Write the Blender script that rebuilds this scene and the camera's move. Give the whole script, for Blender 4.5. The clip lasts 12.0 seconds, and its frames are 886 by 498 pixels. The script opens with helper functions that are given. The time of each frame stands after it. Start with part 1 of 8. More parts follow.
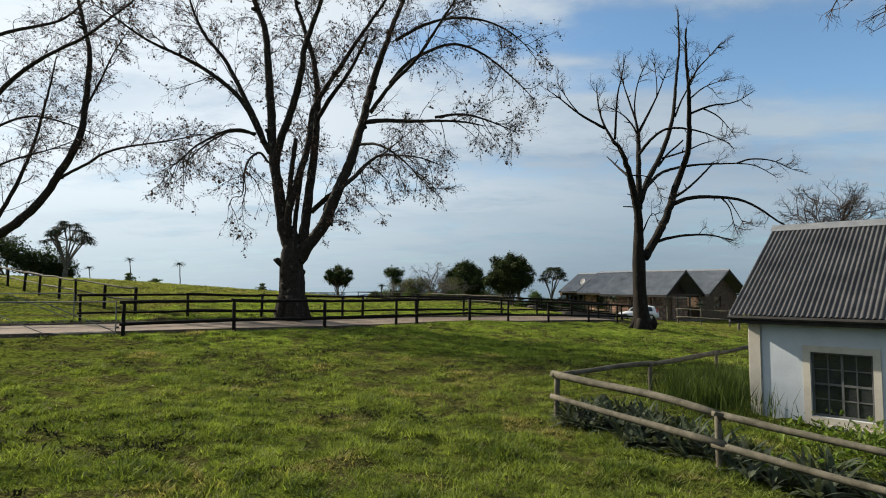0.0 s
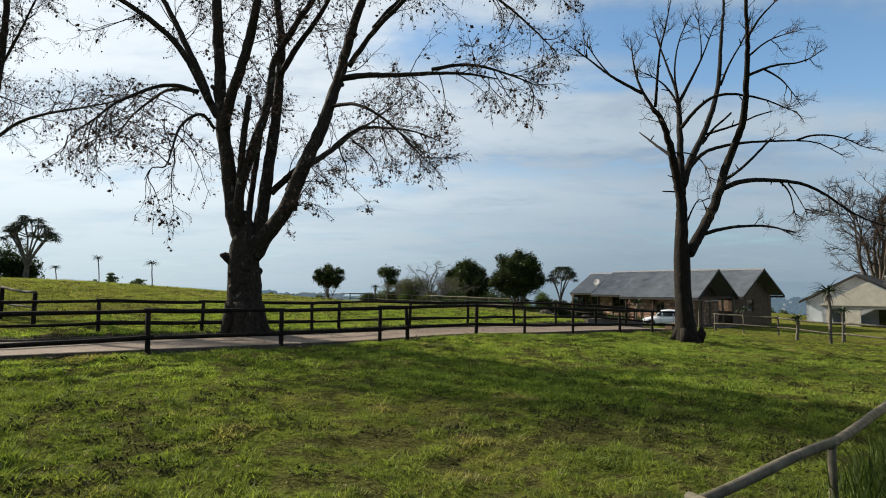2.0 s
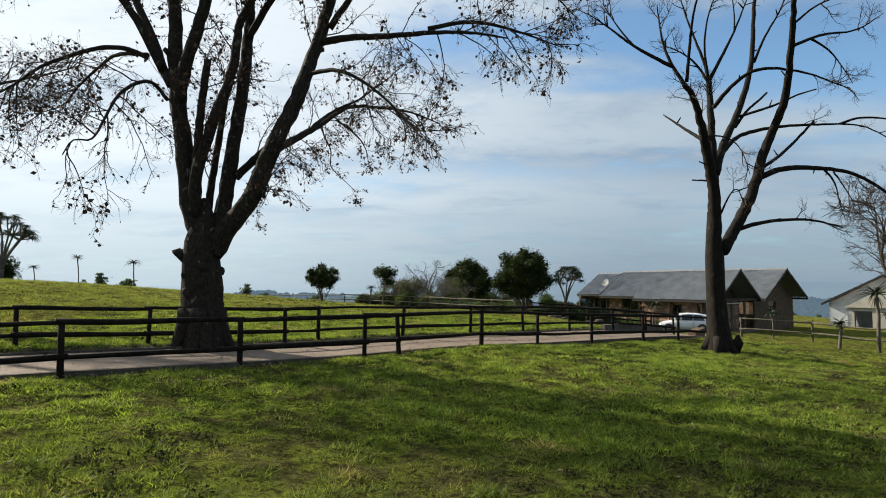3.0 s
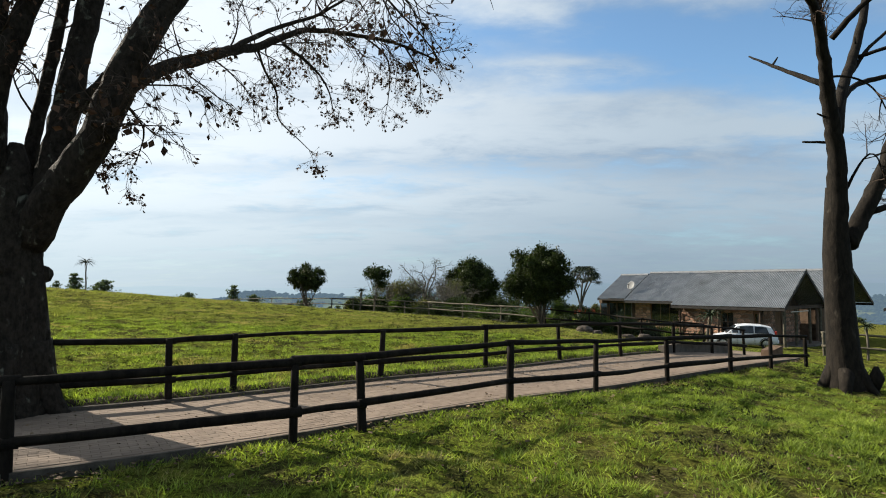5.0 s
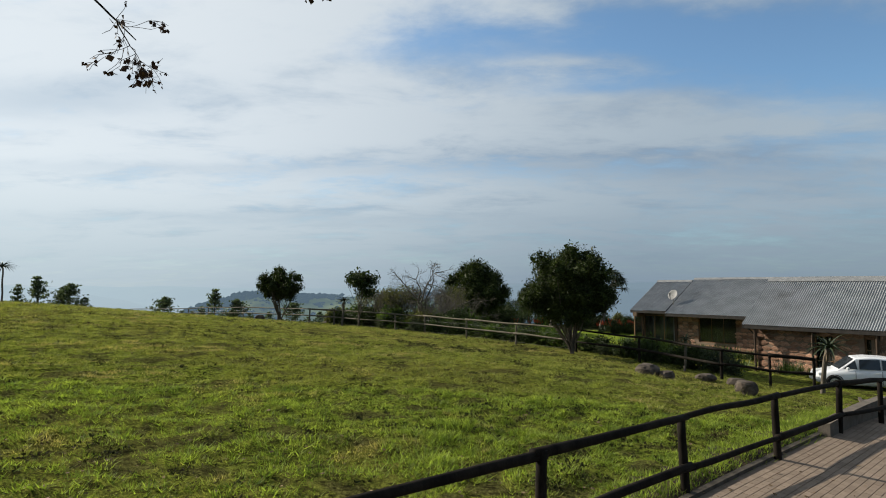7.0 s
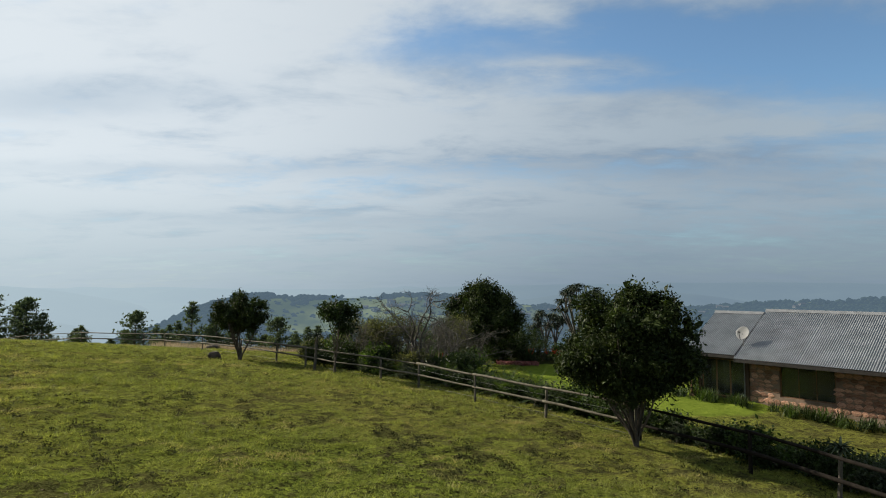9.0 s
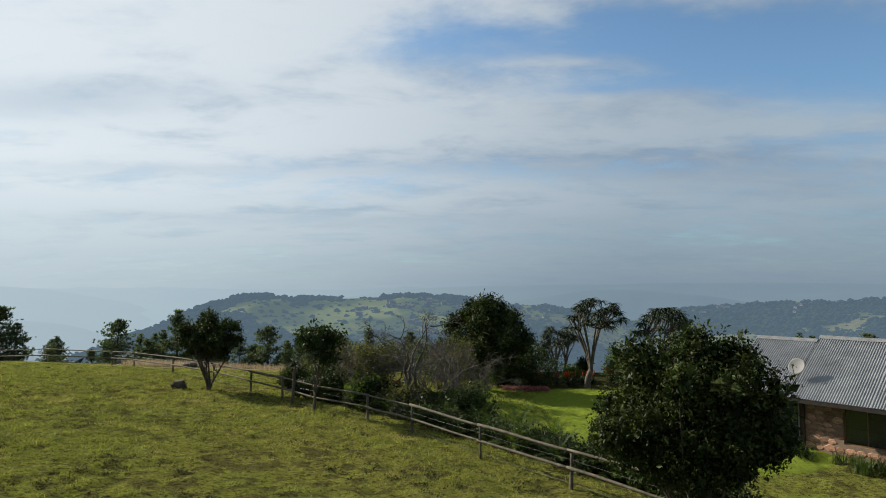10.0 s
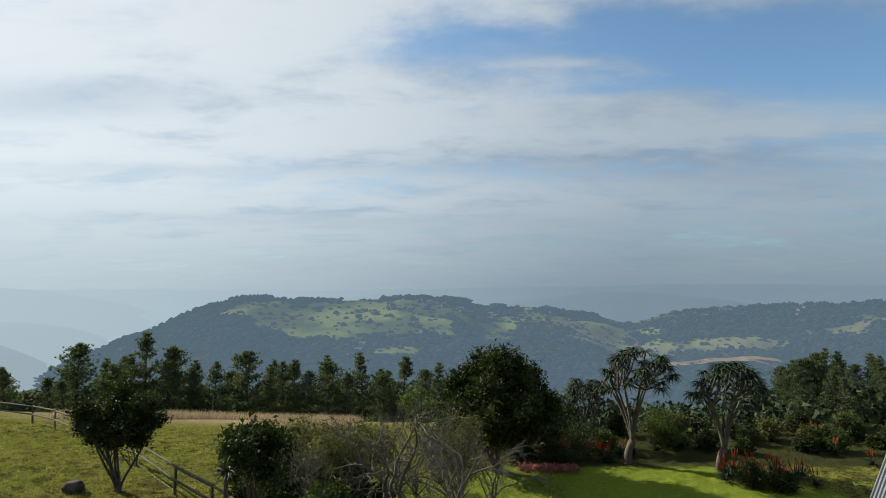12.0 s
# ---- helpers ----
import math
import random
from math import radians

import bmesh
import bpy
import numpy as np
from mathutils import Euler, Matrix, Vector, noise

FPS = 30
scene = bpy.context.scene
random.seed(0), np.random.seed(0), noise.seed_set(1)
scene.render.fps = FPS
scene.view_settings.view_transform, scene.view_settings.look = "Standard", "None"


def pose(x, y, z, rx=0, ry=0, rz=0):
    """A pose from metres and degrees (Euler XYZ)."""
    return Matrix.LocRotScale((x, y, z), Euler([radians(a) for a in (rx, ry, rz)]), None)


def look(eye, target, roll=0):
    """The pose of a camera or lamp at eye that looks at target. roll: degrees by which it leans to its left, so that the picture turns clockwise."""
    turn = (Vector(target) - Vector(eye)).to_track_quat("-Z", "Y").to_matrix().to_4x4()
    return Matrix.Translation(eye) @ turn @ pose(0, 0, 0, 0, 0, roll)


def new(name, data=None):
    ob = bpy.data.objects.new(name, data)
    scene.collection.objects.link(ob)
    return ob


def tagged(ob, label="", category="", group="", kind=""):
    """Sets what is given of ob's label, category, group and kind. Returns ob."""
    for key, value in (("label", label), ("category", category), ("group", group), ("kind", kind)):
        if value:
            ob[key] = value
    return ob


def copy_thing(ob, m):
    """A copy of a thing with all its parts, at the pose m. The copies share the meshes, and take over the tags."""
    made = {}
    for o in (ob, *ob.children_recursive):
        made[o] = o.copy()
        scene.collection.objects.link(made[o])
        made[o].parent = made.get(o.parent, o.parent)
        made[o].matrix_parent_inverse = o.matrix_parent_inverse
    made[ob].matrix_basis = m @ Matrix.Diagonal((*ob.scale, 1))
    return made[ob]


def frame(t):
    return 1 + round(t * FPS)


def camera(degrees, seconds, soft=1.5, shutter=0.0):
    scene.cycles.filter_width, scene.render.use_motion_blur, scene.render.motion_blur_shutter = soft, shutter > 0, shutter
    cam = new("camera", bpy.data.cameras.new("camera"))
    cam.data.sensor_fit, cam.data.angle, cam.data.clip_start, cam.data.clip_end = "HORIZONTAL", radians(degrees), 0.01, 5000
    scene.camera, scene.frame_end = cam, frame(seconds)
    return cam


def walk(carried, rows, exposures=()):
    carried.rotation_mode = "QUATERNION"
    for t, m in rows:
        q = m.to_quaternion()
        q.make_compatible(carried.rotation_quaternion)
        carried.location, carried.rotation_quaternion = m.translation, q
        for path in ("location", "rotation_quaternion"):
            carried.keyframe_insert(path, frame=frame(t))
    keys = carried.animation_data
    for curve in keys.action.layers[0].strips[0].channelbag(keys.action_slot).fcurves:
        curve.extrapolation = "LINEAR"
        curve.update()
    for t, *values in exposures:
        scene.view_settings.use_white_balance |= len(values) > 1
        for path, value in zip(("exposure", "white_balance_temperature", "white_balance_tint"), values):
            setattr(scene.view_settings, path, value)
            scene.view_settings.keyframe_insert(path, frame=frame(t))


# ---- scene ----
# the drone keeps its heading; it glides forward and climbs
cam = camera(74.0, 12.0, 1.0)
PATH = [
    (0.0, 0.090, -0.855, 1.948, 3.50, 0.00),
    (0.5, 0.087, 0.600, 1.966, 3.50, 0.00),
    (1.0, 0.094, 2.210, 1.994, 3.50, 0.00),
    (1.5, 0.105, 3.860, 2.023, 3.50, 0.00),
    (2.0, 0.125, 5.600, 2.055, 3.50, 0.00),
    (2.5, 0.145, 7.360, 2.093, 3.50, 0.00),
    (3.0, 0.165, 9.160, 2.135, 3.50, 0.00),
    (5.0, 0.130, 16.970, 2.375, 3.50, 0.00),
    (5.5, 0.155, 19.200, 2.455, 3.50, 0.00),
    (6.0, 0.190, 21.590, 2.590, 3.50, 0.00),
    (6.5, 0.235, 23.970, 2.770, 3.50, 0.00),
    (7.0, 0.250, 26.390, 3.030, 3.50, 0.08),
    (9.0, 0.270, 35.970, 4.915, 3.56, 0.14),
    (9.5, 0.315, 38.450, 5.440, 3.56, 0.14),
    (10.0, 0.340, 40.900, 6.015, 3.56, 0.14),
    (10.5, 0.345, 43.250, 6.580, 3.65, 0.17),
    (11.0, 0.340, 45.690, 7.225, 3.65, 0.17),
    (11.5, 0.350, 47.980, 7.880, 3.65, 0.17),
    (12.0, 0.400, 50.240, 8.570, 3.65, 0.17),
]
walk(cam, [(t, pose(x, y, z, 90 + pitch, 0, yaw)) for t, x, y, z, pitch, yaw in PATH],
     exposures=[(0.0, 1.0), (3.0, 1.06), (5.0, 1.13), (5.5, 0.96), (6.5, 0.82), (7.0, 0.78), (9.0, 0.73), (12.0, 0.79)])

# ---- sky, sun ----
SUN_AZ, SUN_EL = radians(-60.0), radians(30.0)
SUN_DIR = Vector((math.sin(SUN_AZ) * math.cos(SUN_EL), math.cos(SUN_AZ) * math.cos(SUN_EL), math.sin(SUN_EL)))
sun_data = bpy.data.lights.new("sun", "SUN")
sun_data.energy, sun_data.angle, sun_data.color = 4.9, radians(0.6), (1.0, 0.92, 0.78)
SKY_GAIN = 0.62
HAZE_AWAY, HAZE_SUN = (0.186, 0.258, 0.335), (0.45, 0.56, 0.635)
sun = new("sun", sun_data)
sun.matrix_world = look(SUN_DIR * 200, (0, 0, 0))


class Nodes:
    """Short hand for node trees."""

    def __init__(self, tree):
        self.t = tree
        tree.nodes.clear()

    def add(self, kind, **vals):
        n = self.t.nodes.new(kind)
        for k, v in vals.items():
            n.inputs[k.replace("_", " ")].default_value = v
        return n

    def link(self, a, b):
        self.t.links.new(a, b)

    def put(self, sock, v):
        if isinstance(v, bpy.types.NodeSocket):
            self.t.links.new(v, sock)
        else:
            sock.default_value = v

    def math(self, op, a, b=0.0, c=0.0, clamp=False):
        n = self.t.nodes.new("ShaderNodeMath")
        n.operation, n.use_clamp = op, clamp
        for s, v in zip(n.inputs, (a, b, c)):
            self.put(s, v)
        return n.outputs[0]

    def vmath(self, op, a, b=(0, 0, 0)):
        n = self.t.nodes.new("ShaderNodeVectorMath")
        n.operation = op
        self.put(n.inputs[0], a)
        self.put(n.inputs[1], b)
        return n.outputs["Value"] if op in ("DOT_PRODUCT", "LENGTH") else n.outputs["Vector"]

    def mix(self, f, a, b, blend="MIX"):
        n = self.t.nodes.new("ShaderNodeMix")
        n.data_type, n.blend_type, n.clamp_factor = "RGBA", blend, True
        self.put(n.inputs["Factor"], f)
        for s, v in ((n.inputs[6], a), (n.inputs[7], b)):
            self.put(s, (*v, 1.0) if isinstance(v, tuple) and len(v) == 3 else v)
        return n.outputs[2]

    def ramp(self, f, lo, hi, a=0.0, b=1.0):
        n = self.t.nodes.new("ShaderNodeMapRange")
        n.interpolation_type = "SMOOTHSTEP"
        for s, v in zip(n.inputs, (f, lo, hi, a, b)):
            self.put(s, v)
        return n.outputs[0]

    def noise(self, vec, scale, detail=4.0, rough=0.55, distort=0.0):
        n = self.t.nodes.new("ShaderNodeTexNoise")
        if vec is not None:
            self.t.links.new(vec, n.inputs["Vector"])
        n.inputs["Scale"].default_value, n.inputs["Detail"].default_value = scale, detail
        n.inputs["Roughness"].default_value, n.inputs["Distortion"].default_value = rough, distort
        return n.outputs["Fac"]

    def mapping(self, vec, loc=(0, 0, 0), rot=(0, 0, 0), scale=(1, 1, 1)):
        n = self.t.nodes.new("ShaderNodeMapping")
        self.t.links.new(vec, n.inputs["Vector"])
        n.inputs["Location"].default_value, n.inputs["Rotation"].default_value, n.inputs["Scale"].default_value = loc, rot, scale
        return n.outputs[0]


def build_world():
    world = bpy.data.worlds.new("sky")
    scene.world = world
    world.use_nodes = True
    n = Nodes(world.node_tree)
    geo = n.t.nodes.new("ShaderNodeTexCoord")
    d = n.vmath("NORMALIZE", geo.outputs["Generated"])
    sep = n.t.nodes.new("ShaderNodeSeparateXYZ")
    n.link(d, sep.inputs[0])
    x, y, z = sep.outputs
    sky = n.t.nodes.new("ShaderNodeTexSky")
    sky.sky_type, sky.sun_disc = "NISHITA", False
    sky.sun_elevation, sky.sun_rotation = SUN_EL, SUN_AZ
    sky.altitude, sky.air_density, sky.dust_density, sky.ozone_density = 900.0, 1.0, 1.2, 1.6
    clear = n.mix(1.0, sky.outputs[0], (0.118, 0.140, 0.142), "MULTIPLY")
    # cloud sheet seen in perspective: the direction met with a flat ceiling
    zz = n.math("ADD", n.math("MAXIMUM", z, 0.0), 0.13)
    comb = n.t.nodes.new("ShaderNodeCombineXYZ")
    n.put(comb.inputs[0], n.math("DIVIDE", x, zz))
    n.put(comb.inputs[1], n.math("DIVIDE", y, zz))
    flat = comb.outputs[0]
    big = n.noise(n.mapping(flat, (2.6, 5.2, 0), (0, 0, radians(-8)), (0.55, 0.80, 1)), 1.0, 4.0, 0.55, 0.3)
    mid = n.noise(n.mapping(flat, (7.1, 1.3, 0), (0, 0, radians(-6)), (1.15, 1.75, 1)), 1.3, 8.0, 0.60, 0.25)
    fine = n.noise(n.mapping(flat, (1.0, 9.0, 0), (0, 0, radians(6)), (2.2, 3.0, 1)), 2.1, 7.0, 0.64, 0.2)
    fluff = n.math("ADD", n.math("MULTIPLY", big, 0.55), n.math("ADD", n.math("MULTIPLY", mid, 0.40), n.math("MULTIPLY", fine, 0.30)))
    # large shapes of the sheet: where it thickens and where it opens, as (across, up, half sizes, amount)
    yy = n.math("MAXIMUM", y, 0.12)
    wa = n.math("MULTIPLY_ADD", big, 0.16, -0.08)
    wb = n.math("MULTIPLY_ADD", mid, 0.10, -0.05)
    across = n.math("ADD", n.math("DIVIDE", x, yy), wa)
    up = n.math("ADD", n.math("DIVIDE", z, yy), wb)
    toward = n.vmath("DOT_PRODUCT", d, SUN_DIR)
    cover = n.math("ADD", fluff, n.math("MULTIPLY", toward, 0.10))
    for a0, b0, sa, sb, amt in ((0.68, 0.39, 0.24, 0.09, -0.30), (0.30, 0.43, 0.30, 0.040, -0.26), (0.28, 0.355, 0.16, 0.018, -0.14), (0.22, 0.385, 0.09, 0.010, 0.12), (-0.04, 0.44, 0.10, 0.08, -0.10), (0.02, 0.31, 0.09, 0.022, -0.10),
                                (-0.68, 0.34, 0.16, 0.035, -0.05), (-0.42, 0.36, 0.22, 0.08, 0.16), (-0.74, 0.18, 0.16, 0.05, 0.16), (0.36, 0.275, 0.40, 0.05, 0.16), (0.22, 0.205, 0.26, 0.018, -0.14),
                                (0.62, 0.245, 0.22, 0.018, -0.12), (-0.30, 0.160, 0.36, 0.018, -0.05), (-0.55, 0.140, 0.25, 0.012, 0.12), (0.1, 0.11, 0.5, 0.03, 0.08)):
        ea = n.math("POWER", n.math("DIVIDE", n.math("SUBTRACT", across, a0), sa), 2.0)
        eb = n.math("POWER", n.math("DIVIDE", n.math("SUBTRACT", up, b0), sb), 2.0)
        blob = n.math("EXPONENT", n.math("MULTIPLY", n.math("ADD", ea, eb), -0.7))
        cover = n.math("MULTIPLY_ADD", n.math("MULTIPLY", blob, n.ramp(y, 0.1, 0.4)), amt, cover)
    mask = n.ramp(cover, 0.34, 0.74)
    # cloud colour: whiter where thick and towards the sun, grey-blue undersides
    glow = n.ramp(toward, 0.15, 1.0)
    shade = n.ramp(n.math("ADD", n.math("MULTIPLY", mid, 0.5), n.math("MULTIPLY", cover, 0.5)), 0.38, 0.66)
    # grey undersides, as (across, up, half sizes, amount)
    for a0, b0, sa, sb, amt in ((-0.66, 0.330, 0.20, 0.030, 0.5), (0.16, 0.215, 0.26, 0.020, 0.5), (-0.25, 0.118, 0.40, 0.012, 0.35), (0.60, 0.200, 0.30, 0.030, 0.45), (-0.45, 0.205, 0.30, 0.014, 0.3)):
        ea = n.math("POWER", n.math("DIVIDE", n.math("SUBTRACT", across, a0), sa), 2.0)
        eb = n.math("POWER", n.math("DIVIDE", n.math("SUBTRACT", up, b0), sb), 2.0)
        blob = n.math("EXPONENT", n.math("MULTIPLY", n.math("ADD", ea, eb), -0.7))
        shade = n.math("MULTIPLY_ADD", n.math("MULTIPLY", blob, n.ramp(y, 0.1, 0.4)), -amt, shade, clamp=True)
    dim = n.mix(glow, (0.24, 0.305, 0.385), (0.38, 0.48, 0.58))
    lit = n.mix(glow, (0.37, 0.44, 0.50), (0.74, 0.79, 0.82))
    cloud = n.mix(shade, dim, lit)
    col = n.mix(n.math("MULTIPLY", mask, 0.93), clear, cloud)
    # haze low over the land
    haze = n.ramp(z, -0.02, 0.20, 1.0, 0.0)
    hazecol = n.mix(glow, HAZE_AWAY, HAZE_SUN)
    col = n.mix(n.math("MULTIPLY", haze, 0.85), col, hazecol)
    bg = n.add("ShaderNodeBackground", Strength=SKY_GAIN)
    n.link(col, bg.inputs["Color"])
    out = n.t.nodes.new("ShaderNodeOutputWorld")
    n.link(bg.outputs[0], out.inputs["Surface"])


build_world()

# ---- materials ----
def mat(name, c1, c2, scale=6.0, rough=0.8, bump=0.3, fine=60.0, c3=None, spot=0.62, metal=0.0, stretch=(1, 1, 1),
        island=0.0, per_object=0.0, spec=0.12, translucent=None, thin=0.4, coords="Object", depth=0.02):
    """A surface of two or three colours mixed by large and small noise, with fine relief."""
    m = bpy.data.materials.new(name)
    m.use_nodes = True
    n = Nodes(m.node_tree)
    tc = n.t.nodes.new("ShaderNodeTexCoord")
    vec = n.mapping(tc.outputs[coords], scale=stretch)
    a = n.noise(vec, scale, 5.0, 0.6, 0.2)
    b = n.noise(vec, fine, 3.0, 0.6)
    f = n.math("ADD", n.math("MULTIPLY", a, 0.7), n.math("MULTIPLY", b, 0.3))
    col = n.mix(n.ramp(f, 0.33, 0.67), c1, c2)
    if c3:
        col = n.mix(n.ramp(n.noise(vec, scale * 0.37, 4.0, 0.6, 0.5), spot, spot + 0.13), col, c3)
    geo = n.t.nodes.new("ShaderNodeNewGeometry")
    if island:
        v = n.math("MULTIPLY_ADD", geo.outputs["Random Per Island"], 2 * island, 1.0 - island)
        col = n.mix(1.0, col, grey(n, v), "MULTIPLY")
    if per_object:
        oi = n.t.nodes.new("ShaderNodeObjectInfo")
        v = n.math("MULTIPLY_ADD", oi.outputs["Random"], 2 * per_object, 1.0 - per_object)
        col = n.mix(1.0, col, grey(n, v), "MULTIPLY")
    p = n.add("ShaderNodeBsdfPrincipled", Metallic=metal)
    n.put(p.inputs["Roughness"], n.math("MULTIPLY_ADD", b, 0.2, rough - 0.1, clamp=True))
    p.inputs["Specular IOR Level"].default_value = spec
    n.link(col, p.inputs["Base Color"])
    if bump:
        bn = n.add("ShaderNodeBump", Strength=bump, Distance=depth)
        n.link(f, bn.inputs["Height"])
        n.link(bn.outputs[0], p.inputs["Normal"])
    out = n.t.nodes.new("ShaderNodeOutputMaterial")
    surf = p.outputs[0]
    if translucent:
        tr = n.add("ShaderNodeBsdfTranslucent")
        n.link(n.mix(1.0, col, translucent, "MULTIPLY"), tr.inputs["Color"])
        ms = n.add("ShaderNodeMixShader", Fac=thin)
        n.link(surf, ms.inputs[1])
        n.link(tr.outputs[0], ms.inputs[2])
        surf = ms.outputs[0]
    n.link(surf, out.inputs["Surface"])
    return m


def grey(n, v):
    c = n.t.nodes.new("ShaderNodeCombineColor")
    for s in c.inputs:
        n.link(v, s)
    return c.outputs[0]


def glass_mat(name, tint, clear):
    """Window glass: clear panes let the dark room behind be seen, tinted ones do not."""
    m = bpy.data.materials.new(name)
    m.use_nodes = True
    n = Nodes(m.node_tree)
    p = n.add("ShaderNodeBsdfPrincipled", Base_Color=(*tint, 1), Roughness=0.04)
    p.inputs["Specular IOR Level"].default_value = 0.6
    p.inputs["Transmission Weight"].default_value = clear
    p.inputs["IOR"].default_value = 1.45
    out = n.t.nodes.new("ShaderNodeOutputMaterial")
    n.link(p.outputs[0], out.inputs["Surface"])
    return m


def ground_mat():
    """Cropped winter grass over brown earth; mown lawn in the garden; dry veld and bush further down the slope."""
    m = bpy.data.materials.new("grass_ground")
    m.use_nodes = True
    n = Nodes(m.node_tree)
    tc = n.t.nodes.new("ShaderNodeTexCoord")
    vec = tc.outputs["Object"]
    sep = n.t.nodes.new("ShaderNodeSeparateXYZ")
    n.link(vec, sep.inputs[0])
    x, y, z = sep.outputs
    huge = n.noise(vec, 0.11, 4.0, 0.55)
    big = n.noise(n.mapping(vec, scale=(0.6, 1.0, 1.0)), 0.9, 5.0, 0.62, 0.4)
    tuft = n.noise(n.mapping(vec, scale=(1.0, 1.25, 1.0)), 5.5, 4.0, 0.65, 0.3)
    fine = n.noise(vec, 45.0, 3.0, 0.7)
    hair = n.noise(n.mapping(vec, scale=(1.0, 1.0, 0.4)), 22.0, 4.0, 0.7, 0.6)
    green = n.mix(n.ramp(n.math("ADD", n.math("MULTIPLY", tuft, 0.5), n.math("MULTIPLY", hair, 0.5)), 0.40, 0.60), (0.032, 0.048, 0.008), (0.210, 0.252, 0.036))
    green = n.mix(n.ramp(huge, 0.40, 0.62, 0.0, 0.45), green, (0.155, 0.13, 0.035))
    green = n.mix(n.ramp(y, 44.0, 62.0, 0.0, 0.45), green, n.mix(hair, (0.085, 0.085, 0.020), (0.29, 0.27, 0.070)))
    # near lawn darkened below y 24: stands in for tree shade over it
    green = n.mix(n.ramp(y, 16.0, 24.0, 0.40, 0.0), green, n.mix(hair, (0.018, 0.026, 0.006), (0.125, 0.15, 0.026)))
    earth = n.mix(n.ramp(hair, 0.35, 0.65), (0.016, 0.013, 0.008), (0.085, 0.068, 0.036))
    bare = n.math("ADD", n.math("MULTIPLY", big, 0.62), n.math("MULTIPLY", tuft, 0.38))
    col = n.mix(n.ramp(bare, 0.54, 0.64, 0.0, 0.4), green, earth)
    thatch = n.mix(n.ramp(hair, 0.35, 0.65), (0.024, 0.024, 0.009), (0.115, 0.105, 0.040))
    worn = n.t.nodes.new("ShaderNodeAttribute")
    worn.attribute_name = "worn"
    col = n.mix(n.ramp(n.math("MULTIPLY_ADD", hair, 0.5, n.math("SUBTRACT", worn.outputs["Fac"], 0.25)), -0.06, 0.14, 0.0, 0.75), col, thatch)
    # dark brown spots: bare soil and the shade between tufts, put into the colour
    tuft_shade = n.noise(n.mapping(vec, (3.0, 1.0, 0.0), scale=(1.0, 1.5, 1.0)), 6.5, 5.0, 0.7, 0.5)
    col = n.mix(n.ramp(tuft_shade, 0.51, 0.58, 0.0, 0.78), col, (0.022, 0.018, 0.009))
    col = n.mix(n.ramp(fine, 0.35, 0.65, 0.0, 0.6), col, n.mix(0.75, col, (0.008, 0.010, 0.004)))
    # watered lawn behind the paddock fence
    e = n.math("ADD", n.math("POWER", n.math("DIVIDE", n.math("SUBTRACT", x, 9.0), 11.5), 2.0), n.math("POWER", n.math("DIVIDE", n.math("SUBTRACT", y, 74.0), 11.0), 2.0))
    lawn = n.ramp(n.math("ADD", e, n.math("MULTIPLY", big, 0.1)), 1.08, 1.0)
    lawncol = n.mix(n.ramp(tuft, 0.3, 0.7), (0.100, 0.138, 0.017), (0.148, 0.184, 0.028))
    fence_side = n.ramp(n.math("ADD", n.math("MULTIPLY", x, 0.82), n.math("MULTIPLY", y, 0.57)), 41.5, 42.2)
    col = n.mix(n.math("MULTIPLY", lawn, fence_side), col, lawncol)
    # dry veld beyond the paddock
    veld = n.math("MULTIPLY", n.ramp(n.math("SUBTRACT", y, n.math("MULTIPLY", big, 6.0)), 89.0, 94.0), n.math("MULTIPLY", n.ramp(x, -34.0, -26.0, 0.35, 1.0), n.ramp(x, -9.0, -4.0, 1.0, 0.3)))
    veldcol = n.mix(n.ramp(tuft, 0.3, 0.7), (0.15, 0.115, 0.068), (0.27, 0.21, 0.13))
    col = n.mix(veld, col, veldcol)
    mulch = n.math("MULTIPLY", n.ramp(n.math("ADD", y, n.math("MULTIPLY", big, 1.5)), 83.6, 84.4), n.ramp(x, 0.0, 4.0))
    col = n.mix(mulch, col, n.mix(tuft, (0.016, 0.018, 0.009), (0.05, 0.055, 0.02)))
    bush = n.ramp(n.math("SUBTRACT", y, n.math("MULTIPLY", huge, 40.0)), 105.0, 135.0)
    bushcol = n.mix(n.ramp(n.noise(vec, 0.05, 5.0, 0.65), 0.35, 0.68), (0.018, 0.032, 0.014), (0.085, 0.095, 0.035))
    col = n.mix(bush, col, bushcol)
    p = n.add("ShaderNodeBsdfDiffuse")
    n.link(col, p.inputs["Color"])
    bn = n.add("ShaderNodeBump", Strength=1.0, Distance=0.12)
    n.link(n.math("ADD", n.math("MULTIPLY", tuft, 0.5), n.math("ADD", n.math("MULTIPLY", hair, 0.35), n.math("MULTIPLY", fine, 0.15))), bn.inputs["Height"])
    n.link(bn.outputs[0], p.inputs["Normal"])
    out = n.t.nodes.new("ShaderNodeOutputMaterial")
    n.link(p.outputs[0], out.inputs["Surface"])
    return m


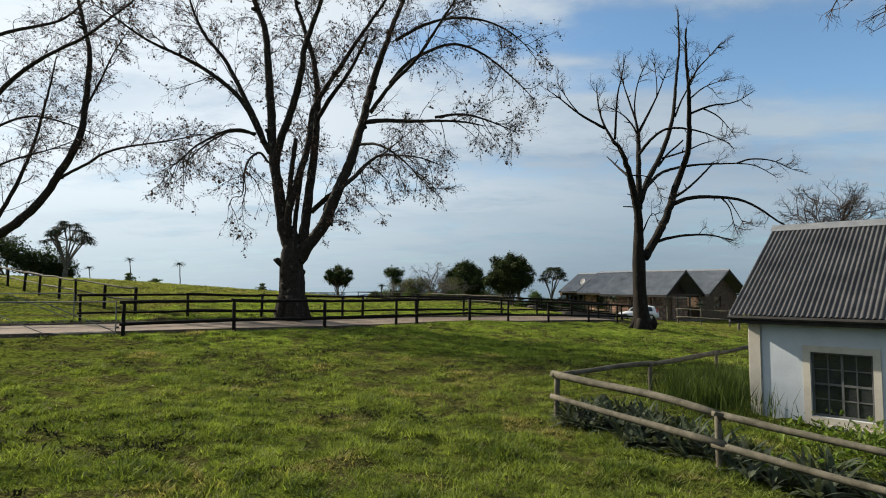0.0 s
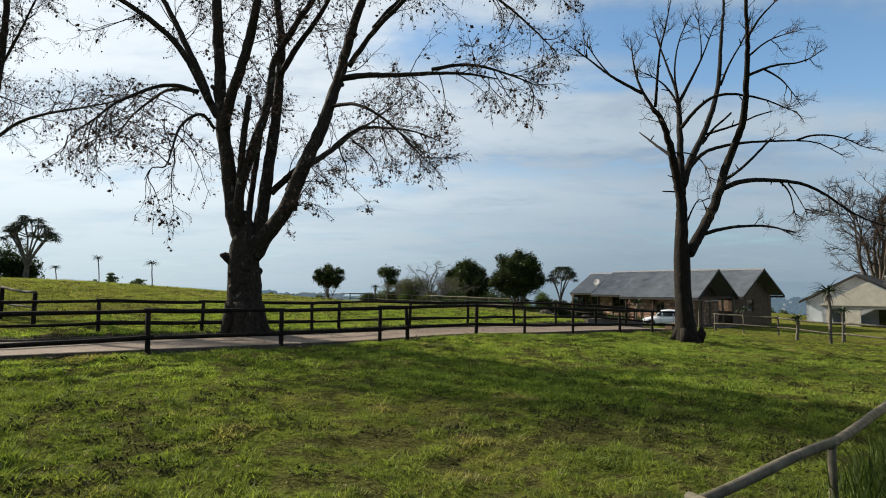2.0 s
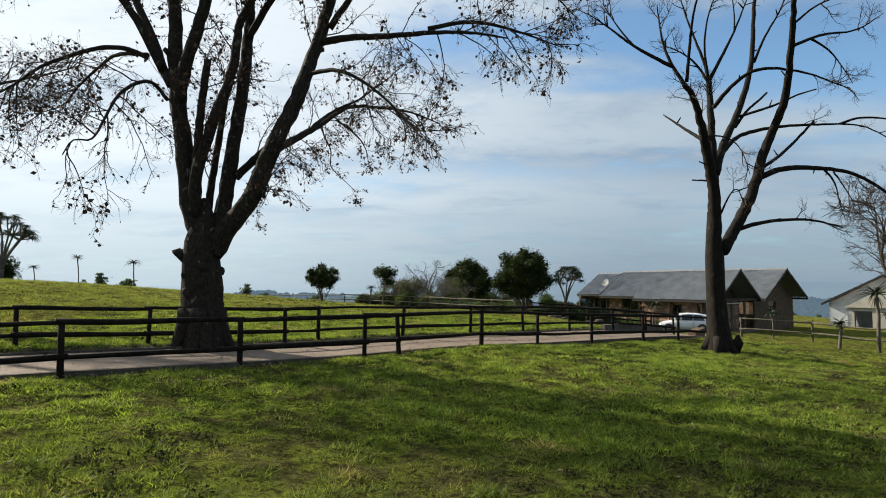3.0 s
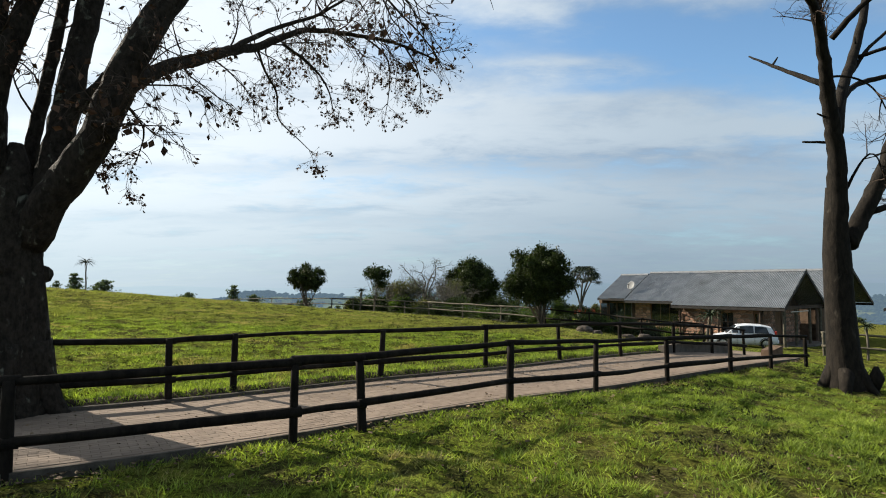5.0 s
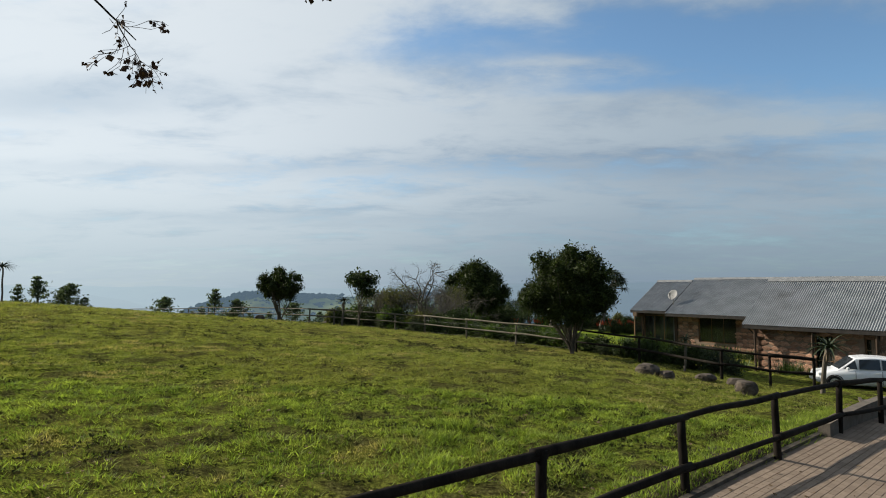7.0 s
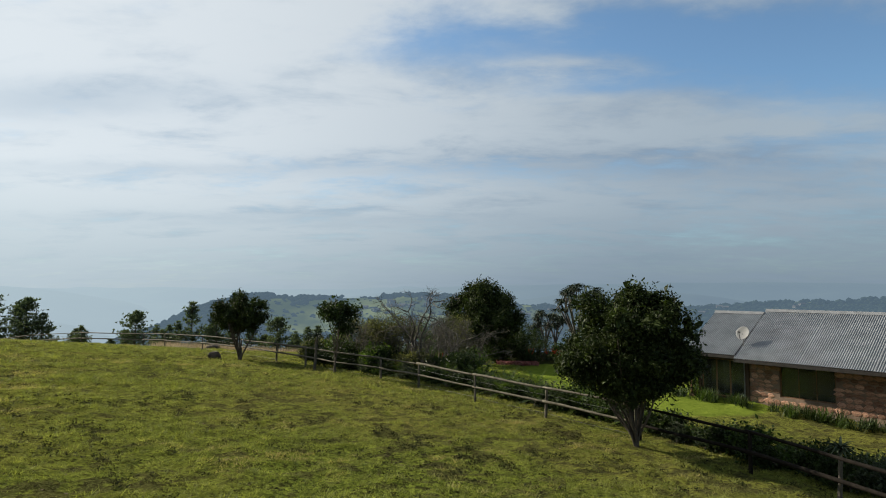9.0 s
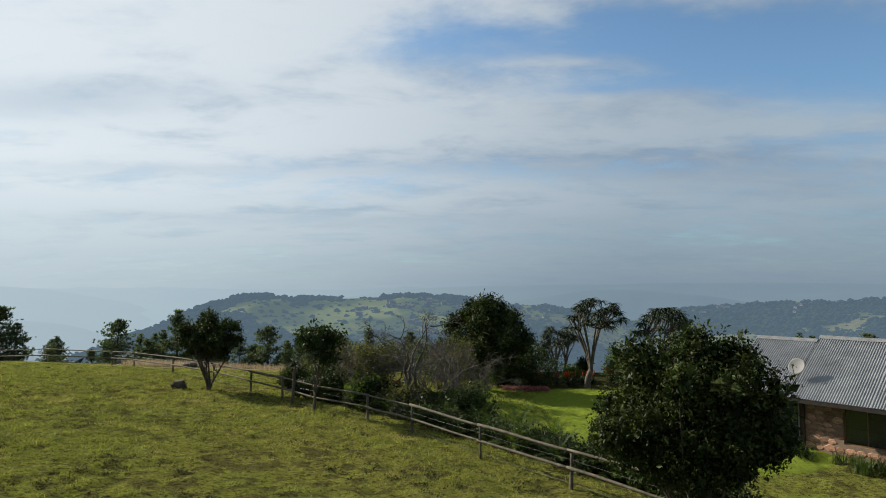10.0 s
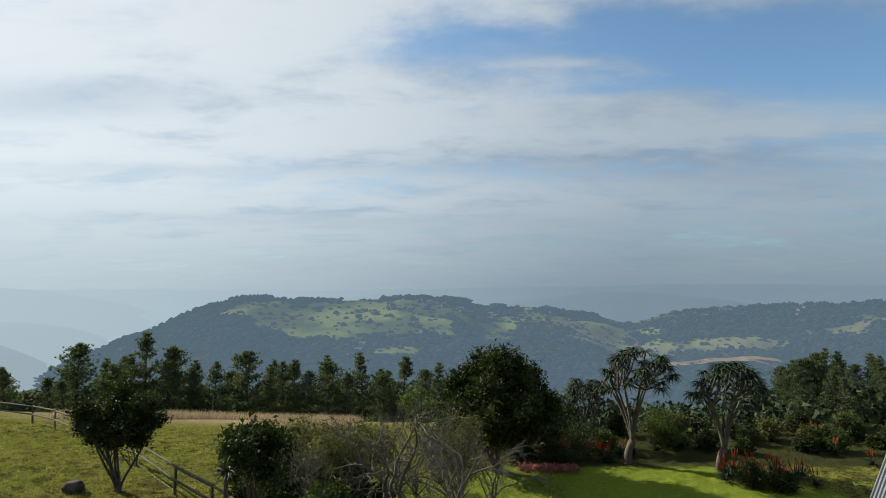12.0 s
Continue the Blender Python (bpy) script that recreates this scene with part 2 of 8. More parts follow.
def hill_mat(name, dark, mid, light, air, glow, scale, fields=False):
    """Far country as a plain backdrop: the haze of kilometres of air is put in as a faint glow."""
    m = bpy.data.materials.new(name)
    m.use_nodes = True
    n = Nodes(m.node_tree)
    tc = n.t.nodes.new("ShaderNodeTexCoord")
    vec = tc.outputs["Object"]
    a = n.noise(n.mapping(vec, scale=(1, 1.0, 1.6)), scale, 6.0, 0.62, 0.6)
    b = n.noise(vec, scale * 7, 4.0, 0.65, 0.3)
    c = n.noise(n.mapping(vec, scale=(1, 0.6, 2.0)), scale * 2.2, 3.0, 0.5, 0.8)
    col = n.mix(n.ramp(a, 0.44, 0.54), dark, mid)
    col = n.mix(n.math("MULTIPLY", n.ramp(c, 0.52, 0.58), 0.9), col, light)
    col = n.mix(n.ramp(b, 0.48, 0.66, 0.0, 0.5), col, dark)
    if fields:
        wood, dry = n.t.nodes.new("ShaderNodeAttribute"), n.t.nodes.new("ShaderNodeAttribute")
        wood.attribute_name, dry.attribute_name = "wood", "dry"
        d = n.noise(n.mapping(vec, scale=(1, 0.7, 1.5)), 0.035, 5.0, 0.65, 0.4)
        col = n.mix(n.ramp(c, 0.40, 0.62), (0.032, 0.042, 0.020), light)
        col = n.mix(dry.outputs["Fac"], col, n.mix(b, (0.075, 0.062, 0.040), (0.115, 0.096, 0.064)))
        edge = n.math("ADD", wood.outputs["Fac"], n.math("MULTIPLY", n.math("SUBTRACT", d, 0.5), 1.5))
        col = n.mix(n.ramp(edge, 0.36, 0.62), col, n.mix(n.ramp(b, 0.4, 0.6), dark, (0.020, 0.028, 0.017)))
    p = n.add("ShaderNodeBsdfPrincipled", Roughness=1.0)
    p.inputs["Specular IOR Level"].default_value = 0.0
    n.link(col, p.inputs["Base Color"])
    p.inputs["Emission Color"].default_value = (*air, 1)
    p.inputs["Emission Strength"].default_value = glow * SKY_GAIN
    out = n.t.nodes.new("ShaderNodeOutputMaterial")
    n.link(p.outputs[0], out.inputs["Surface"])
    return m


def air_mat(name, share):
    """Ridges so far off that hardly more than lit air is seen: the sky's haze colour is put in as emission, paler
    towards the sun.
    """
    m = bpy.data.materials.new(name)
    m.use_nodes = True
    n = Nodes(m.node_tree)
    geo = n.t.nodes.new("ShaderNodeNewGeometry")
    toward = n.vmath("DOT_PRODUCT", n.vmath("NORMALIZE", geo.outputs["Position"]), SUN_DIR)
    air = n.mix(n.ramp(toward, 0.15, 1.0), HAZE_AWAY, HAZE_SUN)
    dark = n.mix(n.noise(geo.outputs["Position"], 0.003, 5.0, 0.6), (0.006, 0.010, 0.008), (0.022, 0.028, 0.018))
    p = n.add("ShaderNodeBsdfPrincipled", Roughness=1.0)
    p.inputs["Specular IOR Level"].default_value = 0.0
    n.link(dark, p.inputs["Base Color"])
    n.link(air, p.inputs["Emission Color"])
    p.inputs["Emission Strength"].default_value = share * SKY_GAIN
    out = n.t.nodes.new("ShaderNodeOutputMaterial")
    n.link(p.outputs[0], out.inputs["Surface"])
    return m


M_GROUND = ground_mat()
M_BLADE = mat("grass_blade", (0.057, 0.090, 0.016), (0.216, 0.268, 0.050), 1.7, 0.7, 0, 9, c3=(0.22, 0.185, 0.080), spot=0.56, island=0.58, translucent=(1.6, 1.7, 0.8))
# darker copy of the grass blade: tree shade on the near lawn is in its colour
M_BLADE_DIMMED = mat("dimmed_lawn_blade", (0.040, 0.060, 0.014), (0.170, 0.200, 0.044), 1.5, 0.7, 0, 9, c3=(0.20, 0.165, 0.075), spot=0.54, island=0.62, translucent=(1.4, 1.5, 0.7))
M_BLADE_DRY = mat("paddock_blade", (0.070, 0.084, 0.020), (0.220, 0.226, 0.062), 1.3, 0.7, 0, 9, c3=(0.25, 0.205, 0.095), spot=0.54, island=0.4, translucent=(1.4, 1.5, 0.7))
M_DRYGRASS = mat("dry_grass", (0.21, 0.165, 0.105), (0.36, 0.285, 0.19), 0.4, 0.8, 0, 8, island=0.3, translucent=(1, 1, 0.9))
M_FALLEN = mat("fallen_leaf", (0.045, 0.028, 0.016), (0.19, 0.135, 0.08), 3, 0.8, 0, 20, island=0.5)
M_PAVER = mat("clay_paver", (0.158, 0.120, 0.091), (0.202, 0.156, 0.120), 0.9, 0.85, 0.3, 40, c3=(0.132, 0.102, 0.079), spot=0.58, per_object=0.12, depth=0.004)
M_PAVER_J = mat("clay_paver_laid", (0.158, 0.120, 0.091), (0.202, 0.156, 0.120), 0.9, 0.85, 0.3, 40, c3=(0.132, 0.102, 0.079), spot=0.58, island=0.12, depth=0.004)
M_JOINT = mat("sand_joint", (0.140, 0.107, 0.082), (0.185, 0.144, 0.112), 5, 0.95, 0.4, 80)
M_KERB = mat("kerb", (0.045, 0.038, 0.031), (0.095, 0.080, 0.064), 4, 0.9, 0.5, 40)
M_SOIL = mat("soil", (0.012, 0.009, 0.006), (0.075, 0.055, 0.033), 3, 0.95, 0.8, 30, depth=0.05)
M_TAR = mat("tarred_pole", (0.006, 0.005, 0.004), (0.018, 0.0145, 0.0115), 5, 0.85, 0.8, 40, stretch=(1, 1, 0.35), c3=(0.030, 0.025, 0.019), depth=0.012, spec=0.06)
M_OLDPOLE = mat("weathered_pole", (0.052, 0.047, 0.033), (0.125, 0.110, 0.082), 5, 0.85, 0.6, 50, c3=(0.075, 0.08, 0.045), depth=0.01)
M_WIRE = mat("galvanised_wire", (0.06, 0.06, 0.06), (0.11, 0.11, 0.11), 8, 0.6, 0, 30, metal=0.3)
M_GATE = mat("galvanised_tube", (0.09, 0.095, 0.09), (0.16, 0.165, 0.16), 8, 0.6, 0, 30, metal=0.3)
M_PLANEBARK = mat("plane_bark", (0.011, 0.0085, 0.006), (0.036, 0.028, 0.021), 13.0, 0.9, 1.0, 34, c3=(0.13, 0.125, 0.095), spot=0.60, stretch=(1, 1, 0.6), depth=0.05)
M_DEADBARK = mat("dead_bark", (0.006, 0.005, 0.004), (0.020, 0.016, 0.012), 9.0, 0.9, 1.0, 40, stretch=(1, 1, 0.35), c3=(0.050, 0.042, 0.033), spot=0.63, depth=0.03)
M_TWIG = mat("twig", (0.030, 0.021, 0.016), (0.062, 0.044, 0.033), 3, 0.9, 0, 20)
M_GREYTWIG = mat("grey_twig", (0.062, 0.054, 0.043), (0.135, 0.12, 0.098), 3, 0.9, 0, 20)
M_SEED = mat("dry_leaf", (0.050, 0.028, 0.018), (0.115, 0.060, 0.036), 2, 0.8, 0, 10, island=0.4)
M_BARK = mat("bark", (0.05, 0.040, 0.030), (0.12, 0.10, 0.08), 5, 0.9, 0.6, 30, stretch=(1, 1, 0.4))
M_LEAF_DARK = mat("dark_leaf", (0.010, 0.018, 0.006), (0.040, 0.056, 0.016), 1.2, 0.5, 0, 8, island=0.5, spec=0.10, translucent=(1.1, 1.3, 0.5), thin=0.22)
M_LEAF_EVER = mat("evergreen_leaf", (0.010, 0.017, 0.006), (0.050, 0.064, 0.018), 1.6, 0.5, 0, 8, island=0.55, spec=0.08, translucent=(1.1, 1.3, 0.5), thin=0.15)
M_LEAF_MID = mat("green_leaf", (0.026, 0.046, 0.012), (0.075, 0.104, 0.024), 1.2, 0.55, 0, 8, island=0.45, spec=0.25, translucent=(1.1, 1.3, 0.5))
M_LEAF_OLIVE = mat("olive_leaf", (0.052, 0.056, 0.022), (0.125, 0.122, 0.055), 1.2, 0.6, 0, 8, island=0.45, translucent=(1.1, 1.2, 0.6))
M_LEAF_GREY = mat("grey_leaf", (0.022, 0.032, 0.018), (0.075, 0.090, 0.056), 1.4, 0.6, 0, 8, island=0.4, translucent=(1, 1, 0.7))
M_LEAF_LIME = mat("lime_leaf", (0.055, 0.085, 0.014), (0.115, 0.150, 0.03), 1.2, 0.5, 0, 8, island=0.4, translucent=(1.1, 1.3, 0.5))
M_ALOE = mat("aloe_leaf", (0.017, 0.028, 0.013), (0.050, 0.064, 0.034), 1.5, 0.6, 0, 10, island=0.45, spec=0.15)
M_ALOEBARK = mat("aloe_bark", (0.060, 0.052, 0.041), (0.135, 0.118, 0.096), 4, 0.85, 0.5, 25, stretch=(1, 1, 0.5))
M_DEADLEAF = mat("dead_aloe_skirt", (0.10, 0.075, 0.05), (0.21, 0.17, 0.12), 4, 0.9, 0, 20, island=0.4)
M_FLOWER = mat("red_flower", (0.25, 0.034, 0.018), (0.40, 0.085, 0.035), 6, 0.6, 0, 20, island=0.35, translucent=(1, 0.8, 0.6))
M_PINK = mat("pink_flower", (0.20, 0.07, 0.06), (0.32, 0.14, 0.12), 6, 0.7, 0, 20, island=0.35)
M_NEEDLE = mat("pine_needle", (0.036, 0.054, 0.034), (0.118, 0.142, 0.078), 0.5, 0.7, 0, 4, island=0.4, translucent=(1, 1.1, 0.6))
M_PINEBARK = mat("pine_bark", (0.045, 0.035, 0.026), (0.10, 0.08, 0.06), 4, 0.9, 0.5, 20)
M_ROOF = mat("grey_roof_sheet", (0.115, 0.122, 0.130), (0.185, 0.193, 0.200), 1.2, 0.5, 0.1, 30, c3=(0.090, 0.090, 0.094), spot=0.56, island=0.12, spec=0.5)
M_ROOF_DARK = mat("dark_roof_sheet", (0.030, 0.029, 0.030), (0.065, 0.062, 0.061), 1.4, 0.65, 0.1, 30, c3=(0.08, 0.065, 0.048), spot=0.60, stretch=(1, 1, 1), spec=0.2)
M_FASCIA = mat("dark_fascia", (0.020, 0.018, 0.017), (0.040, 0.036, 0.033), 4, 0.6, 0.1, 40)
M_RIDGE = mat("ridge_cap", (0.12, 0.125, 0.13), (0.18, 0.185, 0.19), 3, 0.5, 0.1, 30)
M_WHITE = mat("limewashed_plaster", (0.36, 0.385, 0.41), (0.45, 0.475, 0.50), 1.4, 0.9, 0.3, 30, c3=(0.30, 0.305, 0.30), spot=0.64, depth=0.006)
M_CREAM = mat("cream_plaster", (0.36, 0.325, 0.27), (0.46, 0.42, 0.355), 2.0, 0.9, 0.25, 40, c3=(0.40, 0.35, 0.28), spot=0.62, depth=0.006)
M_MORTAR = mat("mortar", (0.13, 0.095, 0.07), (0.21, 0.155, 0.115), 3, 0.95, 0.5, 40)
M_STONE = mat("sandstone_block", (0.20, 0.105, 0.068), (0.36, 0.22, 0.15), 3.4, 0.9, 0.7, 25, c3=(0.12, 0.09, 0.07), spot=0.56, per_object=0.5, depth=0.02)
M_BRICKWALL = mat("rough_brown_wall", (0.070, 0.046, 0.031), (0.135, 0.092, 0.062), 3.0, 0.92, 0.8, 18, depth=0.03)
M_TIMBER = mat("dark_timber", (0.030, 0.020, 0.014), (0.075, 0.050, 0.034), 4, 0.7, 0.3, 40, stretch=(1, 1, 0.3))
M_DOORWOOD = mat("brown_door", (0.10, 0.055, 0.028), (0.19, 0.11, 0.06), 4, 0.6, 0.3, 40, stretch=(1, 1, 0.3))
M_GLASS = glass_mat("window_glass", (0.22, 0.25, 0.25), 0.9)
M_TINTED = glass_mat("car_glass", (0.02, 0.025, 0.03), 0.0)
M_BARGREY = mat("grey_window_paint", (0.07, 0.07, 0.065), (0.12, 0.12, 0.115), 6, 0.6, 0, 40)
M_IRON = mat("dark_iron", (0.018, 0.018, 0.018), (0.04, 0.04, 0.04), 6, 0.5, 0, 40, metal=0.5)
M_CARWHITE = mat("white_car_paint", (0.54, 0.55, 0.57), (0.60, 0.61, 0.63), 3, 0.25, 0, 40, spec=0.6)
M_RUBBER = mat("tyre_rubber", (0.015, 0.015, 0.015), (0.03, 0.03, 0.03), 9, 0.8, 0.2, 60)
M_ALLOY = mat("alloy_rim", (0.30, 0.30, 0.31), (0.42, 0.42, 0.43), 6, 0.35, 0, 30, metal=0.9)
M_LAMP = mat("lamp_glass", (0.55, 0.55, 0.55), (0.7, 0.7, 0.7), 6, 0.15, 0, 30, spec=0.7)
M_TAIL = mat("tail_lamp", (0.25, 0.015, 0.012), (0.35, 0.03, 0.02), 6, 0.2, 0, 30, spec=0.6)
M_DISH = mat("dish_white", (0.15, 0.15, 0.147), (0.20, 0.20, 0.197), 4, 0.55, 0.05, 40, c3=(0.14, 0.137, 0.128))
M_ROCK = mat("lichened_rock", (0.030, 0.025, 0.021), (0.105, 0.085, 0.068), 2.2, 0.92, 0.8, 14, c3=(0.22, 0.155, 0.11), spot=0.6, depth=0.05)
M_CONCRETE = mat("concrete", (0.075, 0.064, 0.053), (0.14, 0.12, 0.10), 2.2, 0.9, 0.4, 40, c3=(0.10, 0.085, 0.07))
# the far hill's haze is an even bluish emission added to its colours
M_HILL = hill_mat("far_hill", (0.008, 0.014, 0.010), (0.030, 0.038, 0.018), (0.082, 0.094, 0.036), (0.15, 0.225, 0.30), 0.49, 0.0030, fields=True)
# painted haze: the number is the share of sky haze each ridge emits
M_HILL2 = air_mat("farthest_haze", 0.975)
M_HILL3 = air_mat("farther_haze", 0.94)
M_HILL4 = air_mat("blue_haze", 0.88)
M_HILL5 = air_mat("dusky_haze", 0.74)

# ---- building blocks ----
class Geo:
    """Gathers vertices and faces of one mesh."""

    def __init__(self):
        self.v, self.f, self.n = [], [], 0

    def add(self, verts, faces):
        verts = np.asarray(verts, dtype=float).reshape(-1, 3)
        self.v.append(verts)
        self.f.extend([tuple(i + self.n for i in f) for f in faces])
        self.n += len(verts)
        return self

    def many(self, verts, k):
        """verts (m, k, 3): m loose polygons of k corners."""
        verts = np.asarray(verts, dtype=float)
        m = len(verts)
        self.v.append(verts.reshape(-1, 3))
        idx = np.arange(m * k).reshape(m, k) + self.n
        self.f.extend(map(tuple, idx.tolist()))
        self.n += m * k
        return self

    def tube(self, pts, radii, sides=8, cap=True, wob=0.0, rng=None):
        pts = np.asarray(pts, dtype=float)
        m = len(pts)
        radii = np.broadcast_to(np.asarray(radii, dtype=float), (m,))
        tan = np.gradient(pts, axis=0)
        tan /= np.linalg.norm(tan, axis=1)[:, None] + 1e-9
        ref = np.array((0.0, 0.0, 1.0)) if abs(tan[0][2]) < 0.8 else np.array((1.0, 0.0, 0.0))
        a = np.cross(tan, ref)
        a /= np.linalg.norm(a, axis=1)[:, None] + 1e-9
        b = np.cross(tan, a)
        ang = np.linspace(0, 2 * math.pi, sides, endpoint=False)
        ring = np.cos(ang)[None, :, None] * a[:, None, :] + np.sin(ang)[None, :, None] * b[:, None, :]
        r = radii[:, None, None] * np.ones((m, sides, 1))
        if wob and rng is not None:
            r = r * (1 + wob * rng.normal(size=(m, sides, 1)))
        v = (pts[:, None, :] + ring * r).reshape(-1, 3)
        f = []
        for i in range(m - 1):
            for j in range(sides):
                k = (j + 1) % sides
                f.append((i * sides + j, i * sides + k, (i + 1) * sides + k, (i + 1) * sides + j))
        if cap:
            f.append(tuple(range(sides))[::-1])
            f.append(tuple((m - 1) * sides + j for j in range(sides)))
        return self.add(v, f)

    def box(self, cx, cy, cz, sx, sy, sz, bevel=0.0, m=None):
        """A box about a centre, with chamfered edges where bevel is given; m turns it."""
        x, y, z = sx / 2, sy / 2, sz / 2
        if not bevel:
            v = [(i * x, j * y, k * z) for k in (-1, 1) for j in (-1, 1) for i in (-1, 1)]
            f = [(0, 2, 3, 1), (4, 5, 7, 6), (0, 1, 5, 4), (2, 6, 7, 3), (0, 4, 6, 2), (1, 3, 7, 5)]
        else:
            b = min(bevel, x * 0.45, y * 0.45, z * 0.45)
            v, f = [], []
            for k in (-1, 1):
                for j in (-1, 1):
                    for i in (-1, 1):
                        v += [(i * x, j * (y - b), k * (z - b)), (i * (x - b), j * y, k * (z - b)), (i * (x - b), j * (y - b), k * z)]
            c = lambda i, j, k, s: ((k > 0) * 4 + (j > 0) * 2 + (i > 0)) * 3 + s
            S = (-1, 1)
            for i in S:
                q = [c(i, -1, -1, 0), c(i, 1, -1, 0), c(i, 1, 1, 0), c(i, -1, 1, 0)]
                f.append(q if i > 0 else q[::-1])
                q = [c(-1, i, -1, 1), c(1, i, -1, 1), c(1, i, 1, 1), c(-1, i, 1, 1)]
                f.append(q[::-1] if i > 0 else q)
                q = [c(-1, -1, i, 2), c(1, -1, i, 2), c(1, 1, i, 2), c(-1, 1, i, 2)]
                f.append(q if i > 0 else q[::-1])
            for i in S:
                for j in S:
                    f.append([c(i, j, -1, 0), c(i, j, 1, 0), c(i, j, 1, 1), c(i, j, -1, 1)])
                    f.append([c(i, -1, j, 0), c(i, 1, j, 0), c(i, 1, j, 2), c(i, -1, j, 2)])
                    f.append([c(-1, i, j, 1), c(1, i, j, 1), c(1, i, j, 2), c(-1, i, j, 2)])
                    for k in S:
                        f.append([c(i, j, k, 0), c(i, j, k, 1), c(i, j, k, 2)])
        v = np.array(v, dtype=float)
        if m is not None:
            v = v @ np.array(m.to_3x3()).T
        return self.add(v + (cx, cy, cz), f)

    def prism(self, outline, lo, hi, frame_m):
        """A polygon (u, w) drawn out from lo to hi along the third axis, laid by the matrix frame_m."""
        k = len(outline)
        v = [frame_m @ Vector((a, t, b)) for t in (lo, hi) for a, b in outline]
        f = [tuple(range(k)), tuple(range(k, 2 * k))[::-1]] + [(i, i + k, (i + 1) % k + k, (i + 1) % k) for i in range(k)]
        return self.add([tuple(p) for p in v], f)

    def shift(self, d):
        self.v = [v + np.asarray(d, dtype=float) for v in self.v]
        return self

    def mesh(self, name, material, smooth=False):
        me = bpy.data.meshes.new(name)
        verts = np.concatenate(self.v) if self.v else np.zeros((0, 3))
        me.from_pydata(verts.tolist(), [], self.f)
        me.materials.append(material)
        if smooth:
            me.polygons.foreach_set("use_smooth", [True] * len(me.polygons))
        me.update()
        return me


def thing(name, at, label, category, group="", kind="", turn=0.0):
    ob = new(name)
    ob.empty_display_size = 0.2
    ob.matrix_world = pose(*at, 0, 0, turn)
    return tagged(ob, label, category, group, kind)


def part(name, g, material, parent, label="", smooth=False, kind=""):
    """One mesh object under a thing or under a part, in the thing's own coordinates."""
    ob = new(name, g.mesh(name, material, smooth) if isinstance(g, Geo) else g)
    ob.parent = parent
    return tagged(ob, label, kind=kind)


def solo(name, g, material, at, label, category, group="", kind="", smooth=False, turn=0.0):
    """A thing that is one single mesh."""
    ob = new(name, g.mesh(name, material, smooth))
    ob.matrix_world = pose(*at, 0, 0, turn)
    return tagged(ob, label, category, group, kind)


# ---- the lie of the land ----
SLOPE = (0.29, -0.188, -2.012, -0.133, 0.787, -1.337, -0.49, 0.565, 0.813, -0.022, 0.327, 0.207, 0.02, 0.115)
POWERS = [(i, j) for i in range(4) for j in range(5 - i) if i + j <= 4]
ROAD = [(-40, 5.5), (-30, 10.5), (-20, 15.6), (-14, 19.2), (-9.3, 22.6), (-6.2, 24.7), (-3.0, 26.8), (0.0, 29.35), (2.4, 31.4),
        (4.9, 33.8), (7.5, 36.2), (10.0, 38.6), (12.6, 41.4), (14.6, 44.0), (16.2, 46.6)]
ROAD_W = 2.9
CLOD = 0.085


def bump(x, y, a, cx, cy, s):
    return a * np.exp(-((x - cx) ** 2 + (y - cy) ** 2) / (2 * s * s))


def land(x, y):
    """Height of the ground at (x, y); arrays or numbers."""
    x, y = np.asarray(x, dtype=float), np.asarray(y, dtype=float)
    cx, cy = np.clip(x, -40, 32), np.clip(y, -5, 92)
    u, v = cx / 20.0, (cy - 45.0) / 40.0
    z = sum(c * u ** i * v ** j for c, (i, j) in zip(SLOPE, POWERS))
    z = z + bump(x, y, 0.33, 4, 44, 5) + bump(x, y, 0.2, 1.9, 26.7, 3) - bump(x, y, 0.25, 13, 47, 4) - bump(x, y, 0.3, 17, 59, 5)
    z = z - bump(x, y, 0.2, 14, 31, 4) + bump(x, y, 0.15, -1, 42, 4)
    z = np.where((x > 2) & (y > 66), np.minimum(z, np.maximum(-1.3, -0.55 - 0.08 * (x - 2)) + 0.6 * np.clip((72 - y) / 6, 0, 1)), z)
    # the garden ends at a steep slope into the valley
    dn = np.maximum(0, y - 88.5 - 0.10 * np.maximum(0, x))
    z = z - 0.21 * dn * np.minimum(1, dn / 22)
    dr = np.maximum(0, x - 34) + np.maximum(0, -x - 60) * 0.8
    z = z - 0.10 * dr * np.minimum(1, dr / 30)
    z = z - 0.35 * np.clip((x - 4) / 8, 0, 1) * np.clip(y - 91, 0, 12) + bump(x, y, 11.0, 100, 190, 27)
    back = np.maximum(0, -5 - y)
    z = z - 0.02 * back
    z = np.maximum(z, -190 + 12 * np.sin(x / 170.0) + 9 * np.sin(y / 130.0 + 1))
    return z


def z_at(x, y):
    return float(land(x, y))


def soft_noise(x, y, scale, seed):
    """Smooth value noise over the plan, about -1 to 1."""
    grid = np.random.default_rng(seed).uniform(-1, 1, (256, 256))
    u, v = x * scale + 500.0, y * scale + 500.0
    i, j = np.floor(u).astype(int), np.floor(v).astype(int)
    a, b = u - i, v - j
    a, b = a * a * (3 - 2 * a), b * b * (3 - 2 * b)
    i, j = i % 255, j % 255
    return (grid[i, j] * (1 - a) + grid[i + 1, j] * a) * (1 - b) + (grid[i, j + 1] * (1 - a) + grid[i + 1, j + 1] * a) * b


def bare_patch(x, y):
    """Above 0 where the turf is worn to earth and old thatch."""
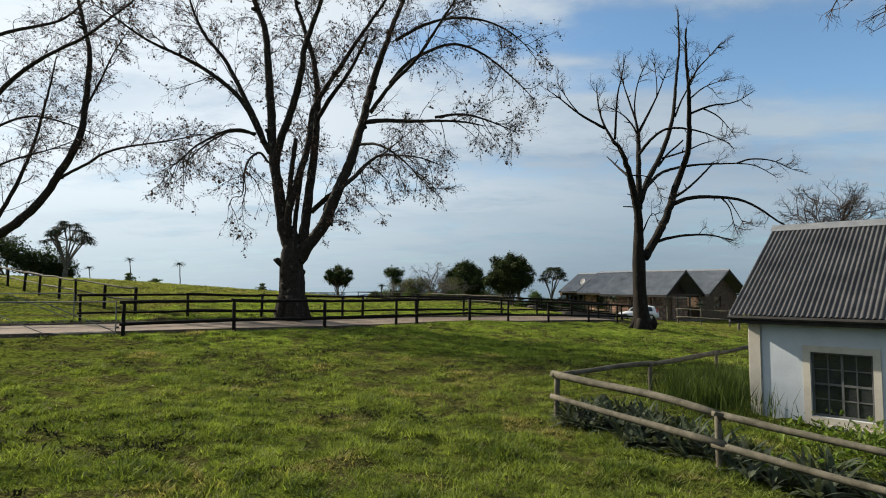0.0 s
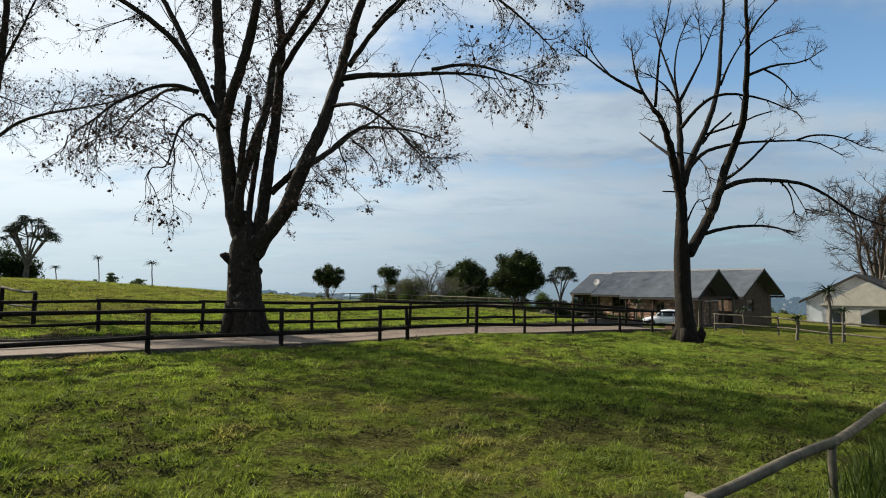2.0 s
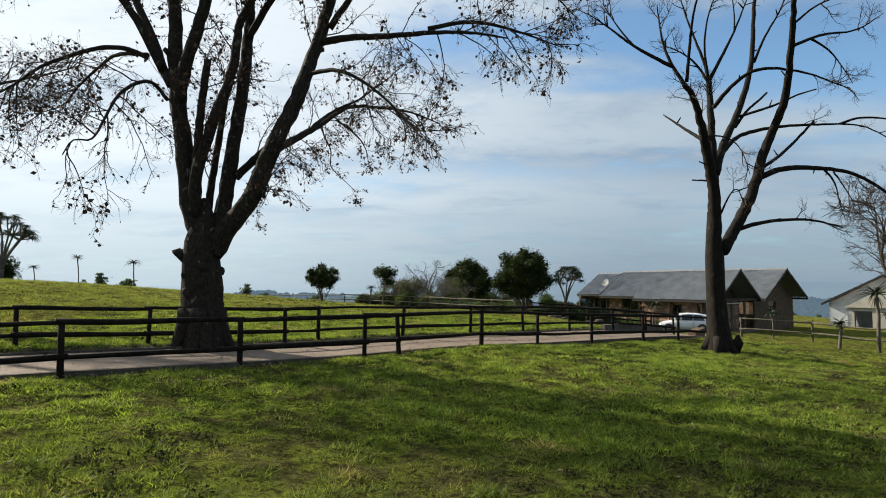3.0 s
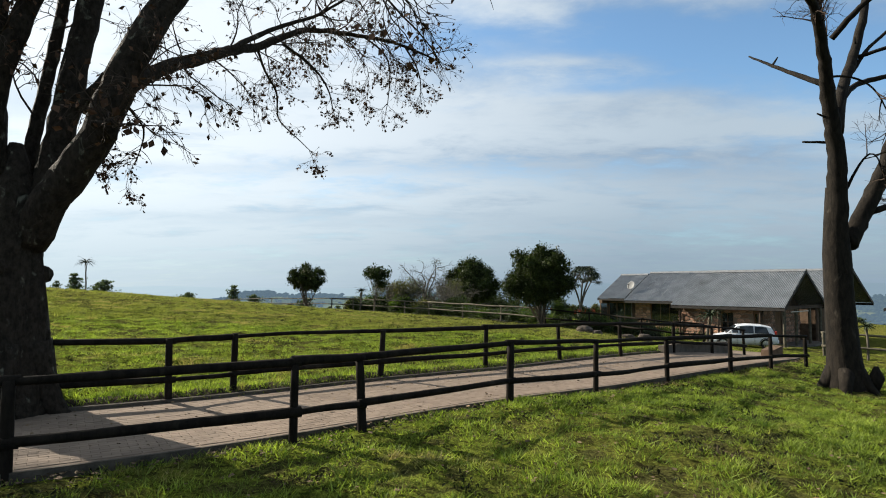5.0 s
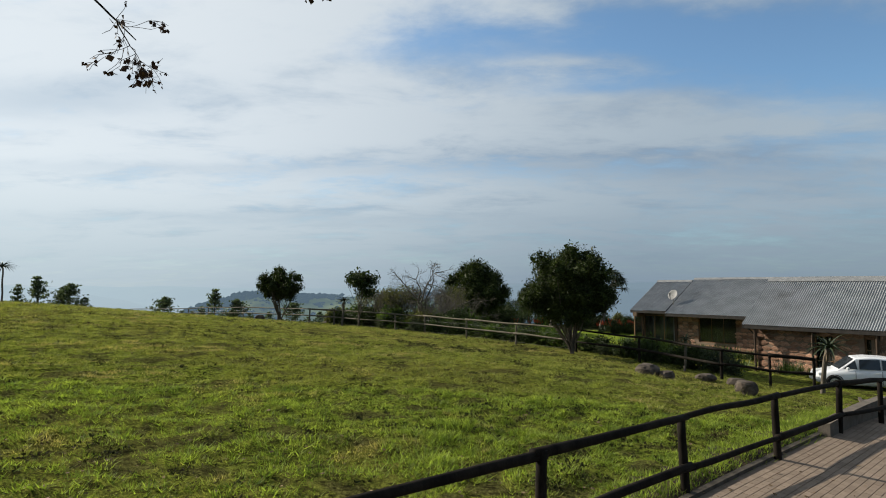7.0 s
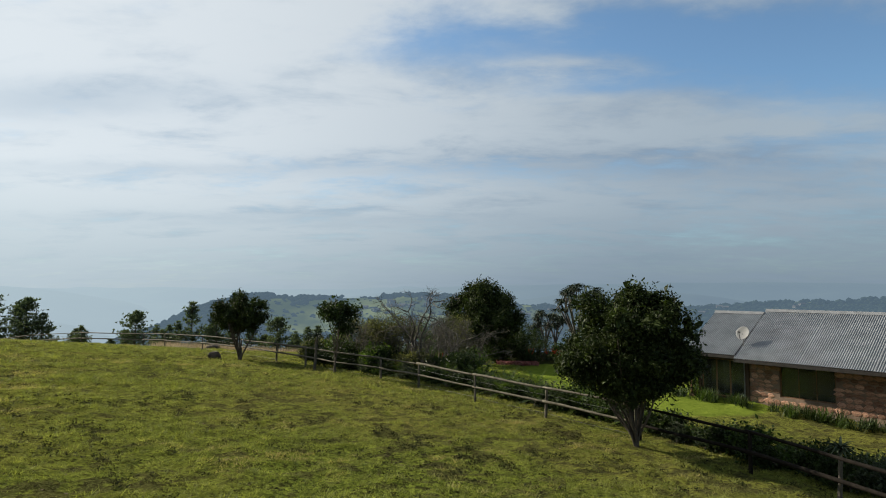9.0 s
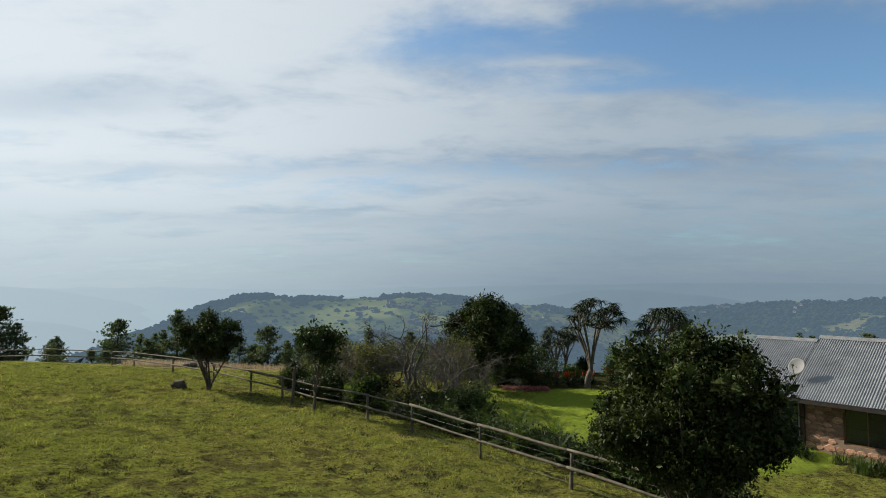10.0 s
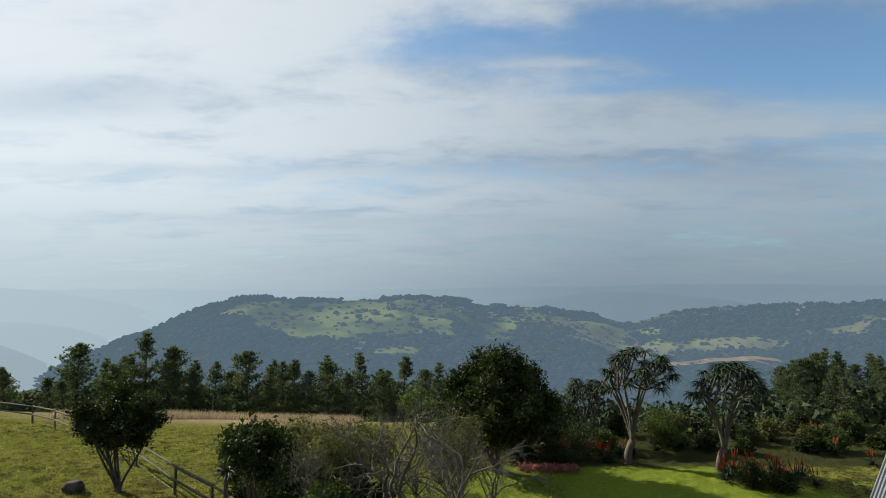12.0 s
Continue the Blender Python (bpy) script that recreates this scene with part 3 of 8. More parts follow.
    return 0.30 * soft_noise(x, y * 1.4, 1.0, 31) + 0.65 * soft_noise(x, y * 1.4, 3.1, 32) + 0.20 * soft_noise(x, y, 0.25, 33) - 0.20


def clods(x, y):
    """Low hummocks of matted turf, about -1 to 1; nothing on the drive."""
    c = 0.45 * soft_noise(x, y * 1.3, 1.5, 21) + 0.7 * soft_noise(x, y * 1.3, 2.9, 22)
    return c * np.clip((road_dist(x, y) - 1.9) / 0.6, 0, 1)


def along(points, step):
    """Evenly spaced points on a smoothed line."""
    p = np.array(points, dtype=float)
    for _ in range(3):
        q = np.empty((2 * len(p) - 2, 2))
        q[0::2], q[1::2] = 0.75 * p[:-1] + 0.25 * p[1:], 0.25 * p[:-1] + 0.75 * p[1:]
        p = np.vstack([p[:1], q, p[-1:]])
    s = np.concatenate([[0], np.cumsum(np.linalg.norm(np.diff(p, axis=0), axis=1))])
    t = np.arange(0, s[-1], step)
    return np.stack([np.interp(t, s, p[:, 0]), np.interp(t, s, p[:, 1])], 1), t


ROAD_P, ROAD_S = along(ROAD, 0.05)
ROAD_T = np.gradient(ROAD_P, axis=0)
ROAD_T /= np.linalg.norm(ROAD_T, axis=1)[:, None]
ROAD_N = np.stack([-ROAD_T[:, 1], ROAD_T[:, 0]], 1)


def road_dist(x, y):
    """Distance from the road's middle line, for arrays."""
    q = ROAD_P[::8]
    d = np.full(np.shape(x), 1e9)
    for px, py in q:
        d = np.minimum(d, (x - px) ** 2 + (y - py) ** 2)
    return np.sqrt(d)


def road_point(s, w, lift=0.0):
    i = np.clip(np.searchsorted(ROAD_S, s), 0, len(ROAD_S) - 1)
    p = ROAD_P[i] + ROAD_N[i] * np.asarray(w)[..., None]
    c = ROAD_P[i]
    z = np.maximum(land(c[..., 0], c[..., 1]), land(p[..., 0], p[..., 1]) + 0.012)
    return np.concatenate([p, (z + lift)[..., None]], -1)


def build_ground():
    def ticks(lo, a, b, hi, step):
        mid = np.arange(a, b + step, step)
        out, d = [b], step
        while out[-1] < hi:
            d *= 1.16
            out.append(out[-1] + d)
        inn, d = [a], step
        while inn[-1] > lo:
            d *= 1.16
            inn.append(inn[-1] - d)
        return np.array(inn[:0:-1] + mid.tolist() + out[1:])
    xs, ys = ticks(-4700, -30, 26, 4700, 0.17), ticks(-900, 2, 92, 4800, 0.18)
    X, Y = np.meshgrid(xs, ys)
    Z = land(X, Y)
    rd = road_dist(X, Y)
    Z = Z - 0.07 * (1 - np.clip((rd - 1.45) / 0.35, 0, 1))
    rng = np.random.default_rng(3)
    near = (np.abs(X + 2) < 30) & (Y < 92) & (Y > 0)
    Z = Z + np.where(near, CLOD * clods(X, Y), 0) + np.where(near & (rd > 2.2), rng.normal(size=Z.shape) * 0.006, 0)
    nx, ny = len(xs), len(ys)
    v = np.stack([X, Y, Z], -1).reshape(-1, 3)
    idx = np.arange(nx * ny).reshape(ny, nx)
    f = np.stack([idx[:-1, :-1], idx[:-1, 1:], idx[1:, 1:], idx[1:, :-1]], -1).reshape(-1, 4)
    g = Geo()
    g.v, g.f, g.n = [v], list(map(tuple, f.tolist())), len(v)
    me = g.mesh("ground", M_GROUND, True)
    worn = me.attributes.new("worn", "FLOAT", "POINT")
    worn.data.foreach_set("value", np.where(near, bare_patch(X, Y), -1.0).ravel())
    ob = new("ground", me)
    tagged(ob, "uneven grassy paddock and lawn falling away to a valley", "ground", kind="structure")


build_ground()

# ---- far country ----
def ridge(name, az, crest, d_crest, d_foot, z_foot, material, label, rough, seed, rows=26, cols=220):
    """A hillside from its skyline, given as heights at side slopes az (x over y), down to its foot."""
    rng = np.random.default_rng(seed)
    a = np.linspace(az[0], az[-1], cols)
    c = np.interp(a, az, crest)
    k = np.ones(9) / 9
    c = np.convolve(np.pad(c, 4, mode="edge"), k, mode="valid")
    t = np.linspace(0, 1, rows)
    d = d_crest + (d_foot - d_crest) * t
    A, D = np.meshgrid(a, d)
    T = np.repeat(t[:, None], cols, 1)
    Z = c[None, :] + (z_foot - c[None, :]) * (0.55 * T + 0.45 * T * T)
    n = np.array([[noise.fractal(Vector((p * 6.0, q * 0.004, seed)), 1.0, 2.0, 4) for p, q in zip(ra, rd)] for ra, rd in zip(A, D)])
    Z = Z + n * rough * (0.15 + np.sin(math.pi * np.minimum(T * 1.2, 1)))
    X, Y = A * D, 45 + D
    back = np.stack([X[0], Y[0] + 120, Z[0] - 60], -1)
    v = np.concatenate([back[None], np.stack([X, Y, Z], -1)]).reshape(-1, 3)
    idx = np.arange((rows + 1) * cols).reshape(rows + 1, cols)
    f = np.stack([idx[:-1, :-1], idx[1:, :-1], idx[1:, 1:], idx[:-1, 1:]], -1).reshape(-1, 4)
    g = Geo()
    g.v, g.f, g.n = [v], list(map(tuple, f.tolist())), len(v)
    tagged(new(name, g.mesh(name, material, True)), label, "hill", kind="structure")
    return X, Y, Z


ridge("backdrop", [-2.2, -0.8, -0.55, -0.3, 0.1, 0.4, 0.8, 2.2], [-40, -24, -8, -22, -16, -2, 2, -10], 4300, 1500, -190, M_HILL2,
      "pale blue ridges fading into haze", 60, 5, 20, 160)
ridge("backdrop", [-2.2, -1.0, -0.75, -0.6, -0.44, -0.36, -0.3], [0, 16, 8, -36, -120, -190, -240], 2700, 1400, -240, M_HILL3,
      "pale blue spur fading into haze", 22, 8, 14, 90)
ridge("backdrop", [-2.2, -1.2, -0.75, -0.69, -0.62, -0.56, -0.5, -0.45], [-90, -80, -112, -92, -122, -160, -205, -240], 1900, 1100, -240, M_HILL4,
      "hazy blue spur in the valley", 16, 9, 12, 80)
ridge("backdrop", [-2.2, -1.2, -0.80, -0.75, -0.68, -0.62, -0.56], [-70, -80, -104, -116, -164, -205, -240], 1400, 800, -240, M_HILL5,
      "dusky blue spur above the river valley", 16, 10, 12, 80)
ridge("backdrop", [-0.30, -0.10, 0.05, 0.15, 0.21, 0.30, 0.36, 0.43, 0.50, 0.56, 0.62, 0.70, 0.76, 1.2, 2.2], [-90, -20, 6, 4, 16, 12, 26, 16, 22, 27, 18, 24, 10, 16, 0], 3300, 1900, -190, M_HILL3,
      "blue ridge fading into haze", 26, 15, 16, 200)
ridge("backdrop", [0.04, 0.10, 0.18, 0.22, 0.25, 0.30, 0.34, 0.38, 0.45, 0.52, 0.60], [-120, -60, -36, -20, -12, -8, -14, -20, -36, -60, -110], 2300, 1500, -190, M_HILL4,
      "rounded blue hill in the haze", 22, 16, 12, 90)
HILL_AZ = (-0.75, -0.653, -0.587, -0.528, -0.481, -0.464, -0.428, -0.389, -0.349, -0.321, -0.267, -0.179, -0.113, -0.059, -0.003,
           0.031, 0.064, 0.132, 0.185, 0.225, 0.266, 0.305, 0.372, 0.433, 0.5, 0.588, 0.628, 0.668, 0.708, 0.8, 1.6)
HILL_TOP = (-200, -174, -155, -115, -101, -75, -57, -36, -22, -16, -24, -28, -24, -17, -20, -25, -42, -43, -49, -57, -65, -87, -62, -51, -42, -38, -32, -40, -31, -22, -16)
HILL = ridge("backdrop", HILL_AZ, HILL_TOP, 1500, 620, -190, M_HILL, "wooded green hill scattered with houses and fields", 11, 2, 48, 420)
# open fields on the hill: side slope, share of the way down, half widths, clearness, dryness
FIELDS = ((-0.19, 0.27, 0.13, 0.16, 1.9, 0.0), (-0.10, 0.27, 0.09, 0.13, 1.3, 0.0), (-0.078, 0.585, 0.055, 0.05, 1.5, 0.0), (-0.345, 0.20, 0.05, 0.07, 0.9, 0.1), (0.10, 0.27, 0.035, 0.09, 1.2, 0.0),
          (0.255, 0.30, 0.045, 0.11, 1.3, 0.5), (0.20, 0.20, 0.06, 0.05, 0.8, 0.3), (0.506, 0.44, 0.10, 0.05, 1.5, 0.7), (0.44, 0.60, 0.10, 0.03, 1.2, 0.8), (0.33, 0.42, 0.05, 0.06, 0.9, 0.5), (0.68, 0.35, 0.08, 0.05, 1.0, 0.5))


def woodland(a, t, x, y):
    """How thickly the hill is wooded, and how dry its open ground is."""
    w = 0.58 + 0.75 * noise.noise(Vector((x * 0.005, y * 0.005, 3.0))) + 0.75 * noise.noise(Vector((x * 0.016, y * 0.016, 7.0)))
    w += 0.9 * min(1.0, max(0.0, (-0.30 - a) / 0.08)) + 0.9 * min(1.0, max(0.0, (t - 0.42) / 0.12)) + 0.35 * min(1.0, max(0.0, (a - 0.36) / 0.05))
    dry = 0.0
    for ca, ct, ra, rt, clear, arid in FIELDS:
        k = math.exp(-((a - ca) / ra) ** 2 - ((t - ct) / rt) ** 2)
        w -= clear * k
        dry += arid * k
    return w, min(1.0, dry)


def on_hill(a, t):
    """The point of the hill at side slope a, the share t of the way down."""
    rows, cols = HILL[0].shape
    i, j = min(t * (rows - 1), rows - 1.001), (a - HILL_AZ[0]) / (HILL_AZ[-1] - HILL_AZ[0]) * (cols - 1)
    r, c = int(i), int(j)
    p, q = i - r, j - c
    return np.array([S[r, c] * (1 - p) * (1 - q) + S[r + 1, c] * p * (1 - q) + S[r, c + 1] * (1 - p) * q + S[r + 1, c + 1] * p * q for S in HILL])


def hill_fields():
    me = next(o for o in bpy.data.objects if o.data and o.data.materials and o.data.materials[0] == M_HILL).data
    X, Y, Z = HILL
    rows, cols = X.shape
    az, t = np.linspace(HILL_AZ[0], HILL_AZ[-1], cols), np.linspace(0, 1, rows)
    both = np.array([[woodland(az[c], t[r], X[r, c], Y[r, c]) for c in range(cols)] for r in range(rows)])
    both = np.concatenate([both[:1], both]).reshape(-1, 2)
    for k, name in enumerate(("wood", "dry")):
        me.attributes.new(name, "FLOAT", "POINT").data.foreach_set("value", np.clip(both[:, k], -1, 2).copy())


hill_fields()


def far_trees():
    """Woods on the slopes of the far hill, and groves along its skyline."""
    rng = np.random.default_rng(12)
    bm = bmesh.new()
    # oversized leaves added inside the crown to block light passing through
    bmesh.ops.create_icosphere(bm, subdivisions=1, radius=1.0)
    ball = np.array([v.co[:] for v in bm.verts])
    faces = [tuple(v.index for v in f.verts) for f in bm.faces]
    bm.free()
    g = Geo()
    groves = ((-0.36, -0.29), (-0.25, -0.17), (-0.11, -0.03), (0.0, 0.04), (0.08, 0.10), (0.15, 0.26), (0.37, 0.80), (0.37, 0.80), (-0.46, -0.38), (-0.60, -0.46))
    for i in range(19000):
        if i < 700:
            a, t = rng.uniform(*groves[i % len(groves)]), abs(rng.normal()) * 0.025
        else:
            a, t = rng.uniform(-0.72, 0.85), rng.uniform(0.0, 0.78)
        p = on_hill(a, t)
        w = woodland(a, t, p[0], p[1])[0]
        if i >= 700 and w < 0.42 + rng.normal() * 0.13 and rng.random() > 0.10:
            continue
        s = 2.3 + 3.6 * rng.random() ** 2.2 if i >= 700 else rng.uniform(3.0, 7.0)
        shape = ball * (1 + 0.25 * rng.normal(size=(len(ball), 1))) * (s * rng.uniform(1.0, 1.7), s, s * rng.uniform(0.7, 1.0))
        g.add(shape + p + (0, 0, s * (0.15 if i >= 700 else 0.5)), faces)
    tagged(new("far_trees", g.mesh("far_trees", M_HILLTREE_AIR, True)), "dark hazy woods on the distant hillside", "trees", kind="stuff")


def dirt_track(ends, wide):
    """A bare earth track winding over the lower slope."""
    p = np.array([on_hill(a, t) for a, t in curve_pts([(a, t, 0) for a, t in ends], 40)[:, :2]])
    p[:, 2] += 5.0
    g = Geo().add(np.concatenate([p + (0, -wide, -0.17 * wide), p + (0, wide, 0.17 * wide)]), [(i, i + 1, 41 + i, 40 + i) for i in range(39)])
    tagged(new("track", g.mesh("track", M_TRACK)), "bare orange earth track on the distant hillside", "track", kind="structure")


# track and woods carry the hill's haze as emission as well
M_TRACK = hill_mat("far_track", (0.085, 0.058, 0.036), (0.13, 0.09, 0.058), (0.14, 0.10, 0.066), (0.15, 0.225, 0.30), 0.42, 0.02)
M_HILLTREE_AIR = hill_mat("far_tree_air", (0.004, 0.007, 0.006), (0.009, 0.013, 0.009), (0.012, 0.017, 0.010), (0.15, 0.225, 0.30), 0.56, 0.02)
far_trees()


def far_house():
    root = thing("far_house", (0, 0, 0), "small pale house with a grey roof on the distant hillside", "house", "houses on the hill")
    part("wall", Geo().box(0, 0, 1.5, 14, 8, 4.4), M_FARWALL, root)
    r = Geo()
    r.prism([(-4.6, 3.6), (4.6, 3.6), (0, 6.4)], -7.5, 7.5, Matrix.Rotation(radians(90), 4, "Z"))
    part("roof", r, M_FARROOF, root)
    return root


# house walls and roofs glow faintly too, in place of haze
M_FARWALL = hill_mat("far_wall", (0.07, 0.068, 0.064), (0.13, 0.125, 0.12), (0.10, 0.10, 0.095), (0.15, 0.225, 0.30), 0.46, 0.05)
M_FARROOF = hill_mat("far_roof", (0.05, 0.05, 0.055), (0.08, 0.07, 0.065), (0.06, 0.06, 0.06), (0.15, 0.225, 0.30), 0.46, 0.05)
first_house = far_house()
rng_h = np.random.default_rng(21)
hamlets = [(-0.10, 0.14), (-0.06, 0.20), (-0.02, 0.12), (-0.13, 0.24), (0.03, 0.22), (0.06, 0.15), (0.16, 0.16), (-0.14, 0.57), (-0.03, 0.42), (0.45, 0.14), (0.60, 0.13), (0.36, 0.48)]
for hi in range(44):
    ha, ht = hamlets[hi % len(hamlets)]
    hp = on_hill(ha + rng_h.normal() * 0.018, max(0.03, ht + rng_h.normal() * 0.04))
    m_h = pose(hp[0], hp[1], hp[2] + 1.5, 0, 0, rng_h.uniform(-35, 35))
    if hi == 0:
        first_house.matrix_world = m_h
    else:
        copy_thing(first_house, m_h)

# ---- paved drive ----
S_LO, S_HI = 0.0, float(ROAD_S[-1])


def build_road():
    s = np.arange(S_LO, S_HI, 0.25)
    g = Geo()
    m = len(s)
    across = np.linspace(-ROAD_W / 2 - 0.05, ROAD_W / 2 + 0.05, 15)
    bed = [road_point(s, np.full(m, across[0]), -0.16)] + [road_point(s, np.full(m, w), -0.008) for w in across] + [road_point(s, np.full(m, across[-1]), -0.16)]
    g.add(np.concatenate(bed), [(k * m + i, k * m + i + 1, (k + 1) * m + i + 1, (k + 1) * m + i) for k in range(len(bed) - 1) for i in range(m - 1)])
    road = new("road", g.mesh("road", M_JOINT))
    tagged(road, "narrow drive paved with worn beige clay bricks", "road", kind="structure")
    # raised edging, one strip each side
    for side, high in ((1, 0.05), (-1, 0.0)):
        e = Geo()
        w0, w1 = side * (ROAD_W / 2 + 0.052), side * (ROAD_W / 2 + (0.14 if side > 0 else 0.10))
        a, b = road_point(s, np.full(m, w0), high), road_point(s, np.full(m, w1), high)
        c, d = road_point(s, np.full(m, w0), -0.15), road_point(s, np.full(m, w1), -0.15)
        ff = []
        for i in range(m - 1):
            ff += [(i, i + 1, m + i + 1, m + i), (2 * m + i, 2 * m + i + 1, i + 1, i), (m + i, m + i + 1, 3 * m + i + 1, 3 * m + i)]
        e.add(np.concatenate([a, b, c, d]), ff)
        kerb = new("kerb", e.mesh("kerb", M_KERB))
        tagged(kerb, "low dark edging along the paved drive", "kerb", kind="structure")
    return road


ROAD_OB = build_road()


def soil_strip():
    """Bare dark earth and litter under the paddock-side fence."""
    rng = np.random.default_rng(4)
    s = np.arange(17.0, S_HI - 6, 0.22)
    m = len(s)
    w0 = np.full(m, ROAD_W / 2 + 0.14)
    w1 = ROAD_W / 2 + 0.62 + rng.normal(size=m) * 0.09
    g = Geo()
    a, b = road_point(s, w0, 0.03), road_point(s, w1 + 0.25, 0.0)
    b[:, 2] = land(b[:, 0], b[:, 1]) + 0.012
    mid = road_point(s, w0 + 0.20, 0)
    mid[:, 2] = np.maximum(land(mid[:, 0], mid[:, 1]), a[:, 2]) + 0.10 + rng.normal(size=m) * 0.02
    f = [(i, i + 1, m + i + 1, m + i) for i in range(m - 1)] + [(m + i, m + i + 1, 2 * m + i + 1, 2 * m + i) for i in range(m - 1)]
    g.add(np.concatenate([a, mid, b]), f)
    tagged(new("verge", g.mesh("verge", M_SOIL, True)), "low bank of dark bare soil beside the drive", "soil", kind="structure")
    # grass hanging over the bank
    n = 26000
    i, q = rng.integers(0, m - 1, n), rng.random(n) ** 0.7
    p = np.where((q < 0.5)[:, None], a[i] + (mid[i] - a[i]) * (2 * q)[:, None], mid[i] + (b[i] - mid[i]) * (2 * q - 1)[:, None])
    p = p + (a[i + 1] - a[i]) * rng.random((n, 1))
    h = rng.uniform(0.05, 0.14, (n, 1)) * (0.45 + 0.55 * np.minimum(1, q * 2))[:, None]
    ang = rng.uniform(0, 6.283, n)
    side = np.stack([np.cos(ang), np.sin(ang), 0 * ang], 1) * 0.009
    tip = p + rng.normal(size=(n, 3)) * h * (0.5, 0.5, 0.0) + (0, 0, 1) * h
    tagged(new("grass", Geo().many(np.stack([p - side, p + side, tip], 1), 3).mesh("grass", M_BLADE)), "ragged grass along the bank of the drive", "grass", kind="stuff")


soil_strip()


# ---- fences ----
def fence(name, posts, high, post_r, rails, rail_r, material, label, group="", wires=(), seed=0, sag=0.02, rail_mat=None, thick_var=0.12, skip=()):
    """Round poles let into the ground with crooked rails from post to post."""
    rng = np.random.default_rng(seed)
    x0, y0 = posts[0]
    base = np.array((x0, y0, z_at(x0, y0)))
    root = thing(name, base, label, "fence", group)
    tops = []
    for i, (x, y) in enumerate(posts):
        z = z_at(x, y)
        h = high + rng.normal() * 0.025
        lean = rng.normal(size=2) * 0.022
        r = post_r * (1 + rng.normal() * 0.08)
        t = np.linspace(-0.25, h, 6)
        pts = np.stack([x + lean[0] * t, y + lean[1] * t, z + t], 1) - base
        g = Geo().tube(pts, r * np.linspace(1.06, 0.92, 6), 9, True, 0.035, rng)
        part("post", g, material, root, smooth=True)
        tops.append((x, y, z, lean))
    for i in range(len(posts) - 1):
        (xa, ya, za, la), (xb, yb, zb, lb) = tops[i], tops[i + 1]
        for ri, hgt in enumerate(rails):
            if (i, ri) in skip:
                continue
            n = 9
            t = np.linspace(-0.03, 1.03, n)
            ends = rng.normal(size=2) * 0.012
            p = np.stack([xa + (xb - xa) * t, ya + (yb - ya) * t, za + (zb - za) * t + hgt + ends[0] * (1 - t) + ends[1] * t], 1)
            u = np.array((xb - xa, yb - ya)) / math.hypot(xb - xa, yb - ya)
            off = -post_r * 0.75 if ri else 0.0
            p[:, 0] += u[1] * off * -1
            p[:, 1] += u[0] * off
            bend = rng.normal() * sag
            wave = rng.normal() * sag * 0.7
            p[:, 2] += bend * np.sin(math.pi * t) + wave * np.sin(2 * math.pi * t)
            r0 = rail_r * (1 + rng.normal() * thick_var)
            taper = np.linspace(1.1, 0.88, n) if rng.random() < 0.5 else np.linspace(0.88, 1.1, n)
            g = Geo().tube(p - base, r0 * taper, 8, True, 0.04, rng)
            part("rail", g, rail_mat or material, root, smooth=True)
        for hgt in wires:
            p = np.array([(xa, ya, za + hgt), ((xa + xb) / 2, (ya + yb) / 2, (za + zb) / 2 + hgt - 0.03), (xb, yb, zb + hgt)]) - base
            part("wire", Geo().tube(p, 0.004, 4, False), M_WIRE, root, "thin fencing wire")
    return root


NEAR = [(-10.6, 18.9), (-7.85, 21.6), (-4.85, 23.8), (-2.0, 25.45), (-1.1, 26.05), (1.4, 28.3), (3.5, 30.1), (6.1, 32.8), (9.0, 35.3), (11.3, 37.2), (13.3, 38.5)]
FAR = [(-13.7, 21.6), (-10.8, 24.35), (-8.1, 25.75), (-4.75, 27.55), (-3.9, 28.4), (-1.3, 30.5), (1.25, 32.7), (3.65, 34.85), (6.1, 36.9), (8.85, 39.4), (11.2, 41.35), (13.4, 43.1)]
fence("paddock_fence", NEAR, 1.14, 0.068, (1.13, 0.42), 0.056, M_TAR, "black tarred pole fence with two rails along the paved drive", "drive fences", seed=1, sag=0.011)
fence("paddock_fence", FAR, 1.10, 0.062, (1.09, 0.40), 0.053, M_TAR, "black tarred pole fence with two rails round the paddock", "drive fences", seed=2, sag=0.011)
BACK = [(-52, 103.5), (-44, 99.5), (-36, 95.0), (-27.5, 90.6), (-24.4, 88.2), (-19.2, 83.6), (-14.7, 79.6), (-10.9, 75.4), (-8.4, 73.0), (-6.1, 70.5), (-3.2, 68.4),
        (-1.05, 66.2), (1.65, 62.8), (4.3, 59.7), (6.9, 56.6)]
YARD_SIDE = [(6.98, 56.5), (9.15, 53.4), (11.0, 49.4), (12.6, 48.9), (14.0, 48.5)]
fence("garden_fence", BACK, 1.22, 0.058, (1.20, 0.66), 0.048, M_OLDPOLE, "weathered grey pole fence with wires below its two rails", wires=(0.2, 0.92), seed=3, sag=0.012)
fence("garden_fence", YARD_SIDE, 1.20, 0.06, (1.17, 0.62), 0.050, M_TAR, "black tarred pole fence between paddock and farmhouse", seed=8, sag=0.012)
LEFT = [(-13.6, 25.4), (-15.9, 27.0), (-18.7, 29.3), (-20.4, 30.6), (-22.7, 32.4), (-24.9, 34.3), (-27.6, 36.6), (-31, 39.6), (-35, 43.2), (-39, 46.8)]
fence("boundary_fence", LEFT, 1.22, 0.07, (1.18, 0.62), 0.045, M_TAR, "pole fence with grey rails climbing the rise", seed=4, rail_mat=M_OLDPOLE)
YARD = [(18.6, 45.7), (21.6, 43.5), (23.5, 40.1), (25.3, 36.8), (27.0, 33.5), (28.6, 30.3), (30.2, 27.0)]
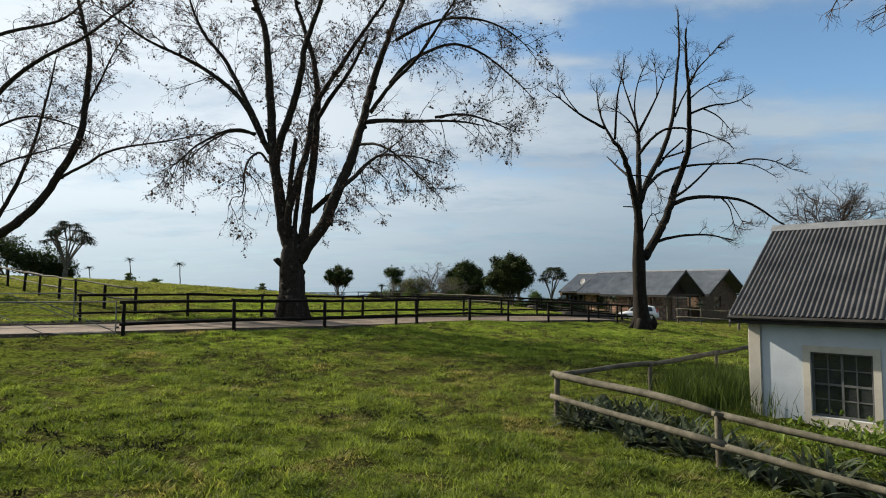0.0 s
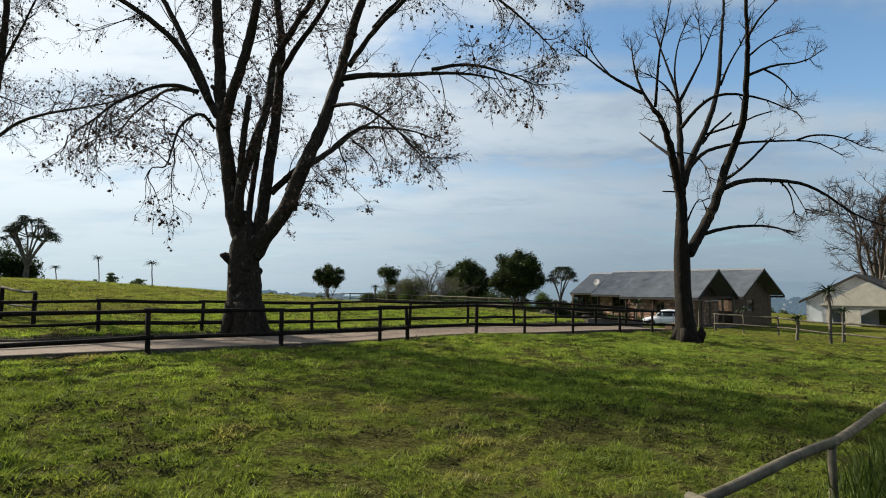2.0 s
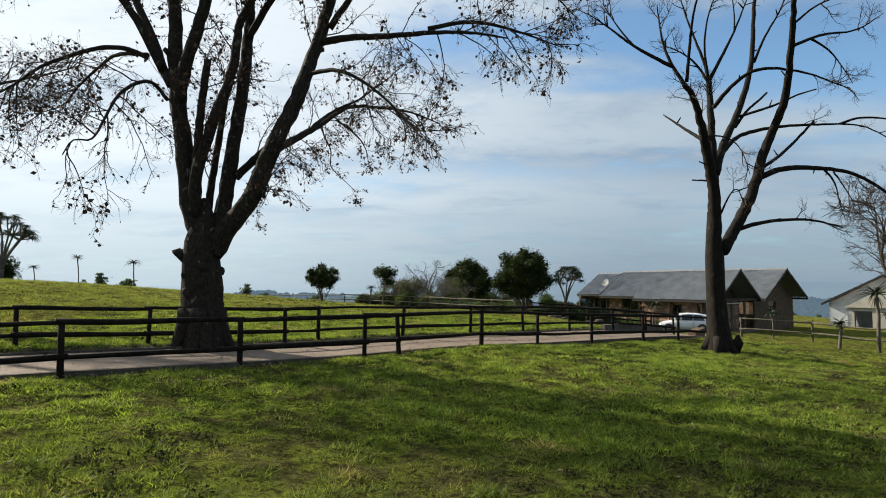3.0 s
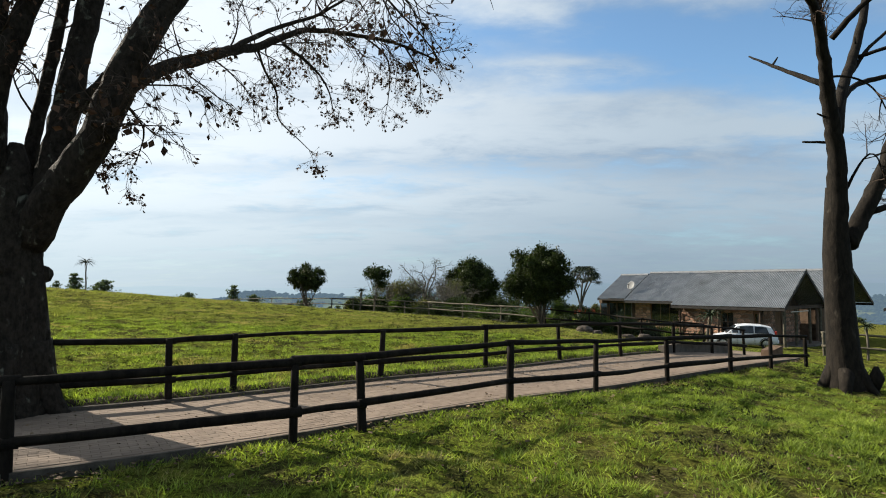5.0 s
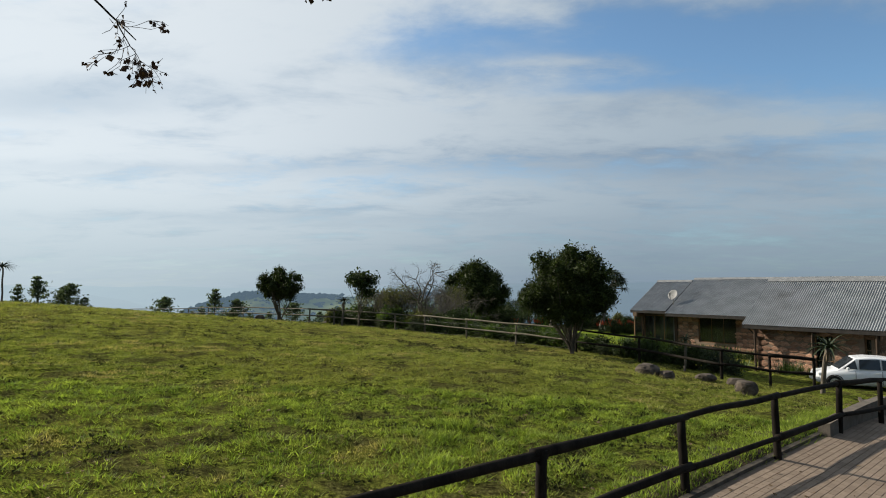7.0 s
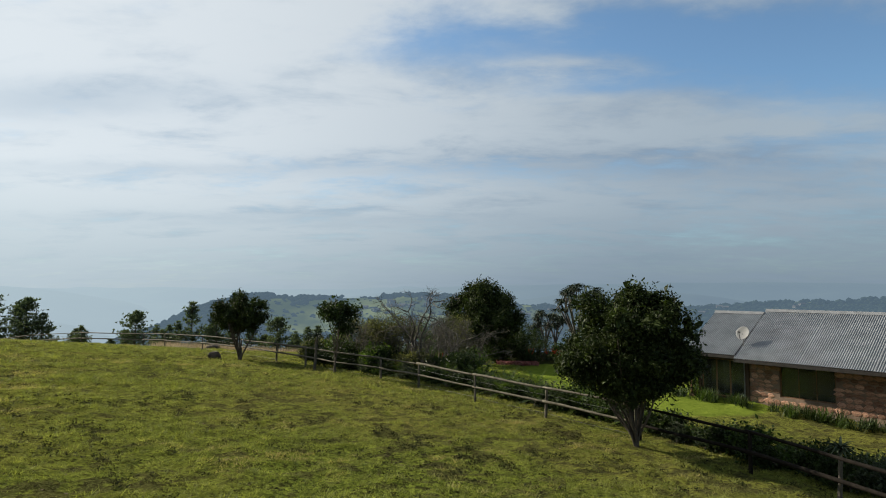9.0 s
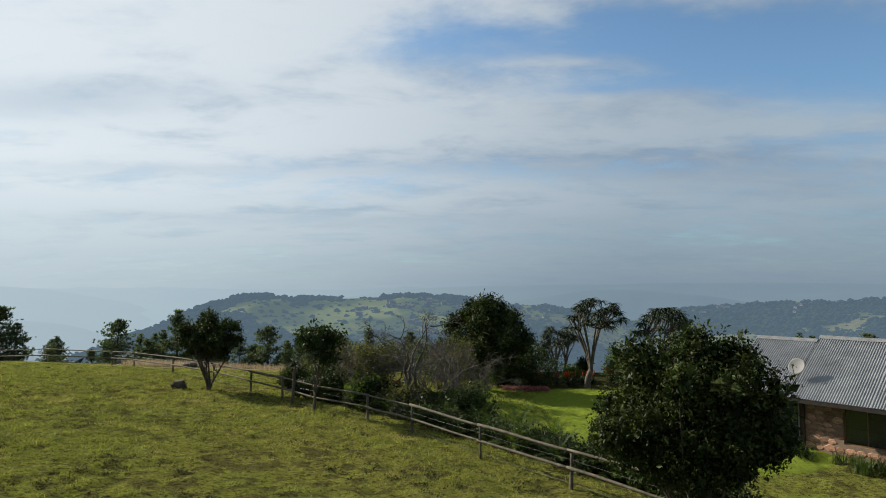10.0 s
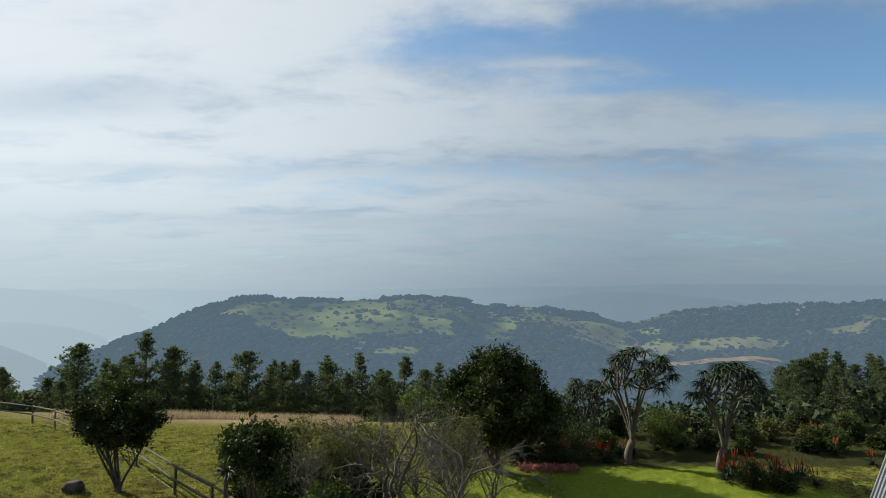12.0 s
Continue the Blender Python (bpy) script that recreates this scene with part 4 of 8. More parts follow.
fence("yard_fence", YARD, 1.18, 0.065, (1.12, 0.50), 0.05, M_OLDPOLE, "weathered pole fence with two rails before the white house", seed=5)
fence("bed_fence", [(2.29, 10.75), (4.9, 12.95), (7.75, 15.75), (10.4, 18.3)], 0.86, 0.052, (0.84,), 0.062, M_OLDPOLE, "low grey pole fence round a planted bed", "bed fences", seed=6)
fence("bed_fence", [(2.29, 10.70), (4.15, 7.95), (5.75, 5.9), (7.4, 3.8)], 0.80, 0.05, (0.84, 0.42), 0.060, M_OLDPOLE, "low mossy pole fence with two thick rails", "bed fences", seed=7)


def tube_gate(at, turn, length, label):
    root = thing("tube_gate", at, label, "gate", "tube gates")
    root.matrix_world = pose(*at, 0, 0, turn)
    h = 1.15
    fr = Geo()
    for p in (((0, 0, 0.12), (length, 0, 0.12)), ((0, 0, h), (length, 0, h)), ((0, 0, 0.12), (0, 0, h)), ((length, 0, 0.12), (length, 0, h))):
        fr.tube(p, 0.021, 8)
    part("gate_frame", fr, M_GATE, root)
    for k in range(2):
        part("brace", Geo().tube([(length * k / 2, 0, 0.14), (length * (k + 1) / 2, 0, h - 0.02)], 0.016, 6), M_GATE, root)
    for k in range(1, 5):
        z = 0.12 + (h - 0.12) * k / 5
        part("wire", Geo().tube([(0, 0, z), (length, 0, z)], 0.005, 4), M_WIRE, root)
    for z in (0.3, 0.95):
        part("hinge", Geo().box(-0.05, 0, z, 0.10, 0.03, 0.05, 0.005), M_IRON, root)
    return root


tube_gate((-10.82, 18.86, z_at(-10.8, 18.9)), 196, 4.2, "galvanised tube gate with a diagonal brace beside the drive")
tube_gate((-13.92, 21.55, z_at(-13.9, 21.5)), 200, 4.2, "galvanised tube gate standing open by the paddock")


# ---- roofs and walls ----
def corrugated(g, p0, along_v, up_v, length, rise, pitch=0.10, amp=0.018, rows=2):
    """A wavy sheet from the eave corner p0: along_v runs with the eave, up_v goes up the slope. Two faces thick."""
    p0, a, u = np.array(p0, float), np.array(along_v, float), np.array(up_v, float)
    nrm = np.cross(a, u)
    nrm /= np.linalg.norm(nrm)
    if nrm[2] < 0:
        nrm = -nrm
    n = int(length / pitch * 6)
    s = np.linspace(0, length, n)
    t = np.linspace(0, rise, rows)
    wave = amp * np.sin(2 * math.pi * s / pitch)
    top = p0 + s[None, :, None] * a + t[:, None, None] * u + (wave[None, :, None] + amp) * nrm
    low = top - 0.006 * nrm
    k = n * rows
    f = []
    for i in range(rows - 1):
        for j in range(n - 1):
            q = (i * n + j, i * n + j + 1, (i + 1) * n + j + 1, (i + 1) * n + j)
            f += [q, tuple(k + w for w in q[::-1])]
    f += [(j + 1, j, k + j, k + j + 1) for j in range(n - 1)]
    return g.add(np.concatenate([top.reshape(-1, 3), low.reshape(-1, 3)]), f)


def sheets(root, p0, along_v, up_v, length, rise, material, width=0.76, label="", name="roof_sheet", group_of=4):
    """A slope laid in strips of sheeting, each a part."""
    p0, a, u = np.array(p0, float), np.array(along_v, float), np.array(up_v, float)
    nrm = np.cross(a, u)
    nrm = nrm / np.linalg.norm(nrm)
    nrm = nrm if nrm[2] > 0 else -nrm
    w = width * group_of
    k = max(1, round(length / w))
    w = length / k
    for i in range(k):
        g = Geo()
        corrugated(g, p0 + a * (i * w) + nrm * (0.006 * (i % 2)), a, u, w + (0.04 if i < k - 1 else 0), rise)
        part(name, g, material, root, label)


def wall_geo(p0, p1, z0, z1, thick, holes=()):
    """A straight wall from p0 to p1 with rectangular openings (u0, u1, z0, z1) right through it; thickness to the left of its run. One closed mesh."""
    p0, p1 = Vector(p0), Vector(p1)
    L = (p1 - p0).length
    d = (p1 - p0) / L
    us = sorted({0.0, L, *(h[0] for h in holes), *(h[1] for h in holes)})
    zs = sorted({z0, z1, *(h[2] for h in holes), *(h[3] for h in holes)})
    nu, nz = len(us), len(zs)
    v = [(p0.x + d.x * u - d.y * t, p0.y + d.y * u + d.x * t, z) for t in (0.0, thick) for z in zs for u in us]
    at = lambda i, j, k: (k * nz + j) * nu + i

    def solid(i, j):
        if not (0 <= i < nu - 1 and 0 <= j < nz - 1):
            return False
        u, z = (us[i] + us[i + 1]) / 2, (zs[j] + zs[j + 1]) / 2
        return not any(h[0] < u < h[1] and h[2] < z < h[3] for h in holes)
    f = []
    for i in range(nu - 1):
        for j in range(nz - 1):
            if not solid(i, j):
                continue
            f.append((at(i, j, 0), at(i + 1, j, 0), at(i + 1, j + 1, 0), at(i, j + 1, 0)))
            f.append((at(i, j + 1, 1), at(i + 1, j + 1, 1), at(i + 1, j, 1), at(i, j, 1)))
            if not solid(i - 1, j):
                f.append((at(i, j, 1), at(i, j, 0), at(i, j + 1, 0), at(i, j + 1, 1)))
            if not solid(i + 1, j):
                f.append((at(i + 1, j, 0), at(i + 1, j, 1), at(i + 1, j + 1, 1), at(i + 1, j + 1, 0)))
            if not solid(i, j - 1):
                f.append((at(i, j, 1), at(i + 1, j, 1), at(i + 1, j, 0), at(i, j, 0)))
            if not solid(i, j + 1):
                f.append((at(i, j + 1, 0), at(i + 1, j + 1, 0), at(i + 1, j + 1, 1), at(i, j + 1, 1)))
    return Geo().add(v, f)


def window(parent, p0, p1, hole, inset, cols, rows, frame_mat, bar=0.03, frame_w=0.06, name="window", thick_mid=False, glass=True):
    """A glazed window in a hole of the wall p0-p1: outer frame, glazing bars and panes."""
    p0, p1 = Vector(p0), Vector(p1)
    ang = math.atan2(p1.y - p0.y, p1.x - p0.x)
    m = Matrix.Rotation(ang, 4, "Z")
    u0, u1, z0, z1 = hole

    def blk(g, a, b, lo, hi, d, y=0.0, bev=0.0):
        c = m @ Vector(((a + b) / 2, inset + y, 0))
        g.box(p0.x + c.x, p0.y + c.y, (lo + hi) / 2, b - a, d, hi - lo, bev, m)
        return g
    fr = Geo()
    blk(fr, u0, u1, z0, z0 + frame_w, 0.07)
    blk(fr, u0, u1, z1 - frame_w, z1, 0.07)
    blk(fr, u0, u0 + frame_w, z0 + frame_w, z1 - frame_w, 0.068)
    blk(fr, u1 - frame_w, u1, z0 + frame_w, z1 - frame_w, 0.068)
    win = part(name, fr, frame_mat, parent)
    a, b, lo, hi = u0 + frame_w, u1 - frame_w, z0 + frame_w, z1 - frame_w
    for i in range(1, cols):
        u = a + (b - a) * i / cols
        w = bar * (1.8 if thick_mid and i * 2 == cols else 1)
        part("glazing_bar", blk(Geo(), u - w / 2, u + w / 2, lo, hi, 0.04), frame_mat, win)
    for i in range(1, rows):
        z = lo + (hi - lo) * i / rows
        w = bar * (1.8 if thick_mid and i * 2 == rows else 1)
        part("glazing_bar", blk(Geo(), a, b, z - w / 2, z + w / 2, 0.034), frame_mat, win)
    if glass:
        for i in range(cols):
            for j in range(rows):
                g = blk(Geo(), a + (b - a) * i / cols, a + (b - a) * (i + 1) / cols, lo + (hi - lo) * j / rows, lo + (hi - lo) * (j + 1) / rows, 0.006, 0.004 * ((i + j) % 2) - 0.002)
                part("pane", g, M_GLASS, win)
    return win


# ---- whitewashed cottage ----
def build_cottage():
    base = z_at(7.5, 11.8) - 0.12
    root = thing("cottage", (6.85, 12.19, base), "whitewashed cottage with a dark corrugated iron roof", "cottage", turn=-43.8)
    L, W, H = 8.4, 6.8, 2.15
    eave, top = 1.29 - base, 3.46 - base
    hole = (1.14, 2.20, 0.572 - base - 1.30, 0.572 - base)
    part("wall", wall_geo((0, 0), (L, 0), -0.4, eave - 0.06, 0.25, [hole]), M_WHITE, root)
    part("wall", wall_geo((L, 0), (L, W), -0.4, eave - 0.06, 0.25), M_WHITE, root)
    back_hole = (L - 3.0, L - 1.9, 0.6, 1.7)
    part("wall", wall_geo((L, W), (0, W), -0.4, eave - 0.06, 0.25, [back_hole]), M_WHITE, root)
    part("wall", wall_geo((0, W), (0, 0), -0.4, eave - 0.06, 0.25), M_WHITE, root)
    mid = W / 2
    for x0, x1 in ((0.0, 0.25), (L - 0.25, L)):
        g = Geo()
        g.prism([(0, eave - 0.06), (W, eave - 0.06), (W, eave + 0.05), (mid, top - 0.12), (0, eave + 0.05)], -x0, -x1, Matrix.Rotation(radians(90), 4, "Z"))
        part("gable", g, M_WHITE, root)
    part("corner_pilaster", Geo().box(0.10, -0.02, (eave - 0.5) / 2, 0.24, 0.05, eave - 0.1 + 0.4, 0.008), M_CREAM, root, "cream plastered corner strip")
    # plaster band round the window
    u0, u1, z0, z1 = hole
    band = Geo()
    for a, b, lo, hi in ((u0 - 0.13, u0, z0 - 0.13, z1 + 0.13), (u1, u1 + 0.13, z0 - 0.13, z1 + 0.13), (u0, u1, z1, z1 + 0.13), (u0, u1, z0 - 0.13, z0)):
        band.box((a + b) / 2, -0.012, (lo + hi) / 2, b - a, 0.03, hi - lo)
    part("window_surround", band, M_CREAM, root, "raised cream plaster window surround")
    part("window_sill", Geo().box((u0 + u1) / 2, -0.06, z0 - 0.16, u1 - u0 + 0.3, 0.14, 0.05, 0.01), M_CREAM, root)
    window(root, (0, 0), (L, 0), hole, 0.12, 4, 4, M_BARGREY, 0.024, 0.045, thick_mid=True)
    window(root, (L, W), (0, W), back_hole, 0.12, 2, 2, M_IRON, 0.022, 0.045)
    # roof: two slopes of sheeting, ridge cap, fascia, barge boards
    oh, ow = 0.32, 0.35
    run = mid + ow
    rise = math.hypot(run, top - eave)
    up = np.array((0, run, top - eave)) / rise
    sheets(root, (-oh, -ow, eave), (1, 0, 0), up, L + 2 * oh, rise, M_ROOF_DARK, label="sheet of weathered corrugated iron")
    sheets(root, (-oh, W + ow, eave), (1, 0, 0), up * (1, -1, 1), L + 2 * oh, rise, M_ROOF_DARK, label="sheet of weathered corrugated iron")
    cap = Geo()
    cap.prism([(mid - 0.22, top - 0.09), (mid, top + 0.05), (mid + 0.22, top - 0.09), (mid, top + 0.085)], oh + 0.03, -L - oh - 0.03, Matrix.Rotation(radians(90), 4, "Z"))
    part("ridge_cap", cap, M_RIDGE, root)
    for y in (-ow + 0.03, W + ow - 0.03):
        part("fascia", Geo().box(L / 2, y, eave - 0.085, L + 2 * oh - 0.02, 0.03, 0.17, 0.004), M_FASCIA, root)
        part("gutter", Geo().tube([(-oh, y + (-0.06 if y < 0 else 0.06), eave - 0.05), (L + oh, y + (-0.06 if y < 0 else 0.06), eave - 0.05)], 0.045, 8), M_FASCIA, root)
    for x in (-oh + 0.02, L + oh - 0.02):
        for sgn in (1, -1):
            y0 = -ow if sgn > 0 else W + ow
            g = Geo()
            a, b = np.array((x, y0, eave)), np.array((x, mid, top))
            for lo, hi in ((-0.15, -0.01),):
                v = [a + (-0.015, 0, lo), a + (0.015, 0, lo), a + (0.015, 0, hi), a + (-0.015, 0, hi), b + (-0.015, 0, lo), b + (0.015, 0, lo), b + (0.015, 0, hi), b + (-0.015, 0, hi)]
                g.add(v, [(0, 1, 2, 3), (7, 6, 5, 4), (0, 4, 5, 1), (1, 5, 6, 2), (2, 6, 7, 3), (3, 7, 4, 0)])
            part("barge_board", g, M_RIDGE, root)
    so = Geo().box(L / 2, -ow / 2, eave - 0.15, L + 2 * oh - 0.1, ow, 0.02)
    part("soffit", so, M_FASCIA, root)
    part("floor", Geo().box(L / 2, W / 2, -0.15, L - 0.5, W - 0.5, 0.1), M_CONCRETE, root)
    return root


build_cottage()


# ---- stone farmhouse ----
HOUSE_AT = (15.23, 56.14, -1.31)
HOUSE_TURN = -50.8


def gable_roof(root, x0, x1, y0, y1, eave, top, material, barge=True, front_only=False):
    """A roof with its ridge along x, from eave line y0 to eave line y1."""
    mid = (y0 + y1) / 2
    run = mid - y0
    rise = math.hypot(run, top - eave)
    up = np.array((0, run, top - eave)) / rise
    sheets(root, (x0, y0, eave), (1, 0, 0), up, x1 - x0, rise, material, label="sheet of grey corrugated roofing")
    sheets(root, (x0, y1, eave), (1, 0, 0), up * (1, -1, 1), x1 - x0, rise, material, label="sheet of grey corrugated roofing")
    cap = Geo()
    cap.prism([(mid - 0.2, top - 0.07), (mid, top + 0.05), (mid + 0.2, top - 0.07), (mid, top + 0.08)], -x0 + 0.02, -x1 - 0.02, Matrix.Rotation(radians(90), 4, "Z"))
    part("ridge_cap", cap, M_RIDGE, root)
    for y in (y0 + 0.03, y1 - 0.03):
        part("fascia", Geo().box((x0 + x1) / 2, y, eave - 0.10, x1 - x0 - 0.02, 0.03, 0.18, 0.004), M_FASCIA, root)
    if barge:
        for x in (x0 + 0.02, x1 - 0.02):
            for y in (y0, y1):
                a, b = np.array((x, y, eave)), np.array((x, mid, top))
                w = np.array((0.02, 0, 0))
                v = [a - w + (0, 0, -0.2), a + w + (0, 0, -0.2), a + w, a - w, b - w + (0, 0, -0.2), b + w + (0, 0, -0.2), b + w, b - w]
                part("barge_board", Geo().add(v, [(0, 1, 2, 3), (7, 6, 5, 4), (0, 4, 5, 1), (1, 5, 6, 2), (2, 6, 7, 3), (3, 7, 4, 0)]), M_FASCIA, root)


def gable_wall(x0, x1, y0, y1, eave, top):
    g = Geo()
    g.prism([(y0, eave), (y1, eave), ((y0 + y1) / 2, top)], -x0, -x1, Matrix.Rotation(radians(90), 4, "Z"))
    return g


STONE_WALLS = []


def stone_wall(root, p0, p1, z0, z1, holes=()):
    w = part("wall", wall_geo(p0, p1, z0, z1, 0.3, holes), M_MORTAR, root, "wall of rough pink sandstone")
    STONE_WALLS.append((w, p0, p1, z0, z1, holes))
    return w


def build_house():
    root = thing("farmhouse", HOUSE_AT, "low stone farmhouse with long grey corrugated roofs", "house", turn=HOUSE_TURN)
    E, T = 2.36, 4.60
    # front range, with an open porch under its gable
    gable_roof(root, 0.0, 7.0, 0.0, 6.8, E, T, M_ROOF)
    holes = [(2.55, 3.35, 0.2, 2.0), (4.55, 5.0, 0.9, 2.0)]
    stone_wall(root, (0.45, 0.65), (5.55, 0.65), -0.3, E - 0.02, holes)
    window(root, (0.45, 0.65), (5.55, 0.65), holes[0], 0.12, 2, 3, M_DOORWOOD)
    window(root, (0.45, 0.65), (5.55, 0.65), holes[1], 0.12, 1, 2, M_DOORWOOD)
    part("wall", wall_geo((0.45, 6.2), (0.45, 0.65), -0.3, E - 0.02, 0.3), M_BRICKWALL, root)
    part("wall", wall_geo((5.55, 6.2), (0.45, 6.2), -0.3, E - 0.02, 0.3), M_BRICKWALL, root)
    door = (1.7, 2.75, 0.0, 2.05)
    stone_wall(root, (5.55, 0.65), (5.55, 6.2), -0.3, E - 0.02, [door])
    part("door", Geo().box(5.43, 0.65 + 2.22, 1.0, 0.05, 1.05, 2.04, 0.006), M_DOORWOOD, root, "dark brown wooden front door")
    part("gable", gable_wall(5.3, 5.5, 0.65, 6.2, E, T - 0.35), M_TIMBER, root, "dark boarded gable over the porch")
    part("gable", gable_wall(0.5, 0.7, 0.65, 6.2, E, T - 0.35), M_BRICKWALL, root)
    for x in (0.55, 3.1, 5.6):
        part("eave_post", Geo().tube([(x, 0.16, -0.3), (x, 0.16, E - 0.05)], 0.06, 8), M_TIMBER, root)
        part("eave_brace", Geo().tube([(x, 0.16, E - 0.75), (x, 0.6, E - 0.1)], 0.035, 6), M_TIMBER, root)
    for y in (0.55, 2.3, 4.4, 6.2):
        part("porch_post", Geo().tube([(6.75, y, -0.3), (6.75, y, E - 0.05)], 0.09, 8), M_OLDPOLE, root)
    part("porch_beam", Geo().box(6.75, 3.4, E - 0.02, 0.14, 6.6, 0.2, 0.01), M_TIMBER, root)
    part("porch_lintel", Geo().box(6.86, 2.6, E - 0.26, 0.05, 2.6, 0.06), M_CREAM, root, "pale horizontal porch rail")
    part("porch_floor", Geo().box(6.1, 3.4, -0.02, 1.9, 6.4, 0.16, 0.01), M_CONCRETE, root)
    # rear range behind it, longer to the far side
    gable_roof(root, -8.58, 7.05, 7.5, 16.1, E, T + 0.2, M_ROOF)
    gable_roof(root, -11.4, -8.60, 7.65, 15.3, E + 0.15, T + 0.04, M_ROOF)
    stone_wall(root, (-8.3, 8.7), (0.4, 8.7), -0.3, E + 0.3, [(1.5, 4.05, 0.45, 2.15), (6.3, 7.4, 0.6, 2.05)])
    window(root, (-8.3, 8.7), (0.4, 8.7), (1.5, 4.05, 0.45, 2.15), 0.12, 3, 1, M_DOORWOOD)
    window(root, (-8.3, 8.7), (0.4, 8.7), (6.3, 7.4, 0.6, 2.05), 0.12, 2, 2, M_DOORWOOD)
    g = wall_geo((0.4, 7.6), (6.0, 7.6), -0.3, E - 0.02, 0.3)
    part("wall", g, M_BRICKWALL, root)
    part("wall", wall_geo((6.0, 7.6), (6.0, 15.6), -0.3, E - 0.02, 0.3, [(3.0, 4.4, 0.9, 2.1)]), M_BRICKWALL, root, "rough brown gable wall")
    window(root, (6.0, 7.6), (6.0, 15.6), (3.0, 4.4, 0.9, 2.1), 0.12, 2, 2, M_DOORWOOD)
    part("gable", gable_wall(5.75, 5.95, 7.6, 15.6, E - 0.02, T - 0.12), M_BRICKWALL, root)
    part("wall", wall_geo((6.0, 15.6), (-11.1, 15.0), -0.3, E - 0.02, 0.3), M_BRICKWALL, root)
    part("wall", wall_geo((-11.1, 15.0), (-11.1, 8.6), -0.3, E - 0.02, 0.3, [(5.5, 7.5, 0.2, 2.1)]), M_BRICKWALL, root)
    window(root, (-11.1, 15.0), (-11.1, 8.6), (5.5, 7.5, 0.2, 2.1), 0.12, 2, 1, M_DOORWOOD)
    part("gable", gable_wall(-11.1, -10.9, 8.6, 14.9, E - 0.02, T - 0.3), M_BRICKWALL, root)
    # glazed sun room at the far end
    part("wall", wall_geo((-11.1, 8.6), (-8.3, 8.6), -0.3, E - 0.02, 0.2, [(0.2, 2.6, 0.1, 2.15)]), M_TIMBER, root)
    window(root, (-11.1, 8.6), (-8.3, 8.6), (0.2, 2.6, 0.1, 2.15), 0.1, 3, 1, M_DOORWOOD, 0.08)
    part("curtain", Geo().box(-9.6, 9.0, 1.2, 0.5, 0.05, 1.9), M_CREAM, root, "pale curtain behind the glass")
    part("downpipe", Geo().tube([(0.2, 0.1, E - 0.1), (0.35, 0.55, E - 0.5), (0.4, 0.58, -0.2)], 0.04, 8), M_FASCIA, root)
    part("floor", Geo().box(-2.5, 11.5, -0.2, 16.4, 7.0, 0.1), M_CONCRETE, root)
    return root


build_house()
M_HOUSE = pose(*HOUSE_AT, 0, 0, HOUSE_TURN)


# ---- white house at the end of the yard ----
def build_white_house():
    root = thing("white_house", (36.4, 65.5, -1.93), "white plastered house with a dark gabled roof", "house", turn=-42)
    E, T = 2.35, 5.0
    part("wall", wall_geo((0.5, 0), (9.1, 0), -0.5, E, 0.3, [(5.9, 7.6, 0.1, 2.05)]), M_WHITE, root)
    window(root, (0.5, 0), (9.1, 0), (5.9, 7.6, 0.1, 2.05), 0.15, 2, 1, M_TIMBER)
    part("wall", wall_geo((9.1, 0), (9.1, 10), -0.5, E, 0.3), M_WHITE, root)
    part("wall", wall_geo((9.1, 10), (0.5, 10), -0.5, E, 0.3), M_WHITE, root)
    part("wall", wall_geo((0.5, 10), (0.5, 0), -0.5, E, 0.3), M_WHITE, root)
    flat = Matrix.Identity(4)
    part("gable", Geo().prism([(0.5, E), (9.1, E), (4.8, T - 0.15)], 0.02, 0.3, flat), M_WHITE, root)
    for sgn, x0 in ((1, 0.0), (-1, 9.6)):
        run = 4.8
        rise = math.hypot(run, T - E)
        up = np.array((sgn * run, 0, T - E)) / rise
        sheets(root, (x0, -0.6, E), (0, 1, 0), up, 11.2, rise, M_ROOF_DARK, label="sheet of dark roofing")
        a, b = np.array((x0, -0.6, E)), np.array((4.8, -0.6, T))
        v = [a + (0, -0.03, -0.22), a + (0, 0.03, -0.22), a + (0, 0.03, 0), a + (0, -0.03, 0), b + (0, -0.03, -0.22), b + (0, 0.03, -0.22), b + (0, 0.03, 0), b + (0, -0.03, 0)]
        part("barge_board", Geo().add(v, [(0, 1, 2, 3), (7, 6, 5, 4), (0, 4, 5, 1), (1, 5, 6, 2), (2, 6, 7, 3), (3, 7, 4, 0)]), M_FASCIA, root)
    # entrance gable standing forward
    part("wall", wall_geo((2.3, -2.6), (9.4, -2.6), -0.5, E - 0.3, 0.3, [(0.5, 1.8, 0.0, 1.75), (3.0, 5.9, 0.0, 1.75)]), M_CREAM, root, "cream entrance wall with dark openings")
    part("entrance_gable", Geo().prism([(2.0, E - 0.3), (9.7, E - 0.3), (5.85, T - 0.75)], -2.75, -0.5, flat), M_CREAM, root, "cream plastered entrance gable")
    part("wall", wall_geo((2.3, -0.1), (2.3, -2.6), -0.5, E - 0.3, 0.3), M_WHITE, root)
    part("wall", wall_geo((9.4, -2.6), (9.4, -0.1), -0.5, E - 0.3, 0.3), M_WHITE, root)
    # long wing beside it
    gable_roof(root, 6.5, 20.0, 1.0, 9.0, E, T - 0.15, M_ROOF_DARK)
    part("wall", wall_geo((9.1, 1.6), (19.6, 1.6), -0.5, E, 0.3, [(2.0, 4.0, 0.6, 1.9)]), M_WHITE, root)
    window(root, (9.1, 1.6), (19.6, 1.6), (2.0, 4.0, 0.6, 1.9), 0.15, 2, 2, M_TIMBER)
    return root


build_white_house()


